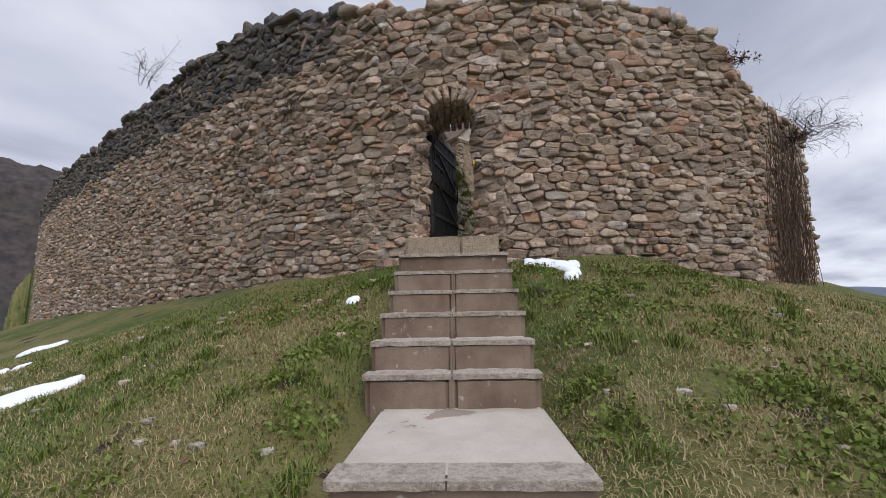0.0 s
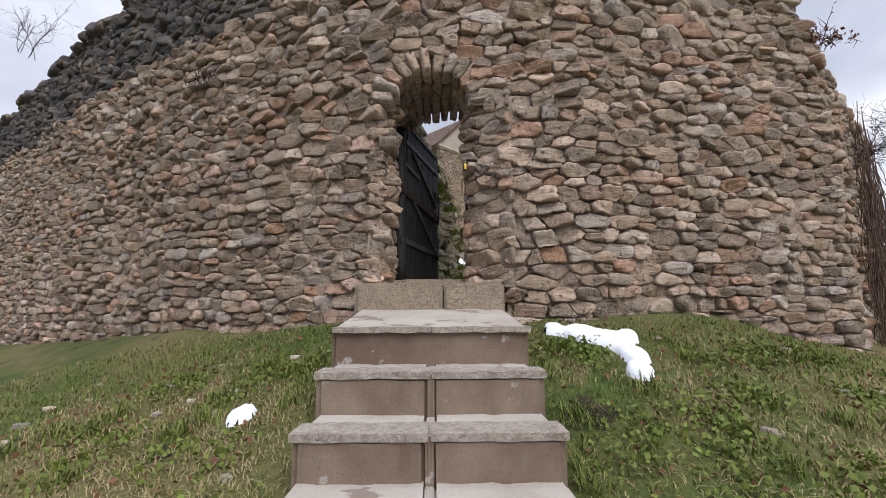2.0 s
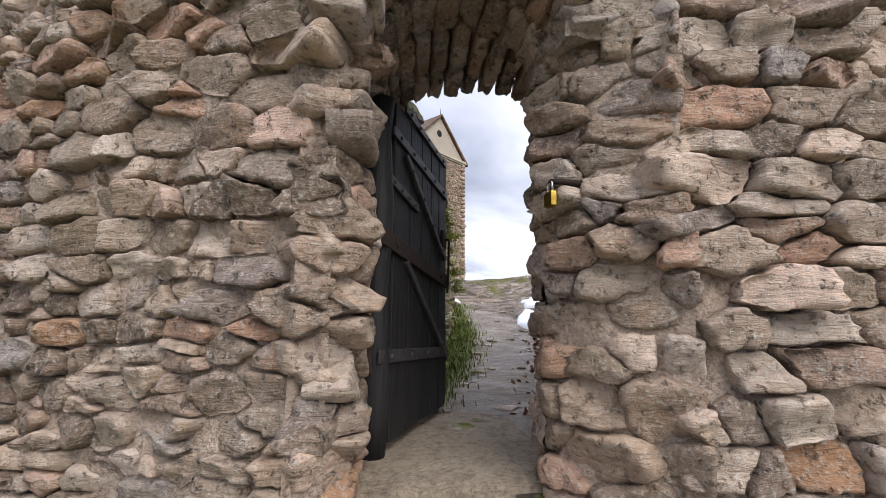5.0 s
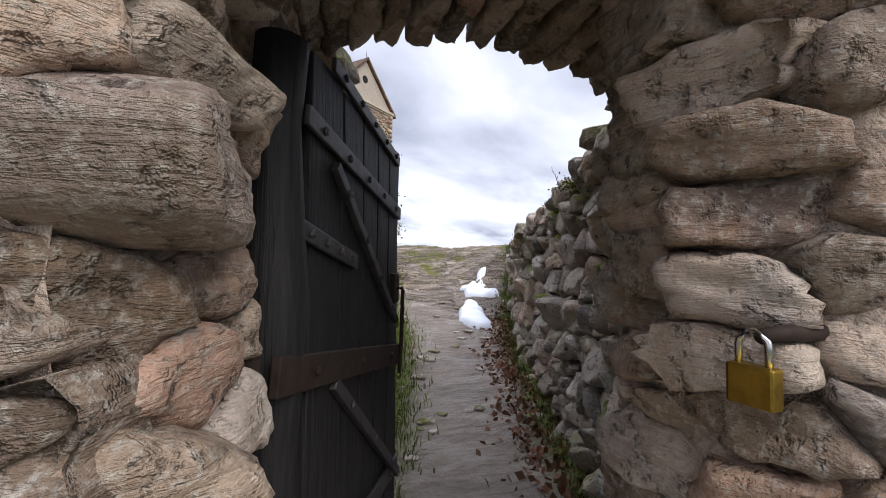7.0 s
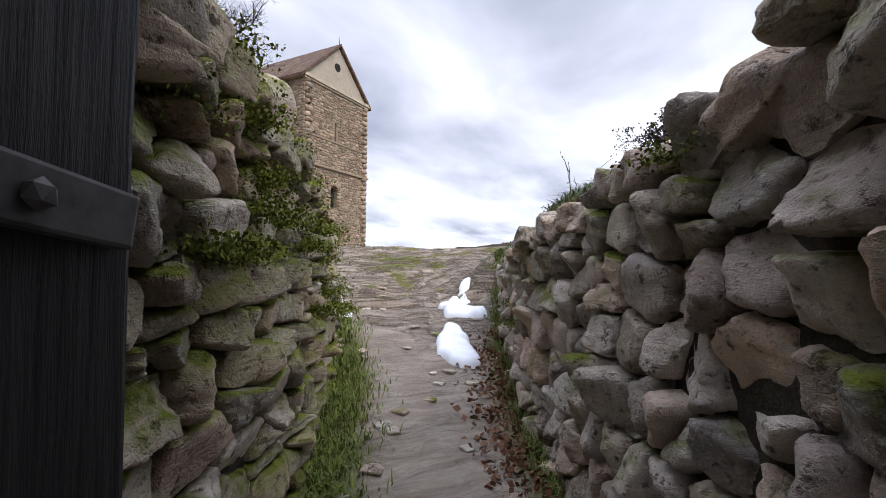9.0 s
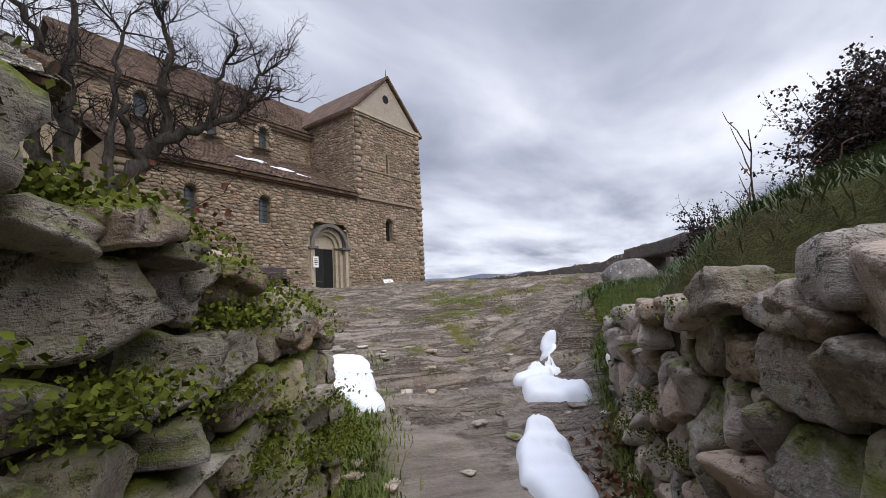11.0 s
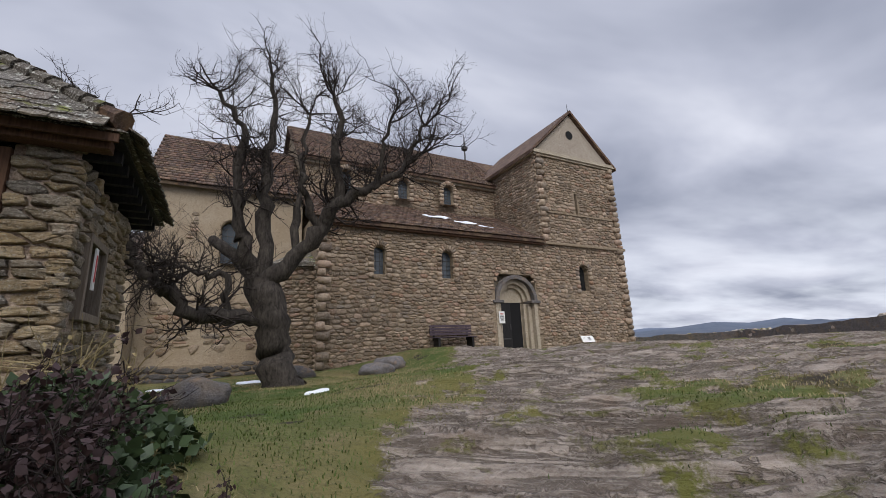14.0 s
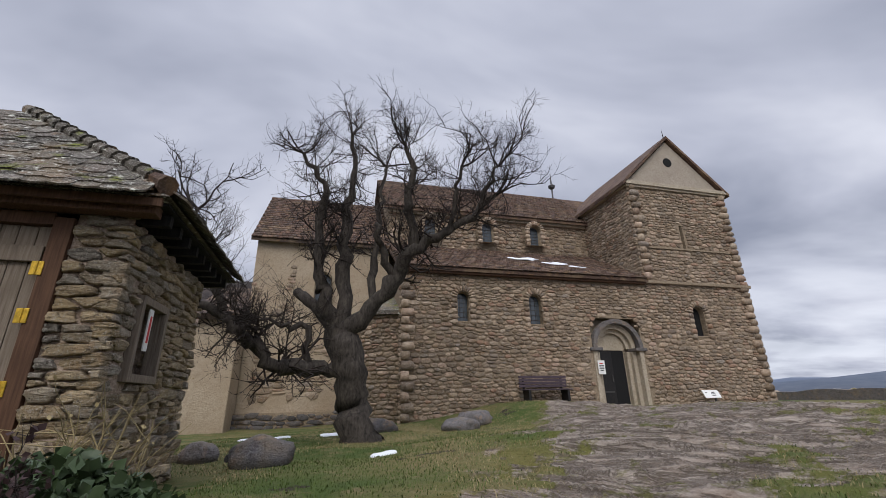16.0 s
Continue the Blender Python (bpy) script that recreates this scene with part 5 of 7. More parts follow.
def build_rampart_face():
    lo, hi = S_DOOR0 - 2.2, S_DOOR1 + 2.2
    keep = lambda s, z: not in_doorway(s, z, 0.1) and not (S_DOOR0 - 0.2 < s < S_DOOR1 + 0.36 and z < DOOR_SPRING) and not (S_DOOR0 - 0.32 < s < S_DOOR1 + 0.3 and z < 2.42)
    dark = lambda c: along(c[0], c[1])[1] < -2.1 - 0.4 * noise.noise((c[0], c[1], c[2] * 2)) and c[2] > lerp([-16, -6, -4, -2.2], [5.6, 5.75, 5.75, 5.6], along(c[0], c[1])[1]) + 0.25 * noise.noise((c[0] * 1.2, c[1] * 1.2, 1))
    stones = fitted(RUN, lambda s: WALL_FOOT(s) - 0.1, WALL_TOP, (0.23, 0.115), keep, 0.11, 0.016, 1, 0.008, 0.05, 0.3)
    masonry("rubble_face", stones, rampart, STONE, gate_distance, 300, dark=dark, dark_mat=STONE_DARK, relief=0.015, dome=0.02)
    mortar_bed(RUN, lambda s: WALL_FOOT(s) - 0.2, WALL_TOP, lambda s: 0.04 if lo < s < hi or s < 0 else 0.09, MORTAR, rampart, lambda s, z: not in_doorway(s, z, 0.04) and not (S_DOOR0 - 0.18 < s < S_DOOR1 + 0.34 and z < DOOR_SPRING) and not (S_DOOR0 - 0.3 < s < S_DOOR1 + 0.28 and z < 2.4), 0.038, 1.4)
    # coping stones, standing rough along the top
    g = np.random.default_rng(3)
    its, s = [], 0.0
    while s < RUN[0]:
        w = g.uniform(0.16, 0.38)
        p, d, n = RUN[1](s)
        for o in (0.15, 0.5, 0.9):
            its.append((np.array([*(p - n[:2] * (o + g.uniform(-0.1, 0.1))), WALL_TOP(s) + g.uniform(-0.05, 0.06)]), np.stack([d * w * 0.55, n * 0.19, np.array([0, 0, g.uniform(0.05, 0.11)])], 1), int(g.integers(0, 12))))
        s += w
    lay("coping", its, rampart, STONE, dark=lambda c: along(c[0], c[1])[1] < -1.8, dark_mat=STONE_DARK)
    # voussoirs of the front arch and the ragged inner arch
    def ring(a, r0, r1, spring, crown, n, th, dep, seed):
        g = np.random.default_rng(seed)
        its = []
        for k in range(n):
            t = math.pi * (1 - (k + 0.5) / n)
            r, z = (r0 + r1) / 2 + ((r1 - r0) / 2 + th * 0.45) * math.cos(t), spring + (crown - spring + th * 0.45) * math.sin(t)
            rad = np.array([math.cos(t) * (crown - spring), 0, math.sin(t) * (r1 - r0) / 2])
            rad /= np.linalg.norm(rad)
            R3 = np.array([0.70711, -0.70711, 0]) * rad[0] + np.array([0, 0, rad[2]])
            T3 = np.array([0.70711, -0.70711, 0]) * rad[2] - np.array([0, 0, rad[0]])
            A3 = np.array([0.70711, 0.70711, 0])
            L = math.pi * ((r1 - r0) / 2 + crown - spring) / 2 / n * g.uniform(0.85, 1.1)
            its.append((np.array([*world(a + g.uniform(-0.02, 0.02), r), z]), np.stack([T3 * L * 0.56, A3 * dep, R3 * th * g.uniform(0.45, 0.62)], 1), int(g.integers(0, 12))))
        return its
    its = ring(5.86, -0.47, 0.28, DOOR_SPRING, DOOR_TOP, 12, 0.22, 0.13, 1) + ring(6.12, -0.45, 0.26, DOOR_SPRING, DOOR_TOP, 10, 0.18, 0.13, 2)
    lay("arch_stone", its, rampart, STONE, lambda c: 0, 60)
    its = []
    for i, a in enumerate((6.34, 6.44, 6.54, 6.64, 6.74)):
        its += ring(a, -0.52, 0.82, 4.14, 4.43, 21, 0.13, 0.09, 20 + i)
    lay("vault_stone", its, rampart, STONE, lambda c: 0, 100)
    # sides of the passage
    for pts, seed, zb in (([(6.26, -0.49), (6.02, -0.49), (5.88, -0.68)], 31, 2.42), ([(5.71, 0.62), (5.84, 0.37), (6.02, 0.25), (6.24, 0.27)], 33, 2.42), ([(6.24, 0.27), (6.24, 0.62)], 34, 2.45), ([(6.24, 0.64), (6.84, 0.86)], 35, 2.42), ([(6.8, -0.54), (6.28, -0.52)], 36, 2.42)):
        run = polyline([world(a, r) for a, r in pts][::-1])
        masonry("jamb_face", fitted(run, lambda s: zb, lambda s: 4.3, (0.24, 0.13), lambda s, z: True, 0.12, 0.02, seed, 0.006, 0.05, 0.25), rampart, STONE, lambda c: 0, 70, relief=0.016, dome=0.04)
        mortar_bed(run, lambda s: zb, lambda s: 4.32, lambda s: 0.03, MORTAR, rampart, back=0.022, seed=seed)


build_rampart_face()


def path_wall(name, label, pts, zb, zt, thick, mat, seed, size, flip):
    """A dry-stone wall beside the path with an earth core, its face towards the path, an end and a rough top."""
    w = thing(name, label, "wall", kind="structure")
    line = pts if not flip else pts[::-1]
    run = polyline(line)
    tot = run[0]
    bm = bmesh.new()
    n = 24
    rows = []
    for k in range(n + 1):
        s = tot * k / n
        p, d, nn = run[1](s)
        q = p - nn[:2] * thick
        f = p - nn[:2] * 0.07
        rows.append([bm.verts.new((*f, zb(s) - 0.5)), bm.verts.new((*f, zt(s) - 0.05)), bm.verts.new((*q, zt(s) - 0.05)), bm.verts.new((*q, zb(s) - 0.5))])
    for a, b in zip(rows, rows[1:]):
        for i in range(4):
            bm.faces.new((a[i], a[(i + 1) % 4], b[(i + 1) % 4], b[i]))
    bm.faces.new(rows[0]); bm.faces.new(rows[-1][::-1])
    bmesh.ops.recalc_face_normals(bm, faces=bm.faces)
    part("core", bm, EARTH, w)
    stones = fitted(run, lambda s: zb(s) - 0.05, zt, size, lambda s, z: True, 0.14, 0.01, seed, 0.011, 0.05, 0.4)
    # end face
    e, d, nn = run[1](tot if not flip else 0.0)
    sgn = 1 if not flip else -1
    p0, p1 = (e, e - nn[:2] * thick) if not flip else (e - nn[:2] * thick, e)
    se = tot if not flip else 0.0
    stones += fitted(polyline([p0, p1]), lambda s: zb(se) - 0.05, lambda s: zt(se), size, lambda s, z: True, 0.13, 0.02, seed + 1, 0.013, 0.05, 0.25)
    masonry("rubble_face", stones, w, mat, lambda c: 0, 300, relief=0.016, dome=0.045)
    items = []
    g = np.random.default_rng(seed + 5)
    s = 0.0
    while s < tot:
        L = g.uniform(0.1, 0.24)
        p, d, nn = run[1](s)
        for o in np.arange(0.06, thick, 0.15):
            items.append((np.array([*(p - nn[:2] * (o + g.uniform(-0.05, 0.05))), zt(s) + g.uniform(-0.04, 0.05)]), np.stack([d * L * 0.55, nn * g.uniform(0.06, 0.12), np.array([0, 0, g.uniform(0.03, 0.085)])], 1) @ np.array(Matrix.Rotation(g.normal() * 0.25, 3, "Y")), int(g.integers(0, 12))))
        s += L
    lay("rubble_face", items, w, mat, lambda c: 0 if len(c) else 0, 290)
    return w


LT = polyline(LEFT_WALL)[0]
RT = polyline(RIGHT_WALL)[0]
left_wall = path_wall("wall_path_mossy", "mossy dry-stone wall beside the sunken path", LEFT_WALL, lambda s: lerp([0, LT], [2.45, 2.75], s), lambda s: lerp([0, 1.5, 2.0, 2.3, 2.62, 3.2, LT], [4.7, 4.5, 4.36, 4.28, 4.2, 4.06, 3.82], s), 0.6, STONE_MOSS, 51, (0.25, 0.14), False)
right_wall = path_wall("wall_path_dry", "grey dry-stone wall beside the sunken path", RIGHT_WALL, lambda s: lerp([0, RT], [3.0, 2.45], s), lambda s: lerp([0, RT - 4, RT - 3, RT - 1, RT], [3.74, 3.9, 4.0, 4.22, 4.45], s), 0.5, STONE_DRY, 61, (0.2, 0.17), True)

# ---- gate door ----
LEAF_M = Matrix.Translation((*world(6.32, -0.485), 0)) @ Matrix.Rotation(math.atan2(world(7.24, -0.082)[1] - world(6.32, -0.485)[1], world(7.24, -0.082)[0] - world(6.32, -0.485)[0]), 4, "Z")


def gate_leaf():
    """The tarred plank leaf, standing open; u runs from the hinge to the free edge, -v is the side towards the way in."""
    door = thing("door_gate", "open tarred black plank door with iron straps", "door", (*world(6.32, -0.485), 2.5), kind="structure")
    g = random.Random(4)
    u = 0.2
    for w in (0.2, 0.17, 0.16, 0.15, 0.155):
        bm = boxed(u + 0.004, u + w - 0.004, -0.035, 0.02, 2.5, 4.2 - 0.05 * (u - 0.2) + g.uniform(-0.03, 0.015), bevel=0.006)
        bmesh.ops.subdivide_edges(bm, edges=[e for e in bm.edges if abs(e.verts[0].co.z - e.verts[1].co.z) > 1], cuts=9)
        for v in bm.verts:
            v.co += Vector((0.004 * noise.noise((v.co.x * 9, v.co.z * 4, u)), 0.007 * noise.noise((v.co.x * 5, v.co.z * 2.5, u + 3)), 0.01 * noise.noise((v.co.x * 20, 0, u))))
        bmesh.ops.transform(bm, matrix=LEAF_M, verts=bm.verts)
        part("plank", bm, BLACKWOOD, door)
        u += w

    def strap(u0, z0, u1, z1, h=0.045, t=0.012, mat=IRON, bolts=6, name="iron_strap", label="forged iron strap with bolts"):
        L = math.hypot(u1 - u0, z1 - z0)
        ang = math.atan2(z1 - z0, u1 - u0)
        R = LEAF_M @ Matrix.Translation((u0, 0, z0)) @ Matrix.Rotation(-ang, 4, "Y")
        bm = boxed(0, L, -0.037 - t, -0.0355, -h / 2, h / 2, bevel=0.004)
        bmesh.ops.transform(bm, matrix=R, verts=bm.verts)
        s = part(name, bm, mat, door, label)
        for k in range(bolts):
            b = bmesh.new()
            bmesh.ops.create_icosphere(b, subdivisions=1, radius=0.013, matrix=R @ Matrix.Translation((L * (k + 0.5) / bolts, -0.04 - t, 0)) @ Matrix.Diagonal((1, 0.6, 1, 1)))
            part("bolt", b, mat, s)
    # the rounded hinge post that the planks are let into
    bm = bmesh.new()
    tube(bm, [(0.13 + 0.008 * math.sin(k * 2.1), 0.012 + 0.008 * math.cos(k * 1.7), 2.45 + 0.19 * k) for k in range(10)], [0.062 + 0.006 * math.sin(k * 1.3) for k in range(10)], 16)
    bmesh.ops.transform(bm, matrix=LEAF_M, verts=bm.verts)
    part("hinge_post", bm, BLACKWOOD, door, "rounded dark timber hinge post", smooth=True)
    strap(0.3, 4.19, 0.992, 4.097, 0.04, bolts=5)
    strap(0.157, 4.007, 1.019, 3.88, 0.05, bolts=5)
    strap(0.134, 3.749, 0.492, 3.675, 0.045, bolts=4)
    strap(0.04, 3.45, 1.03, 3.29, 0.08, 0.02, RUST, 3, label="broad rusty iron band")
    strap(0.314, 3.927, 0.962, 3.439, 0.03, 0.02, bolts=4, name="brace_bar", label="slanting iron brace bar")
    strap(0.33, 3.36, 1.02, 2.8, 0.035, 0.02, bolts=3, name="brace_bar", label="slanting iron brace bar")
    strap(0.06, 2.9, 1.02, 2.84, 0.06, bolts=4)
    bm = boxed(0.91, 0.98, -0.055, -0.036, 3.51, 3.63, bevel=0.004)
    bmesh.ops.transform(bm, matrix=LEAF_M, verts=bm.verts)
    lock = part("lock_plate", bm, RUST, door)
    bm = bmesh.new()
    tube(bm, [(0.95, -0.05, 3.57), (0.95, -0.075, 3.57), (0.985, -0.07, 3.56), (0.992, -0.065, 3.35), (0.985, -0.06, 3.22)], 0.008)
    bmesh.ops.transform(bm, matrix=LEAF_M, verts=bm.verts)
    part("latch", bm, RUST, lock)
    for z in (2.9, 3.47, 3.94):
        bm = bmesh.new()
        tube(bm, [(-0.015, -0.03, z - 0.06), (-0.015, -0.03, z + 0.06)], 0.018, 8)
        bmesh.ops.transform(bm, matrix=LEAF_M, verts=bm.verts)
        part("hinge_pin", bm, RUST, door)


gate_leaf()


def padlock():
    x, y = world(5.9, 0.22)
    M = Matrix.Translation((x, y, 3.52)) @ Matrix.Rotation(radians(45 + 8), 4, "Z")
    e = thing("padlock", "brass padlock with steel shackle hanging from an iron staple", "padlock", (x, y, 3.49))
    bm = boxed(-0.03, 0.03, -0.012, 0.012, -0.03, 0.025, bevel=0.004)
    bmesh.ops.transform(bm, matrix=M, verts=bm.verts)
    part("body", bm, BRASS, e)
    bm = bmesh.new()
    tube(bm, [(-0.019, 0, 0.02), (-0.019, 0, 0.05)] + [(0.019 * math.cos(t), 0, 0.05 + 0.019 * math.sin(t)) for t in np.linspace(math.pi, 0, 9)[1:]] + [(0.019, 0, 0.02)], 0.0048, 8)
    bmesh.ops.transform(bm, matrix=M, verts=bm.verts)
    part("shackle", bm, STEEL, e, "bright steel shackle", smooth=True)
    bm = bmesh.new()
    tube(bm, [(-0.01, 0.0, 0.064), (-0.015, -0.05, 0.066), (-0.02, -0.14, 0.064)], [0.011, 0.012, 0.014], 8)
    bmesh.ops.transform(bm, matrix=M, verts=bm.verts)
    part("staple", bm, RUST, e, "rusty iron staple", smooth=True)


padlock()


# ---- hut ----
def build_hut():
    hut = thing("stone_hut", "small stone hut with plank door and old tiled hip roof", "hut", (5.5, 12, 3.9))
    x0, x1, y0, y1, zb, zt = 3.9, 7.1, 10.75, 12.9, 3.4, 6.1
    bm = bmesh.new()
    box(bm, 6.68, x1 - 0.02, y0 + 0.03, y0 + 0.4, zb, zt)
    box(bm, x0, 5.45, y0 + 0.03, y0 + 0.4, zb, zt)
    box(bm, 5.45, 6.68, y0 + 0.03, y0 + 0.4, zb, 4.1)
    part("front_wall", bm, MORTAR, hut)
    bm = bmesh.new()
    box(bm, x1 - 0.4, x1 - 0.03, y0 + 0.401, 11.15, zb, zt)
    box(bm, x1 - 0.4, x1 - 0.03, 11.15, 11.75, zb, 4.8)
    box(bm, x1 - 0.4, x1 - 0.03, 11.15, 11.75, 5.5, zt)
    box(bm, x1 - 0.4, x1 - 0.03, 11.75, y1, zb, zt)
    part("side_wall", bm, MORTAR, hut)
    part("back_wall", boxed(x0, x1 - 0.41, y1 - 0.4, y1, zb, zt), MORTAR, hut)
    part("end_wall", boxed(x0, x0 + 0.3, y0 + 0.41, y1 - 0.41, zb, zt), MORTAR, hut)
    stones = fitted(polyline([(6.7, y0), (x1, y0)]), lambda s: 3.7, lambda s: zt - 0.02, (0.26, 0.085), lambda s, z: True, 0.1, 0.02, 71, 0.014, 0.03, 0.15)
    stones += fitted(polyline([(x1, y0), (x1, y1)]), lambda s: 3.7, lambda s: zt - 0.02, (0.28, 0.09), lambda s, z: not (0.35 < s < 1.05 and 4.75 < z < 5.55), 0.1, 0.02, 72, 0.014, 0.03, 0.15)
    stones += fitted(polyline([(5.4, y0), (6.7, y0)]), lambda s: 3.7, lambda s: 4.08, (0.26, 0.085), lambda s, z: True, 0.1, 0.02, 73, 0.014, 0.03, 0.15)
    masonry("rubble_face", stones, hut, STONE_HUT, lambda c: 0, 300, relief=0.008)
    # plank door
    door = part("door_frame", box(boxed(6.54, 6.68, y0 - 0.02, y0 + 0.2, 4.1, 6.05, bevel=0.01), 5.45, 6.54, y0 - 0.02, y0 + 0.2, 5.98, 6.08), BROWNWOOD, hut, "red-brown timber door frame")
    g = random.Random(2)
    x = 5.46
    for w in (0.2, 0.17, 0.19, 0.16, 0.12, 0.13, 0.1):
        if x + w > 6.54:
            w = 6.54 - x
        part("plank", boxed(x + 0.003, x + w - 0.003, y0 + 0.03 + g.uniform(0, 0.008), y0 + 0.06, 4.12, 5.975, bevel=0.004), GREYWOOD, door, "weathered grey plank")
        x += w
    part("batten", boxed(5.5, 6.52, y0 - 0.005, y0 + 0.028, 5.67, 5.8, bevel=0.006), GREYWOOD, door)
    part("batten", boxed(5.5, 6.52, y0 - 0.005, y0 + 0.028, 4.45, 4.58, bevel=0.006), GREYWOOD, door)
    for z in (5.61, 5.24, 4.72):
        h = part("hinge", boxed(6.49, 6.57, y0 - 0.032, y0 - 0.021, z - 0.055, z + 0.055, bevel=0.003), GOLDTAPE, door, "bright yellow hinge plate")
        bm = bmesh.new()
        tube(bm, [(6.53, y0 - 0.036, z - 0.055), (6.53, y0 - 0.036, z + 0.055)], 0.007, 8)
        part("hinge_pin", bm, GOLDTAPE, h)
    # small side window with its boards
    w = part("window", boxed(x1 - 0.2, x1 - 0.17, 11.15, 11.75, 4.8, 5.5), DARKROOM, hut, "near-black panel for the unlit window, with wooden frame")
    for a in ((11.13, 11.19, 4.78, 5.52), (11.71, 11.77, 4.78, 5.52), (11.19, 11.71, 4.78, 4.85), (11.19, 11.71, 5.45, 5.52)):
        part("window_frame", boxed(x1 - 0.08, x1 + 0.05, a[0], a[1], a[2], a[3], bevel=0.006), GREYWOOD, w)
    s = part("notice", boxed(x1 + 0.05, x1 + 0.062, 11.28, 11.36, 5.05, 5.42), WHITE, hut, "narrow white board with red print")
    part("print_bar", boxed(x1 + 0.0625, x1 + 0.064, 11.30, 11.34, 5.12, 5.36), REDINK, s)
    # roof: hipped, with lapped tiles
    ax0, ax1, ay, az = 3.9, 5.4, 11.8, 7.6
    ex0, ex1, ey0, ey1, ez = 3.3, 7.42, 10.48, 13.25, 6.2
    bm = bmesh.new()
    e = [bm.verts.new(p) for p in ((ex0, ey0, ez), (ex1, ey0, ez), (ex1, ey1, ez), (ex0, ey1, ez))]
    r = [bm.verts.new(p) for p in ((ax0, ay, az), (ax1, ay, az))]
    bm.faces.new((e[0], e[1], r[1], r[0])); bm.faces.new((e[1], e[2], r[1])); bm.faces.new((e[2], e[3], r[0], r[1])); bm.faces.new((e[3], e[0], r[0])); bm.faces.new(e[::-1])
    roof = part("roof", bm, TILE_MOSS, hut, "mossy grey-brown tiled hip roof")
    cube_v = np.array([[-1, -1, -1], [1, -1, -1], [1, 1, -1], [-1, 1, -1], [-1, -1, 1], [1, -1, 1], [1, 1, 1], [-1, 1, 1], [0, -1.25, -1], [0, -1.25, 1]], float)
    cube_f = np.array([[0, 3, 2, 1], [4, 5, 6, 7], [1, 2, 6, 5], [2, 3, 7, 6], [3, 0, 4, 7], [0, 1, 8, 8], [4, 9, 5, 5], [0, 8, 9, 4], [8, 1, 5, 9]])
    bmt = bmesh.new()
    vs = [bmt.verts.new(p) for p in cube_v]
    for f in ((0, 3, 2, 1, 8), (4, 9, 5, 6, 7), (1, 2, 6, 5), (2, 3, 7, 6), (3, 0, 4, 7), (0, 8, 9, 4), (8, 1, 5, 9)):
        bmt.faces.new([vs[i] for i in f])
    tile = bpy.data.meshes.new("tile")
    bmt.to_mesh(tile); bmt.free()
    tile.materials.append(TILE_MOSS)
    rg = np.random.default_rng(9)

    def slope(p_eave, along_dir, up_dir, length, width, inside, step=0.105, tw=0.165, limit=300):
        nrm = np.cross(along_dir, up_dir)
        nrm = nrm if nrm[2] > 0 else -nrm
        n = 0
        for i in range(int(length / step)):
            for k in range(int(width / tw) + 1):
                s = (k + 0.5 * (i % 2)) * tw
                c = p_eave + along_dir * s + up_dir * (i + 0.3) * step + nrm * (0.035 + rg.uniform(0, 0.014))
                if not inside(c):
                    continue
                ob = new("tile", tile)
                up = up_dir - nrm * (0.11 + rg.uniform(-0.03, 0.05))
                tw_ = rg.normal() * 0.03
                al = along_dir + up_dir * tw_
                M = np.eye(4)
                M[:3, 0], M[:3, 1], M[:3, 2], M[:3, 3] = al * tw * 0.48, up * 0.11, nrm * 0.008, c
                ob.parent = roof
                ob.matrix_basis = Matrix(M)
    ux = np.array([1.0, 0, 0])
    upf = np.array([0, ay - ey0, az - ez]); Lf = np.linalg.norm(upf); upf /= Lf
    slope(np.array([4.9, ey0 - 0.03, ez]), ux, upf, Lf, ex1 - 4.9, lambda c: c[0] < ex1 - (c[2] - ez) * (ex1 - ax1) / (az - ez) + 0.03)
    uy = np.array([0, 1.0, 0])
    ups = np.array([ax1 - ex1, 0, az - ez]); Ls = np.linalg.norm(ups); ups /= Ls
    slope(np.array([ex1 + 0.03, ey0, ez]), uy, ups, Ls, ey1 - ey0, lambda c: ey0 + (c[2] - ez) * (ay - ey0) / (az - ez) < c[1] < ey1 - (c[2] - ez) * (ey1 - ay) / (az - ez), 0.2, 0.165)
    # hip tiles
    for i in range(14):
        t = (i + 0.3) / 14
        c = Vector((ex1, ey0, ez)).lerp(Vector((ax1, ay, az)), t) + Vector((0, 0, 0.075))
        bm = bmesh.new()
        d = (Vector((ax1, ay, az)) - Vector((ex1, ey0, ez))).normalized()
        tube(bm, [c, c + d * 0.13, c + d * 0.24], [0.09, 0.075, 0.06], 8)
        part("hip_tile", bm, TILE_MOSS if i > 0 else TILE, roof)
    part("eave_beam", boxed(3.5, 7.3, 10.58, 10.72, 6.08, 6.18, bevel=0.012), BROWNWOOD, hut)
    part("fascia", boxed(3.3, 7.36, 10.5, 10.53, 6.12, 6.19), BROWNWOOD, hut)
    part("gutter_board", boxed(3.4, 7.2, 10.54, 10.575, 6.14, 6.2, bevel=0.01), GREYWOOD, hut)
    for i in range(9):
        y = 10.8 + i * 0.27
        part("rafter_end", boxed(7.02, 7.34, y, y + 0.07, 6.06, 6.16), BLACKWOOD, hut)
    part("eave_soffit", boxed(7.1, 7.38, 10.6, 13.1, 6.165, 6.185), BLACKWOOD, hut)


build_hut()
out = thing("outbuilding", "low brown plastered outbuilding beyond the hut", "building", (2.8, 24.5, 3.6))
part("wall", boxed(0.5, 4.05, 24.2, 26, 2.5, 7.0), mortar_material("brown_render", (0.10, 0.065, 0.05), (0.14, 0.09, 0.07), (0.08, 0.05, 0.04), 1.0), out)
part("roof", prism([(24.0, 7.0), (26.3, 8.2), (26.3, 7.0)], lambda y, z: (0.4, y, z), lambda y, z: (4.1, y, z)), TILE, out)


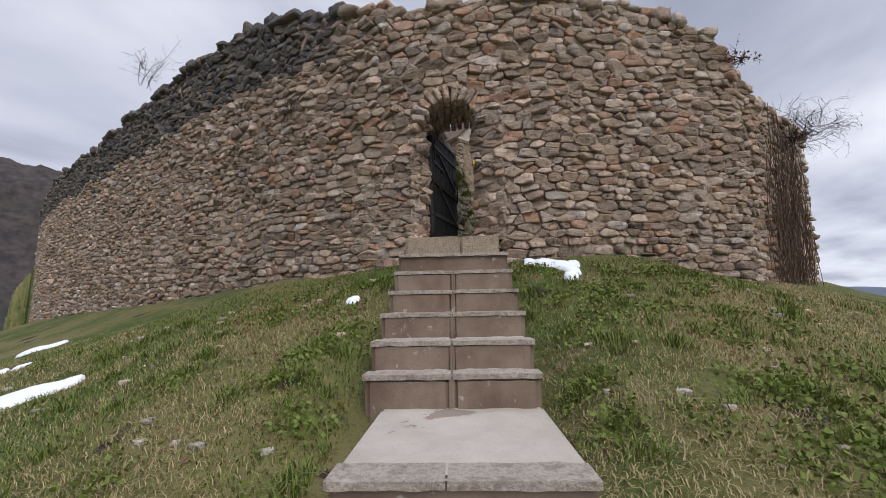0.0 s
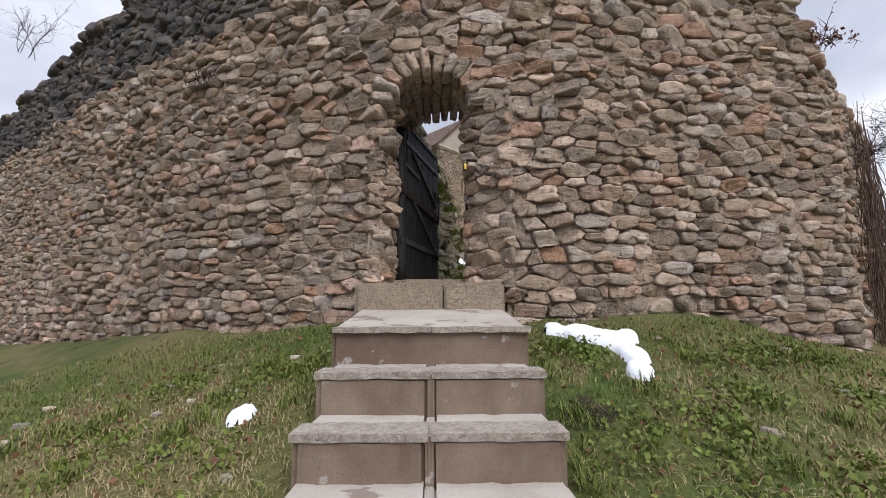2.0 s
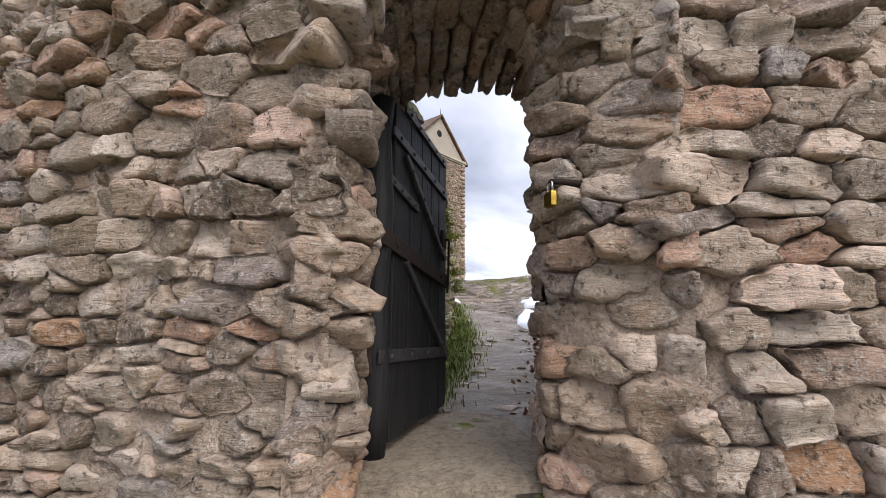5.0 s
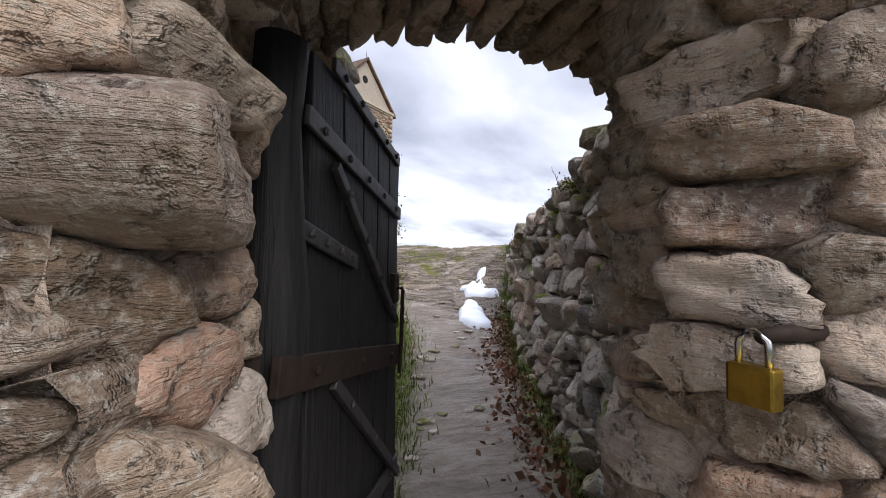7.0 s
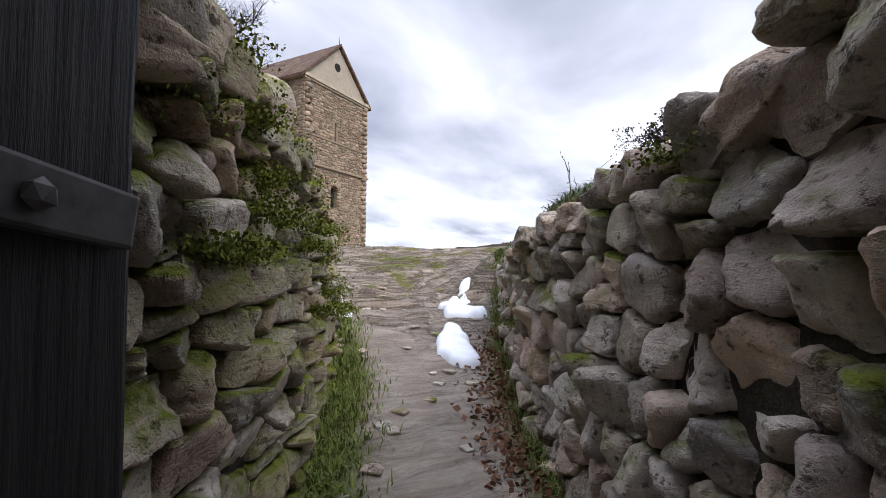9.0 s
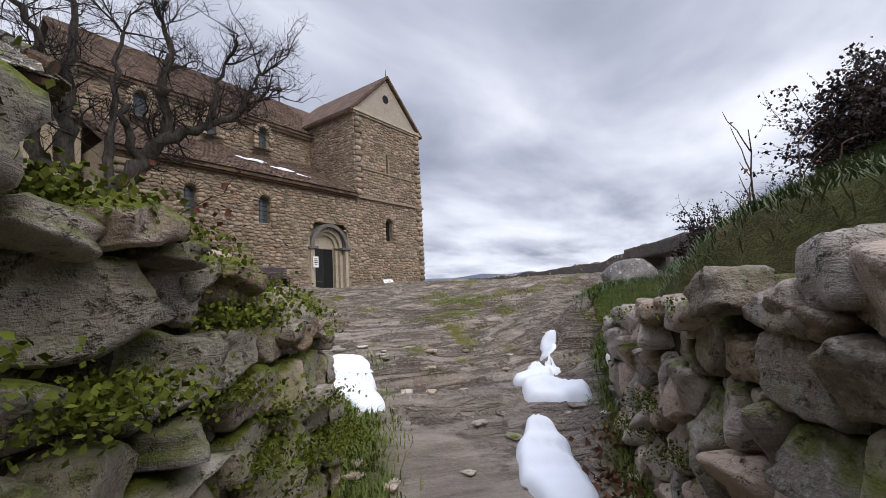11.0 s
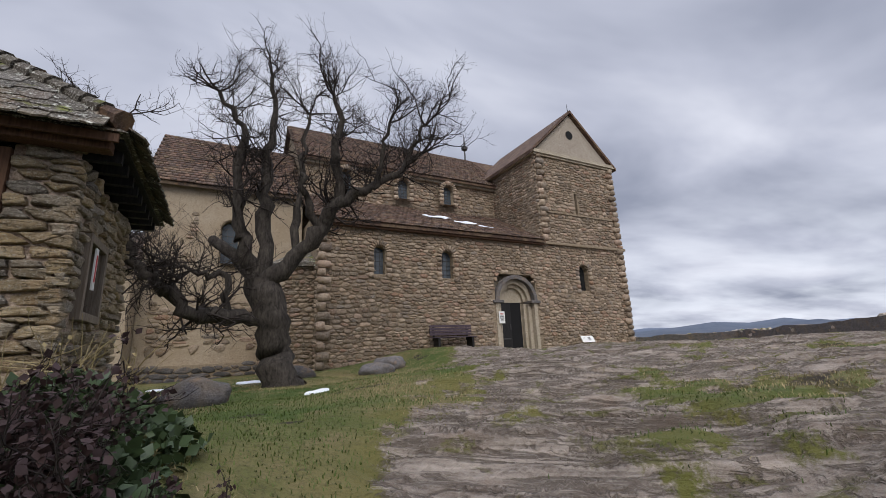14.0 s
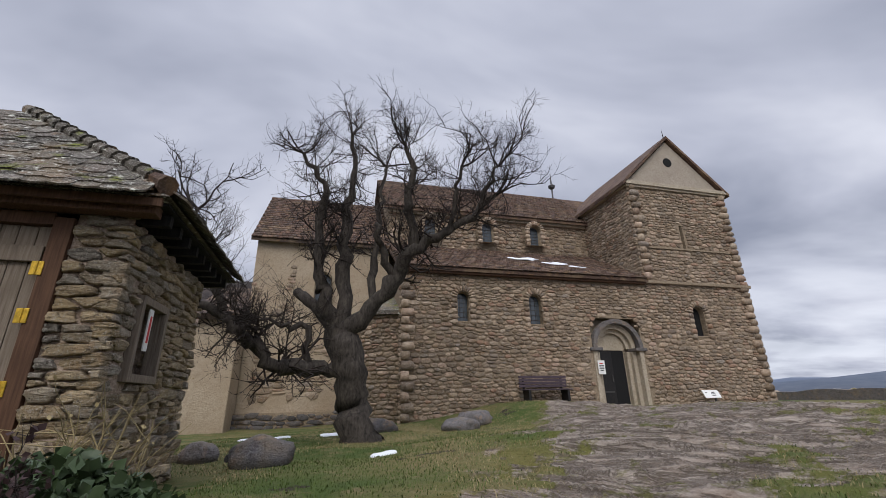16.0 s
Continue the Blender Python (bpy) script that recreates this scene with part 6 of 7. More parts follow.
# ---- tree ----
def build_tree():
    tree = thing("walnut_tree", "old bare walnut tree with gnarled dark trunk", "tree", (9.4, 17, 3.7))
    g = np.random.default_rng(21)
    V, F, count = [], [], [0]

    def add_tube(pts, radii, sides, V, F, count):
        pts = np.array(pts, float)
        for i in range(len(pts)):
            d = pts[min(i + 1, len(pts) - 1)] - pts[max(i - 1, 0)]
            d /= np.linalg.norm(d) + 1e-9
            u = np.cross(d, [0.3, 0.9, 0.31]); u /= np.linalg.norm(u) + 1e-9
            w = np.cross(d, u)
            for k in range(sides):
                t = 2 * math.pi * k / sides
                V.append(pts[i] + (u * math.cos(t) + w * math.sin(t)) * radii[i])
        for i in range(len(pts) - 1):
            for k in range(sides):
                a, b = count[0] + i * sides + k, count[0] + i * sides + (k + 1) % sides
                F.append((a, b, b + sides, a + sides))
        count[0] += len(pts) * sides

    def twigs(p, d, length, r, depth, V, F, count):
        n = 3 if depth > 1 else 2
        pts, q, dd = [p], np.array(p), np.array(d)
        for i in range(n):
            dd = dd + g.normal(0, 0.22, 3) + np.array([0, 0, 0.08])
            dd /= np.linalg.norm(dd)
            q = q + dd * length / n
            pts.append(q)
        radii = np.linspace(r, r * 0.55, n + 1)
        add_tube(pts, radii, 4 if depth > 1 else 3, V, F, count)
        if depth <= 0:
            return
        for k in range(3 if depth > 1 else 3):
            i = g.integers(1, n + 1)
            nd = dd + g.normal(0, 0.75, 3)
            nd[2] += 0.15
            nd /= np.linalg.norm(nd)
            twigs(pts[i], nd, length * g.uniform(0.58, 0.82), r * 0.58, depth - 1, V, F, count)

    def smooth_path(pts, n=4, wob=0.05):
        pts = np.array(pts, float)
        t = np.linspace(0, len(pts) - 1, (len(pts) - 1) * n + 1)
        out = np.stack([np.interp(t, range(len(pts)), pts[:, k]) for k in range(3)], 1)
        out[1:-1] = (out[:-2] + out[1:-1] * 2 + out[2:]) / 4
        out[1:-1] += g.normal(0, wob, (len(out) - 2, 3))
        return out
    limbs = [
        ([(9.55, 17, 3.5), (9.4, 17, 3.9), (9.28, 17, 4.7), (9.09, 17, 5.57), (8.95, 17, 6.2)], 0.52, 0.30, "trunk"),
        ([(9.0, 17, 6.0), (9.66, 16.7, 6.63), (10.13, 16.4, 7.32), (10.47, 16.1, 7.95), (11.25, 15.9, 8.29), (12.0, 15.7, 8.9), (12.45, 15.6, 9.3)], 0.25, 0.05, "limb"),
        ([(10.47, 16.1, 7.95), (10.36, 15.9, 9.02), (10.39, 15.7, 9.68), (10.2, 15.5, 10.3)], 0.13, 0.05, "limb"),
        ([(8.95, 17, 6.1), (8.96, 17.1, 7.72), (8.99, 17.2, 9.08), (9.07, 17.3, 10.41), (8.96, 17.3, 11.64)], 0.22, 0.05, "limb"),
        ([(8.95, 17, 6.1), (8.5, 16.9, 6.9), (8.31, 16.8, 7.54), (8.33, 16.7, 8.71), (8.28, 16.6, 9.65), (7.8, 16.5, 10.41)], 0.2, 0.05, "limb"),
        ([(9.2, 17, 5.2), (8.86, 16.9, 5.25), (8.05, 16.6, 5.23), (7.51, 16.3, 5.38), (7.07, 16.0, 5.89), (6.7, 15.8, 6.29), (6.2, 15.6, 6.34)], 0.2, 0.08, "limb"),
        ([(6.7, 15.8, 6.29), (6.43, 15.8, 7.08), (6.17, 15.7, 7.62), (5.99, 15.6, 8.3)], 0.1, 0.04, "limb"),
        ([(8.27, 16.7, 5.24), (8.25, 16.7, 6.14), (7.73, 16.5, 6.16), (7.19, 16.3, 6.29)], 0.09, 0.03, "limb"),
        ([(11.25, 15.9, 8.29), (11.45, 15.7, 9.1), (11.6, 15.6, 10.0)], 0.08, 0.04, "limb"),
        ([(12.07, 15.7, 8.95), (12.3, 15.5, 9.6), (12.5, 15.4, 10.0)], 0.07, 0.035, "limb"),
        ([(9.66, 16.7, 6.63), (9.7, 16.9, 8.0), (9.75, 17, 9.2), (9.9, 17, 10.6)], 0.11, 0.04, "limb"),
        ([(8.9, 17, 6.1), (8.2, 17.2, 6.9), (7.9, 17.4, 7.1)], 0.17, 0.12, "limb"),
        ([(10.1, 16.4, 7.3), (9.75, 16.2, 8.0), (9.6, 16.1, 8.5)], 0.1, 0.07, "limb"),
    ]
    TV, TF, tc = [], [], [0]
    for pts, r0, r1, nm in limbs:
        path = smooth_path(pts)
        rad = np.linspace(r0, r1 * 0.9, len(path)) * (1 + 0.1 * g.normal(size=len(path)))
        if nm == "trunk":
            rad = np.interp(np.linspace(0, 1, len(path)), [0, 0.15, 0.45, 0.8, 1], [0.58, 0.45, 0.36, 0.37, 0.32])
        lv, lf, lc = [], [], [0]
        add_tube(path, rad, 14 if nm == "trunk" else 9, lv, lf, lc)
        lv = np.array(lv)
        lv += np.array([[noise.noise((x * 2.5, y * 2.5, z * 1.2)), noise.noise((x * 2.5 + 9, y * 2.5, z * 1.2)), 0] for x, y, z in lv]) * (0.09 if nm == "trunk" else 0.035)
        link(nm, mesh_np(nm, lv, np.array(lf), True), BARK, tree)
        if nm == "trunk":
            continue
        if r1 > 0.06 and len(path) < 12:
            continue
        for i in range(len(path) // 3, len(path)):
            for _ in range(4 if r0 > 0.12 else 3):
                if g.random() < 0.6:
                    d = g.normal(0, 0.7, 3) + np.array([0, 0, 0.55])
                    d /= np.linalg.norm(d)
                    twigs(path[i], d, g.uniform(0.45, 0.8), max(0.013, rad[i] * 0.2), 3, TV, TF, tc)
        for _ in range(4):
            d = path[-1] - path[-3]
            d = d / np.linalg.norm(d) + g.normal(0, 0.35, 3)
            twigs(path[-1], d / np.linalg.norm(d), g.uniform(0.5, 0.85), 0.026, 4, TV, TF, tc)
    link("crown", mesh_np("crown", np.array(TV), np.array(TF)), TWIG, tree, "fine bare twigs", "stuff")


build_tree()


# ---- bench, signs ----
def build_bench():
    b = thing("bench", "dark slatted wooden bench against the church wall", "bench", (16.0, 20.9, 4.45))
    z0 = 4.42
    for sx in (15.3, 16.75):
        part("leg", boxed(sx, sx + 0.09, 20.62, 21.06, z0 - 0.1, z0 + 0.4, bevel=0.01), BLACKWOOD, b)
        part("back_post", boxed(sx + 0.01, sx + 0.08, 21.07, 21.13, z0 + 0.3, z0 + 0.86, bevel=0.01), BLACKWOOD, b)
    for k in range(4):
        part("seat_slat", boxed(15.15, 16.97, 20.6 + k * 0.115, 20.7 + k * 0.115, z0 + 0.402, z0 + 0.44, bevel=0.008), BENCHWOOD, b)
    for k in range(4):
        part("back_slat", boxed(15.15, 16.97, 21.02, 21.055, z0 + 0.5 + k * 0.1, z0 + 0.585 + k * 0.1, bevel=0.008), BENCHWOOD, b)


build_bench()
sign = thing("info_sign", "white information panel on a low post", "sign", (23.1, 21.0, 4.2))
bm = boxed(-0.37, 0.37, -0.012, 0.012, -0.16, 0.16, bevel=0.004)
bmesh.ops.transform(bm, matrix=pose(23.12, 20.95, 4.58, -28, 0, 0), verts=bm.verts)
panel = part("panel", bm, WHITE, sign)
for dx, dz, w in ((-0.22, 0.05, 0.1), (0.08, 0.06, 0.16), (0.08, 0.0, 0.2), (0.08, -0.06, 0.18)):
    bm = boxed(dx - w / 2, dx + w / 2, -0.0145, -0.0125, dz - 0.016, dz + 0.016)
    bmesh.ops.transform(bm, matrix=pose(23.12, 20.95, 4.58, -28, 0, 0), verts=bm.verts)
    part("print_bar", bm, BLACKINK, panel)
part("post", boxed(23.3, 23.36, 20.98, 21.03, 3.9, 4.56), IRON, sign)
notice = thing("door_notice", "white notice with red border beside the church door", "sign", (18.72, 21.35, 5.6))
part("board", boxed(18.56, 18.85, CH_Y - 0.082, CH_Y - 0.066, 5.36, 5.86), WHITE, notice)
for z, w in ((5.75, 0.16), (5.66, 0.2), (5.58, 0.2), (5.5, 0.14)):
    part("print_bar", boxed(18.705 - w / 2, 18.705 + w / 2, CH_Y - 0.086, CH_Y - 0.0825, z - 0.02, z + 0.02), REDINK if z > 5.7 else BLACKINK, notice)
part("peg", boxed(18.68, 18.73, CH_Y - 0.066, CH_Y + 0.02, 5.6, 5.63), IRON, notice)


# ---- snow ----
SNOWS = []


def snow_patch(lobes, th=0.06, seed=0):
    """A melting patch: lobes (x, y, radius) run together, thin at the ragged edge."""
    for x, y, r in lobes:
        SNOWS.append((x, y, r * 1.15, r * 1.15, 0.0))
    step = 0.025
    xs = np.arange(min(l[0] - l[2] * 1.7 for l in lobes), max(l[0] + l[2] * 1.7 for l in lobes), step)
    ys = np.arange(min(l[1] - l[2] * 1.7 for l in lobes), max(l[1] + l[2] * 1.7 for l in lobes), step)
    X, Y = np.meshgrid(xs, ys, indexing="ij")
    field = np.zeros(X.shape)
    for x, y, r in lobes:
        field += np.exp(-1.2 * ((X - x) ** 2 + (Y - y) ** 2) / r ** 2)
    field -= 0.31
    for (i, j), f in np.ndenumerate(field):
        field[i, j] = f + 0.10 * noise.noise((X[i, j] * 5, Y[i, j] * 5, seed)) + 0.05 * noise.noise((X[i, j] * 14, Y[i, j] * 14, seed))
    k = np.clip(field / 0.3, 0, 1)
    Z = gz(X.ravel(), Y.ravel()).reshape(X.shape) + th * np.sqrt(k) + np.where(field > 0, 0.012, 0.012 + np.clip(field, -0.25, 0) * 0.9)
    nx, ny = X.shape
    idx = np.arange(nx * ny).reshape(nx, ny)
    F = np.stack([idx[:-1, :-1], idx[1:, :-1], idx[1:, 1:], idx[:-1, 1:]], -1).reshape(-1, 4)
    F = F[(field.ravel()[F] > -0.15).all(1)]
    used = np.unique(F)
    back = np.zeros(nx * ny, int)
    back[used] = np.arange(len(used))
    me = mesh_np("snow_patch", np.stack([X.ravel(), Y.ravel(), Z.ravel()], 1)[used], back[F], True)
    link("snow_patch", me, SNOW, None, "melting patch of old white snow on the ground", "", "snow", "snow patches")


def slope_lobes(*rows):
    return [(*world(a, r), q) for a, r, q in rows]


for k, (lobes, th) in enumerate((
        ([(8.78, 6.42, 0.16), (8.95, 6.6, 0.2), (9.15, 6.72, 0.17), (9.3, 6.8, 0.1)], 0.07),
        ([(9.72, 6.95, 0.15), (9.9, 7.15, 0.15), (9.85, 6.72, 0.13), (10.05, 7.1, 0.1)], 0.06),
        ([(10.12, 7.03, 0.09), (10.3, 7.12, 0.085), (10.48, 7.18, 0.09)], 0.02),
        ([(8.72, 7.95, 0.11), (8.8, 8.15, 0.16), (8.92, 8.35, 0.19), (8.72, 8.55, 0.16), (9.08, 8.55, 0.16)], 0.03),
        ([(10.2, 6.5, 0.06)], 0.05),
        (slope_lobes((5.4, 0.86, 0.07), (5.3, 1.05, 0.13), (5.18, 1.25, 0.13), (5.28, 1.42, 0.07), (4.95, 1.3, 0.1), (4.75, 1.24, 0.09)), 0.05),
        (slope_lobes((4.62, -1.2, 0.08)), 0.04),
        (slope_lobes((3.75, -4.3, 0.28), (3.85, -3.95, 0.2), (3.95, -3.75, 0.12)), 0.05),
        (slope_lobes((5.2, -5.9, 0.14), (5.25, -5.6, 0.1)), 0.04),
        (slope_lobes((6.7, -7.0, 0.2), (6.8, -6.7, 0.14)), 0.04),
        ([(9.55, 13.95, 0.1), (9.75, 14.02, 0.12)], 0.03),
        ([(7.0, 18.5, 0.2), (7.4, 18.6, 0.22), (7.8, 18.65, 0.18)], 0.03),
        ([(8.8, 18.95, 0.16), (9.1, 19.1, 0.2)], 0.03))):
    snow_patch(lobes, th, k)


def roof_snow(pts):
    bm = bmesh.new()
    for x, t, rx, ry in pts:
        y, z = CH_Y - 0.28 + t * 3.88, 9.16 + t * 2.19
        r = bmesh.ops.create_icosphere(bm, subdivisions=3, radius=1.0)
        bmesh.ops.transform(bm, matrix=Matrix.Translation((x, y, z + 0.05)) @ Matrix.Rotation(math.atan2(2.19, 3.88), 4, "X") @ Matrix.Diagonal((rx, ry, 0.05, 1)), verts=r["verts"])
    for v in bm.verts:
        v.co += Vector((noise.noise(v.co * 2), noise.noise(v.co * 2 + Vector((5, 0, 0))), 0)) * 0.18
    me = bpy.data.meshes.new("roof_snow")
    bm.to_mesh(me); bm.free()
    me.shade_smooth()
    link("snow_patch", me, SNOW, None, "remnant of snow lying on the aisle roof", "", "snow", "snow patches")


roof_snow([(16.9, 0.55, 0.8, 0.35)])
roof_snow([(18.0, 0.42, 0.7, 0.3)])
roof_snow([(18.9, 0.3, 0.5, 0.16)])


# ---- boulders ----
def boulder(x, y, r, h, seed, mat=STONE_MOSS):
    bm = bmesh.new()
    bmesh.ops.create_icosphere(bm, subdivisions=3, radius=1.0)
    for v in bm.verts:
        v.co *= 1 + 0.25 * noise.noise(v.co * 1.2 + Vector((seed, 0, 0))) + 0.07 * noise.noise(v.co * 4 + Vector((seed, 0, 0)))
        v.co = Vector((v.co.x * r, v.co.y * r * 0.8, v.co.z * h))
    z = float(gz(np.array([x]), np.array([y]))[0])
    bmesh.ops.translate(bm, vec=(x, y, z + h * 0.45), verts=bm.verts)
    me = bpy.data.meshes.new("boulder")
    bm.to_mesh(me); bm.free()
    me.shade_smooth()
    link("boulder", me, mat, None, "rounded weathered boulder lying in the grass", "", "boulder", "boulders")


for row in ((7.95, 13.6, 0.42, 0.26, 1), (7.0, 14.4, 0.27, 0.2, 2), (12.35, 18.9, 0.55, 0.22, 4), (13.0, 19.6, 0.6, 0.25, 5), (10.2, 19.4, 0.5, 0.25, 6), (7.55, 14.2, 0.15, 0.1, 7)):
    boulder(*row, STONE_DARK)
boulder(12.3, 6.7, 0.42, 0.26, 9, stone_material("lichened_stone", DARK, lichen=0.9, strata=0.2, pale=(0.42, 0.41, 0.4)))
for row in ((7.62, 7.6, 0.13, 0.1, 12, STONE_DRY), (8.05, 7.92, 0.14, 0.1, 13, STONE_DRY)):
    boulder(*row)
# cap stones on the mossy wall
for a, r, rr, h, z, sd in ((8.95, -0.2, 0.24, 0.2, 4.52, 3), (9.75, 0.02, 0.2, 0.1, 4.16, 6), (10.2, 0.1, 0.18, 0.12, 3.95, 8)):
    v, f = unit_stone(8, sd + 60, 3.0)
    x, y = world(a, r)
    me = mesh_np("cap_stone", v * np.array([rr, rr * 0.8, h]) + np.array([x, y, z]), f, True)
    link("cap_stone", me, STONE_DRY, left_wall)


# ---- far rampart ----
def far_rampart():
    pts = [(16.5, 2.6), (20.0, 5.0), (27.5, 10.5), (34, 20), (33, 30)]
    w = thing("wall_far_rampart", "low ruined rampart wall along the hilltop", "wall", kind="structure")
    run = polyline(pts)
    top = lambda s: lerp([0, 4, 9, 14, 20, run[0]], [5.5, 5.5, 5.35, 4.95, 4.75, 4.6], s) + 0.18 * noise.noise((s * 0.6, 2, 0)) + 0.12 * noise.noise((s * 1.9, 5, 0))
    bm = bmesh.new()
    rows = []
    for k in range(61):
        s = run[0] * k / 60
        p, d, n = run[1](s)
        q, e = p + n[:2] * 0.35, p - n[:2] * 0.35
        rows.append([bm.verts.new((*q, 2)), bm.verts.new((*q, top(s))), bm.verts.new((*e, top(s))), bm.verts.new((*e, 2))])
    for a, b in zip(rows, rows[1:]):
        for i in range(4):
            bm.faces.new((a[i], a[(i + 1) % 4], b[(i + 1) % 4], b[i]))
    bm.faces.new(rows[0]); bm.faces.new(rows[-1][::-1])
    bmesh.ops.recalc_face_normals(bm, faces=bm.faces)
    part("core", bm, STONE_DARK, w)
    back = [p for p in pts[::-1]]
    nrun = polyline([(x - 0.35 * 0.5, y + 0.35 * 0.8) for x, y in back])
    stones = fitted(nrun, lambda s: 3.2, lambda s: top(run[0] - s), (0.42, 0.18), lambda s, z: True, 0.1, 0.02, 81)
    masonry("rubble_face", stones, w, STONE_DRY, low=True)


far_rampart()
slab = thing("stone_slab", "dark flat stone slab lying on low supports", "slab", (15.0, 6.4, 4.3))
bm = boxed(-1.2, 1.2, -0.35, 0.35, -0.13, 0.13, bevel=0.04)
for v in bm.verts:
    v.co += Vector((0, 0, 0.03 * noise.noise(v.co * 3)))
bmesh.ops.transform(bm, matrix=pose(15.3, 6.5, 4.62, 0, 2, 40), verts=bm.verts)
part("top", bm, STONE_DARK, slab)
for dx in (-0.8, 0.8):
    bm = boxed(dx - 0.15, dx + 0.15, -0.25, 0.25, -0.75, -0.132, bevel=0.02)
    bmesh.ops.transform(bm, matrix=pose(15.3, 6.5, 4.62, 0, 2, 40), verts=bm.verts)
    part("support", bm, STONE_DARK, slab)

# ---- plants ----
def twig_mass(base, height, spread, n, g, r=0.007, depth=2, up=0.6, curl=0.3):
    """Thin three-sided stems that fork; arrays of corners and faces."""
    V, F = [], []

    def stem(p, d, L, rad, dep):
        seg = 4
        pts = [p]
        for _ in range(seg):
            d = d + g.normal(0, curl, 3) * 0.5
            d = d / np.linalg.norm(d)
            pts.append(pts[-1] + d * L / seg)
        o = len(V)
        u = np.cross(d, [0.2, 0.5, 0.8]); u /= np.linalg.norm(u) + 1e-9
        w = np.cross(d, u)
        for i, q in enumerate(pts):
            rr = rad * (1 - 0.6 * i / seg)
            for k in range(3):
                t = 2.094 * k
                V.append(q + (u * math.cos(t) + w * math.sin(t)) * rr)
        for i in range(seg):
            for k in range(3):
                a, b = o + i * 3 + k, o + i * 3 + (k + 1) % 3
                F.append((a, b, b + 3, a + 3))
        if dep:
            for _ in range(3):
                nd = d + g.normal(0, 0.6, 3)
                stem(pts[g.integers(1, seg + 1)], nd / np.linalg.norm(nd), L * 0.6, rad * 0.65, dep - 1)
    for _ in range(n):
        p = np.array(base) + g.normal(0, 1, 3) * np.array([spread, spread, 0.02])
        d = np.array([g.normal(0, 1 - up), g.normal(0, 1 - up), up])
        stem(p, d / np.linalg.norm(d), height * g.uniform(0.5, 1.0), r, depth)
    return np.array(V), np.array(F)


def leaf_mass(centres, size, g, droop=0.3):
    """Small folded leaves, each of two triangles."""
    c = np.asarray(centres)
    n = len(c)
    d = g.normal(0, 1, (n, 3)); d[:, 2] -= droop; d /= np.linalg.norm(d, axis=1)[:, None]
    u = np.cross(d, g.normal(0, 1, (n, 3))); u /= np.linalg.norm(u, axis=1)[:, None]
    w = np.cross(d, u)
    s = size * g.uniform(0.6, 1.3, (n, 1))
    V = np.stack([c, c + d * s * 0.5 + u * s * 0.38 + w * s * 0.08, c + d * s, c + d * s * 0.5 - u * s * 0.38 + w * s * 0.08], 1).reshape(-1, 3)
    i = np.arange(n)[:, None] * 4
    F = np.concatenate([np.concatenate([i, i + 1, i + 2], 1), np.concatenate([i, i + 2, i + 3], 1)])
    return V, F


def shrub(name, label, x, y, z, h, spread, n, leafmat, leaves, leafsize, seed, mat=TWIG, depth=2, up=0.6, r=0.007, curl=0.3):
    g = np.random.default_rng(seed)
    b = thing(name, label, "shrub", (x, y, z))
    V, F = twig_mass((x, y, z), h, spread, n, g, r, depth, up, curl)
    link("branching", mesh_np("branching", V, F), mat, b, kind="stuff")
    if leaves:
        pick = V[g.integers(0, len(V), leaves)] + g.normal(0, 0.015, (leaves, 3))
        pick = pick[pick[:, 2] > z + h * 0.08]
        link("foliage", mesh_np("foliage", *leaf_mass(pick, leafsize, g)), leafmat, b, kind="stuff")
    return b


def at_ground(x, y):
    return float(gz(np.array([x]), np.array([y]))[0])


shrub("round_bush", "dense dark russet bush on the grassy bank", 11.45, 4.35, at_ground(11.45, 4.35), 0.66, 0.13, 120, LEAF_PURPLE, 26000, 0.036, 1, depth=3, up=0.6)
shrub("bare_shrub", "low bare shrub on the bank", 9.75, 5.5, at_ground(9.75, 5.5), 0.2, 0.16, 60, LEAF_PURPLE, 4000, 0.024, 2)
shrub("bare_shrub", "sparse dry stalks on the bank", 9.2, 5.35, at_ground(9.2, 5.35), 0.5, 0.1, 4, LEAF_DRY, 20, 0.02, 3, VINE, 1, 0.8)
shrub("bare_shrub", "low dark shrub on the far bank", 12.6, 5.6, at_ground(12.6, 5.6), 0.4, 0.3, 26, LEAF_PURPLE, 700, 0.03, 4)
shrub("dark_shrub", "dark purple-brown shrub behind the mossy wall", 7.62, 8.55, at_ground(7.62, 8.55), 0.42, 0.13, 36, LEAF_PURPLE, 3200, 0.03, 5, depth=3, up=0.75)
shrub("dark_shrub", "low dark shrub behind the mossy wall", 8.0, 8.5, at_ground(8.0, 8.5), 0.36, 0.14, 26, LEAF_PURPLE, 2200, 0.03, 6)
shrub("red_shrub", "shrub with dry russet leaves beside the hut", 6.85, 7.95, at_ground(6.85, 7.95), 0.6, 0.1, 12, LEAF_RED, 420, 0.035, 7, VINE)
shrub("dry_stalks", "dry pale stalks beside the hut corner", 7.35, 10.45, at_ground(7.35, 10.45), 0.8, 0.15, 22, GRASS_DRY, 60, 0.03, 8, GRASS_DRY, 1, 0.75)
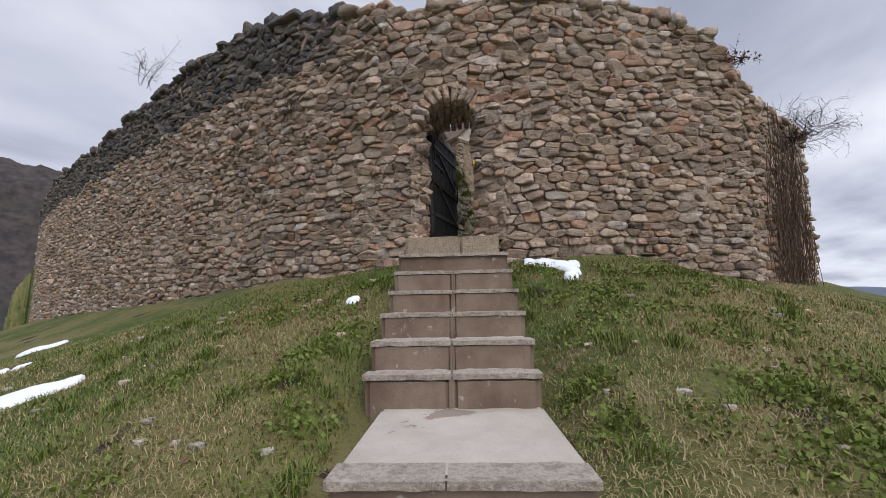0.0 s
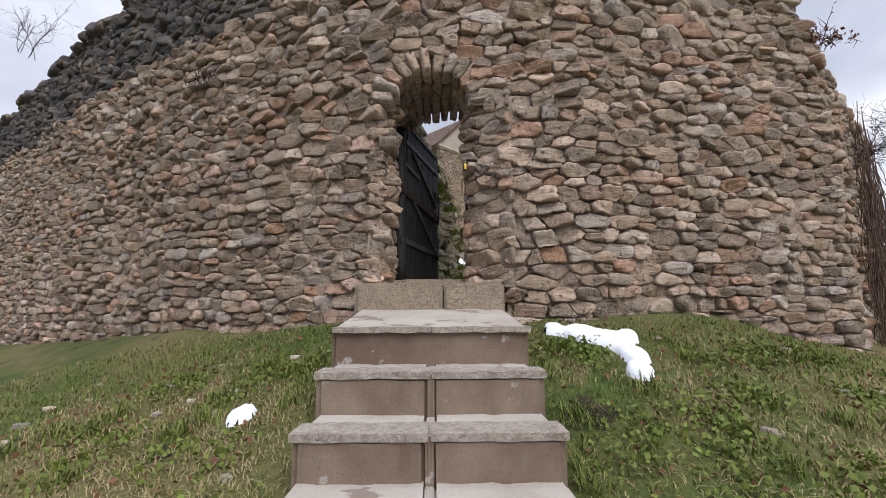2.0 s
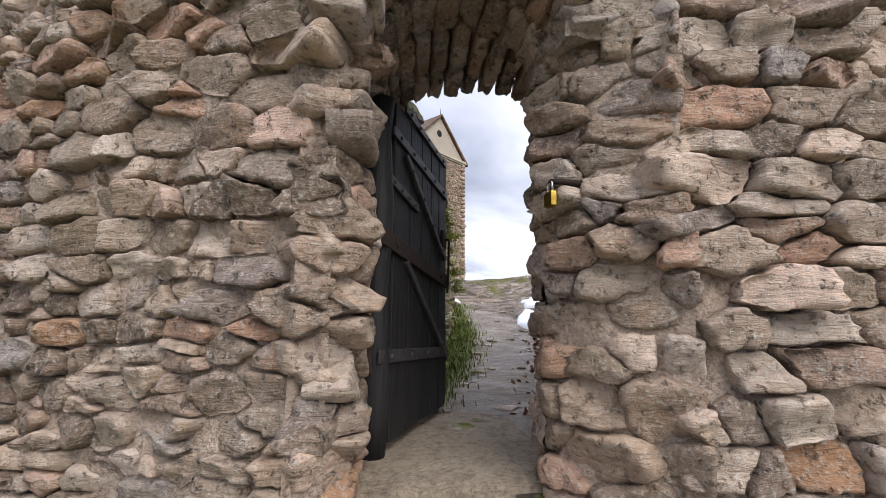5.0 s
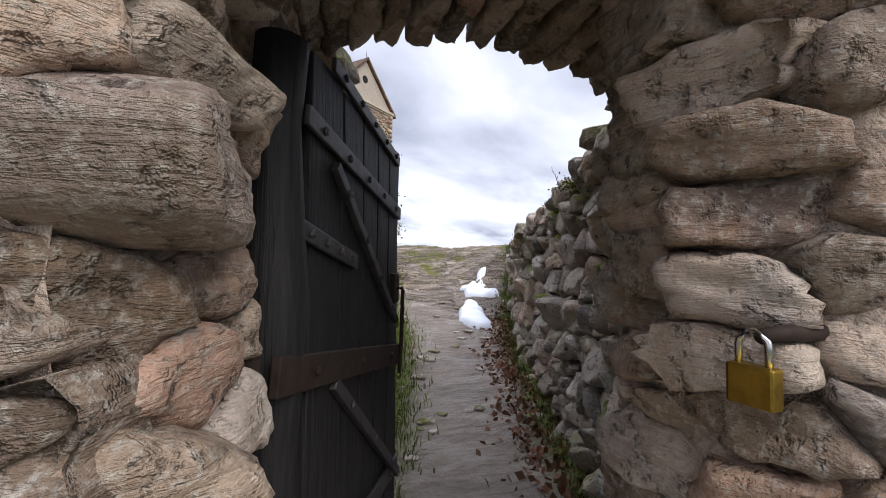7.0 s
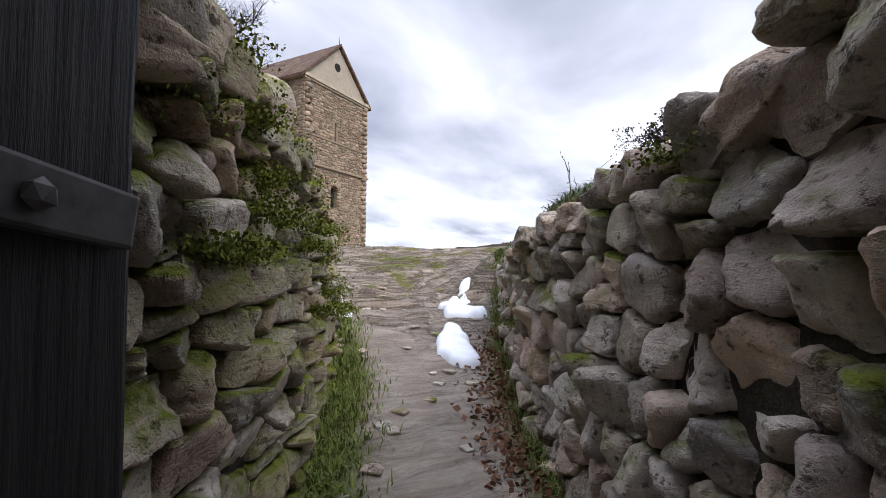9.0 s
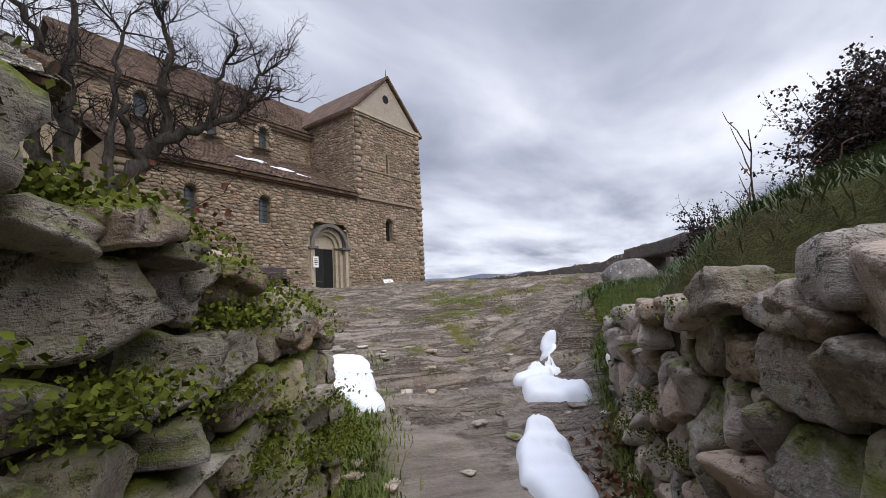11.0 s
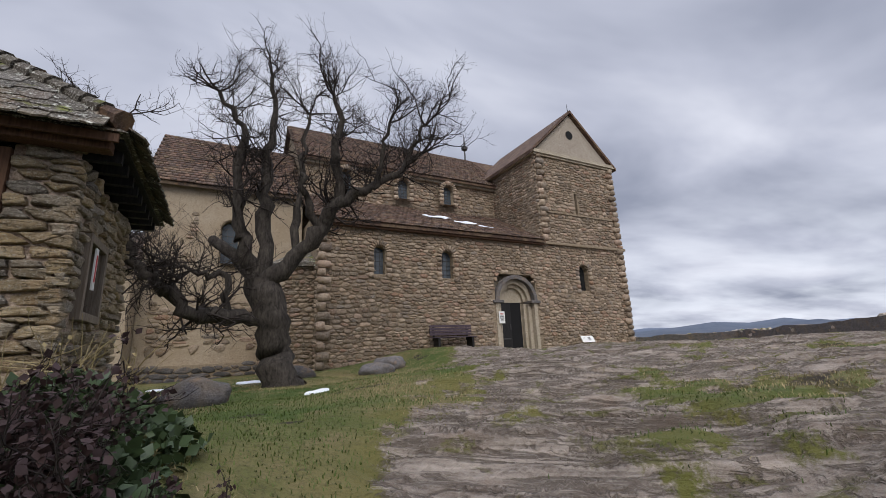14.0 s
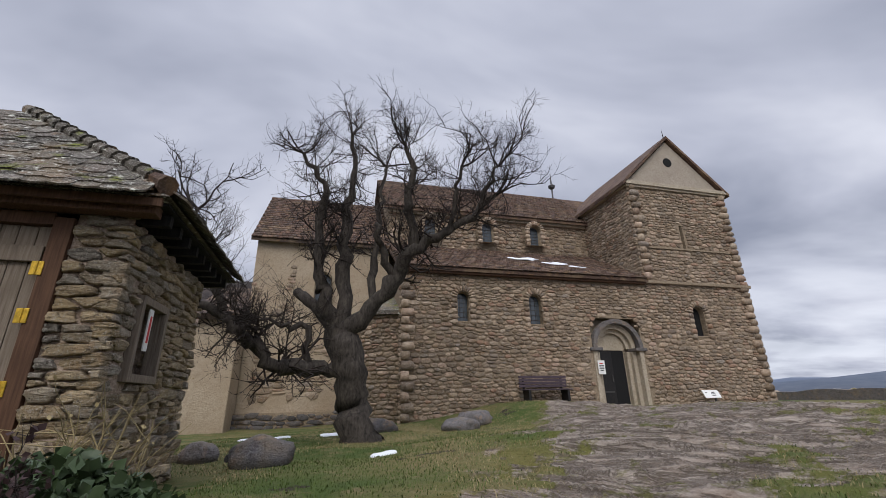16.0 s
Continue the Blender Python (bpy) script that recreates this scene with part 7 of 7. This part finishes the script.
# vines and brush on the rampart's corner
shrub("wall_bush", "tangle of dry twigs growing from the rampart", *world(7.7, 6.15), 4.35, 0.62, 0.2, 46, LEAF_DRY, 90, 0.03, 9, TWIG, 3, 0.35, 0.006, 0.5)
shrub("wall_bush", "bare little tree on the rampart's crest", 1.2, 11.35, 6.6, 0.85, 0.1, 6, LEAF_DRY, 0, 0.02, 10, TWIG, 3, 0.8)
shrub("wall_bush", "dry russet plant on the rampart's crest", *world(6.5, 4.45), 5.2, 0.24, 0.12, 30, LEAF_RED, 300, 0.04, 11, VINE, 1, 0.5)
shrub("wall_bush", "small dark plant rooted in the rampart", *world(6.95, -2.95), 4.95, 0.3, 0.05, 16, LEAF_PURPLE, 160, 0.03, 12, VINE, 1, 0.3)


def hanging_vines():
    g = np.random.default_rng(17)
    V, F = [], []
    base = [world(6.45, 4.35), world(8.6, 7.05)]
    d, n, L = wall_frame(*base)
    for i in range(140):
        s = 0.5 + 2.0 * g.beta(2.2, 2.0)
        p = np.array([*base[0], 0]) + d * s + n * g.uniform(0.08, 0.22)
        z = g.uniform(2.6, 4.75)
        pts = [np.array([p[0], p[1], z])]
        for _ in range(9):
            pts.append(pts[-1] + d * g.normal(0, 0.07) + n * g.normal(0, 0.03) + np.array([0, 0, -0.3 * g.uniform(0.5, 1.2)]))
        o = len(V)
        for q in pts:
            for k in range(3):
                t = 2.094 * k
                V.append(q + (d * math.cos(t) + n * math.sin(t)) * 0.005)
        for j in range(9):
            for k in range(3):
                a, b = o + j * 3 + k, o + j * 3 + (k + 1) % 3
                F.append((a, b, b + 3, a + 3))
    link("vine_curtain", mesh_np("vine_curtain", np.array(V), np.array(F)), VINE, None, "curtain of dry brown vines hanging on the rampart", "stuff", "vine")


hanging_vines()


def ivy_bank():
    g = np.random.default_rng(31)
    x, y = g.uniform(6.3, 8.25, 6500), g.uniform(8.35, 10.5, 6500)
    mound = lambda a, b: 0.34 * math.exp(-((a - 7.5) / 0.45) ** 2 - ((b - 9.8) / 0.55) ** 2) + 0.3 * math.exp(-((a - 7.75) / 0.32) ** 2 - ((b - 8.75) / 0.35) ** 2) + 0.12 * math.exp(-((a - 7.0) / 0.7) ** 2 - ((b - 9.6) / 0.8) ** 2)
    top = np.array([mound(a, b) + 0.09 * noise.noise((a * 4, b * 4, 0)) for a, b in zip(x, y)])
    k = top > 0.06 + 0.05 * g.random(len(x))
    x, y, top = x[k], y[k], top[k]
    z = gz(x, y) + top * g.uniform(0.55, 1.05, len(x))
    link("ivy", mesh_np("ivy", *leaf_mass(np.stack([x, y, z], 1), 0.08, g, 0.35)), LEAF, None, "dark green ivy leaves covering the bank", "stuff", "ivy")
    # matted bracken and dry stems behind the mossy wall
    V, F = [], []
    for _ in range(60):
        cx, cy = g.uniform(7.0, 8.45), g.uniform(7.45, 8.5)
        if (cx - 9.5) + (8.9 - cy) * 0.8 > 0.1 or along(cx, cy)[1] > LEFT_LINE(along(cx, cy)[0]) - 0.5:
            continue
        v, f = twig_mass((cx, cy, at_ground(cx, cy) + 0.01), 0.3, 0.08, 9, g, 0.003, 1, 0.3, 0.9)
        F.append(f + sum(len(q) for q in V))
        V.append(v)
    link("bracken", mesh_np("bracken", np.concatenate(V), np.concatenate(F)), VINE, None, "matted dry brown bracken behind the wall", "stuff", "bracken")
    # fallen leaves along the foot of the right-hand wall and below the gate
    a = g.uniform(7.0, 11.3, 1500)
    r = np.array([RIGHT_LINE(q) for q in a]) - np.abs(g.normal(0.14, 0.16, 1500)) - 0.02
    x, y = (a + r) * 0.70711, (a - r) * 0.70711
    link("leaf_litter", mesh_np("leaf_litter", *leaf_mass(np.stack([x, y, gz(x, y) + 0.015], 1), 0.055, g, 0.0)), LEAF_DRY, None, "fallen brown leaves at the foot of the wall", "stuff", "leaves")
    n = 2200
    r, a = g.uniform(-3, 3.5, n), g.uniform(2.2, 5.7, n)
    k = (np.abs(r + 0.08) > 0.75) & (g.random(n) < np.clip((a - 2.5) / 3, 0.1, 1))
    r, a = r[k], a[k]
    x, y = (a + r) * 0.70711, (a - r) * 0.70711
    link("leaf_litter", mesh_np("leaf_litter", *leaf_mass(np.stack([x, y, gz(x, y) + 0.02], 1), 0.035, g, 0.0)), LEAF_DRY, None, "scattered dry leaves in the grass", "stuff", "leaves")


ivy_bank()


def moss_cushions():
    """Cushions of moss on the path walls and the stones of their tops."""
    g = np.random.default_rng(41)
    for line, tops, owner, count in ((LEFT_WALL, lambda s: lerp([0, 1.5, 2.0, 2.3, 2.62, 3.2, LT], [4.7, 4.5, 4.36, 4.28, 4.2, 4.06, 3.82], s), left_wall, 85), (RIGHT_WALL, lambda s: lerp([0, 1, 3, 4, RT], [4.4, 4.15, 3.95, 3.86, 3.72], s), right_wall, 16)):
        run = polyline(line)
        for _ in range(count):
            s = g.uniform(1.2, run[0])
            p, d, n = run[1](s)
            sg = 1 if line is LEFT_WALL else -1
            depth = g.uniform(-0.08, 0.4)
            z = tops(s) + 0.05 - (g.uniform(0.1, 0.7) if depth < 0.04 else 0)
            c = np.array([*(p - sg * n[:2] * depth), z])
            pts = c + g.normal(0, 1, (700, 3)) * np.array([0.075, 0.075, 0.022])
            V, F = leaf_mass(pts, 0.016, g, -0.6)
            link("moss_cushion", mesh_np("moss_cushion", V, F), MOSS, owner)


moss_cushions()


def blades(name, label, x, y, h, mat, g, lean=0.5, width=0.006):
    for cx, cy, rx, ry, t in SNOWS:
        u, v = (x - cx) * math.cos(t) + (y - cy) * math.sin(t), -(x - cx) * math.sin(t) + (y - cy) * math.cos(t)
        k = (u / rx) ** 2 + (v / ry) ** 2 > 1.15
        x, y = x[k], y[k]
    n = len(x)
    z = gz(x, y) - 0.005
    p = np.stack([x, y, z], 1)
    t = g.uniform(0, 2 * math.pi, n)
    d = np.stack([np.cos(t), np.sin(t), np.zeros(n)], 1)
    wv = np.stack([-np.sin(t), np.cos(t), np.zeros(n)], 1) * width
    hh = (h * g.uniform(0.5, 1.3, n))[:, None]
    l = g.uniform(0.1, lean, n)[:, None]
    up = np.array([0, 0, 1.0])
    mid = p + up * hh * 0.6 + d * hh * l * 0.4
    tip = p + up * hh * (1 - 0.3 * l) + d * hh * l * 1.4
    V = np.stack([p - wv, p + wv, mid - wv * 0.7, mid + wv * 0.7, tip], 1).reshape(-1, 3)
    i = np.arange(n)[:, None] * 5
    F = np.concatenate([np.concatenate([i, i + 1, i + 3], 1), np.concatenate([i, i + 3, i + 2], 1), np.concatenate([i + 2, i + 3, i + 4], 1)])
    link(name, mesh_np(name, V, F), mat, None, label, "stuff", "grass")


def grow_grass():
    g = np.random.default_rng(51)
    # slope before the rampart
    n = 230000
    a = 6.6 - g.random(n) ** 0.8 * 6.3
    r = g.uniform(-9, 7, n)
    x, y = (a + r) * 0.70711, (a - r) * 0.70711
    ar = np.array(RAMPART_AR)
    face = np.interp(r, ar[:, 1], ar[:, 0])
    k = (np.abs(r + 0.08) > 0.66 + 0.03 * g.normal(size=n)) & (a < face - 0.12) & (a > 0.1)
    x, y = x[k], y[k]
    v = np.array([noise.noise((p * 0.55, q * 0.55, 2)) + 0.5 * noise.noise((p * 2, q * 2, 4)) for p, q in zip(x, y)])
    w = v + g.normal(0, 0.22, len(x))
    green, dry = w < 0.03, w >= 0.03
    bare = (v > 0.75)
    blades("grass", "short green winter grass on the slope", x[green], y[green], 0.042, GRASS, g, 1.1, 0.0035)
    dk = dry & ~bare
    blades("dry_grass", "matted straw-coloured grass on the slope", x[dk], y[dk], 0.045, GRASS_DRY, g, 1.8, 0.003)
    # taller tufts and low broad-leaved weeds among the turf
    cx, ca = g.uniform(-5.5, 5, 230), g.uniform(0.5, 5.3, 230)
    pick = g.integers(0, 230, 15000)
    r, a = cx[pick] + g.normal(0, 0.05, 15000), ca[pick] + g.normal(0, 0.05, 15000)
    k = (np.abs(r + 0.08) > 0.66) & (a < np.interp(r, ar[:, 1], ar[:, 0]) - 0.1)
    blades("grass_tuft", "taller tufts of green grass on the slope", (a[k] + r[k]) * 0.70711, (a[k] - r[k]) * 0.70711, 0.1, GRASS, g, 1.3, 0.004)
    pick = g.integers(0, 90, 9000)
    wr, wa = np.abs(g.normal(0.75, 0.75, 90)) + 0.62, g.uniform(0.6, 5.2, 90)
    r, a = (wr * np.where(g.random(90) < 0.7, 1, -1))[pick] + g.normal(0, 0.09, 9000), wa[pick] + g.normal(0, 0.09, 9000)
    k = (np.abs(r + 0.08) > 0.68) & (a < np.interp(r, ar[:, 1], ar[:, 0]) - 0.1)
    x, y = (a[k] + r[k]) * 0.70711, (a[k] - r[k]) * 0.70711
    weeds = np.stack([x, y, gz(x, y) + g.uniform(0.01, 0.06, len(x))], 1)
    link("weeds", mesh_np("weeds", *leaf_mass(weeds, 0.035, g, 0.1)), GRASS, None, "low broad-leaved green weeds beside the steps", "stuff", "weeds")
    # lawn below the tree and turf on the rock
    n = 120000
    x, y = g.uniform(6.0, 21, n), g.uniform(7.6, 20.9, n)
    m = np.array([rock_mask(p, q) for p, q in zip(x, y)])
    k = (m + g.normal(0, 0.16, n) < 0.42) & ~((x < 7.6) & (y > 10.4) & (y < 13)) & (np.hypot(x - 14, y - 14) < 11)
    x, y = x[k], y[k]
    w = np.array([noise.noise((p * 0.5, q * 0.5, 7)) for p, q in zip(x, y)]) + g.normal(0, 0.2, len(x)) + np.clip((x - 10) * 0.05, 0, 0.3)
    blades("grass", "short green turf round the church", x[w < 0.2], y[w < 0.2], 0.035, LAWN, g, 1.0, 0.004)
    blades("dry_grass", "yellowish tufts between the rocks", x[w >= 0.2], y[w >= 0.2], 0.045, GRASS_DRY, g, 1.4, 0.0035)
    # tussocks on the bank beside the path
    n = 130000
    x, y = g.uniform(6.2, 13.5, n), g.uniform(2.6, 7.3, n)
    aa, rr = (x + y) * 0.70711, (x - y) * 0.70711
    k = (rr > np.array([RIGHT_LINE(q) for q in aa]) + np.where(aa > 11.5, -0.12, 0.12) + 0.1 * g.normal(size=n)) & (aa > 7.6) & (g.random(n) < 0.9)
    blades("tussock", "long grey-green tussock grass on the bank", x[k], y[k], 0.075, HEATH, g, 1.8, 0.003)
    n = 9000
    a = g.uniform(7.2, 12.6, n)
    r = np.where(g.random(n) < 0.75, np.array([LEFT_LINE(q) for q in a]) + np.abs(g.normal(0.1, 0.14, n)) + 0.02, np.array([RIGHT_LINE(q) for q in a]) - np.abs(g.normal(0.05, 0.05, n)))
    x, y = (a + r) * 0.70711, (a - r) * 0.70711
    blades("verge_grass", "tufts of grass along the foot of the path walls", x, y, 0.08, GRASS, g, 1.0, 0.005)


grow_grass()


def loose_stones():
    g = np.random.default_rng(61)
    items = []
    n = 110
    a = g.uniform(6.8, 13, n)
    r = np.array([g.uniform(LEFT_LINE(q), RIGHT_LINE(q)) for q in a])
    x, y = (a + r) * 0.70711, (a - r) * 0.70711
    z = gz(x, y)
    for i in range(n):
        s = g.uniform(0.012, 0.05)
        items.append((np.array([x[i], y[i], z[i] + s * 0.1]), np.array(Matrix.Rotation(g.uniform(0, 6.3), 3, "Z")) @ np.diag([s * 1.4, s, s * 0.28]), i))
    link("path_pebbles", stones_mesh("path_pebbles", items, STONES_MID), STONE_DRY, None, "loose flat stones on the trodden path", "stuff", "stones")
    items = []
    n = 170
    a, r = g.uniform(0.8, 5.8, n), g.uniform(-5, 5, n)
    k = np.abs(r + 0.08) > 0.75
    a, r = a[k], r[k]
    x, y = (a + r) * 0.70711, (a - r) * 0.70711
    z = gz(x, y)
    for i in range(len(x)):
        s = g.uniform(0.01, 0.035)
        items.append((np.array([x[i], y[i], z[i] + s * 0.2]), np.array(Matrix.Rotation(g.uniform(0, 6.3), 3, "Z")) @ np.diag([s * 1.4, s, s * 0.6]), i))
    link("slope_pebbles", stones_mesh("slope_pebbles", items, STONES_MID), STONE_DRY, None, "small stones scattered in the grass", "stuff", "stones")


loose_stones()


def wooded_hill():
    """A bare winter wood on the ridge across the valley."""
    m, nt, b = material("winter_wood", 1.0)
    p = position(nt)
    n1, n2 = noise_node(nt, 0.12, 4, 0.6, p), noise_node(nt, 0.015, 3, 0.5, p)
    c = mixc(nt, span(nt, n1.outputs["Fac"], 0.35, 0.65), (0.03, 0.026, 0.026), (0.07, 0.057, 0.052))
    c = mixc(nt, span(nt, n2.outputs["Fac"], 0.5, 0.65, 0, 0.6), c, (0.03, 0.033, 0.026))
    nt.links.new(c, b.inputs["Base Color"])
    nx, ny = 150, 60
    V, F = [], []
    for i in range(nx + 1):
        x = -620 + 740 * i / nx
        for j in range(ny + 1):
            y = 380 + 520 * j / ny
            crest = (168 - 0.05 * (x + 150) + 10 * noise.noise((x / 90, 0, 3))) * smooth((130 - x) / 90)
            z = -60 + (crest + 60) * math.exp(-((y - 640) / 150) ** 2)
            V.append((x, y, z + 7 * noise.noise((x / 14, y / 14, 5)) + 4 * noise.noise((x / 6, y / 6, 8))))
    for i in range(nx):
        for j in range(ny):
            a = i * (ny + 1) + j
            F.append((a, a + ny + 1, a + ny + 2, a + 1))
    link("backdrop_wooded_hill", mesh_np("wooded_hill", np.array(V), np.array(F)), m, None, "dark bare wooded ridge across the valley", "structure", "hill")


wooded_hill()
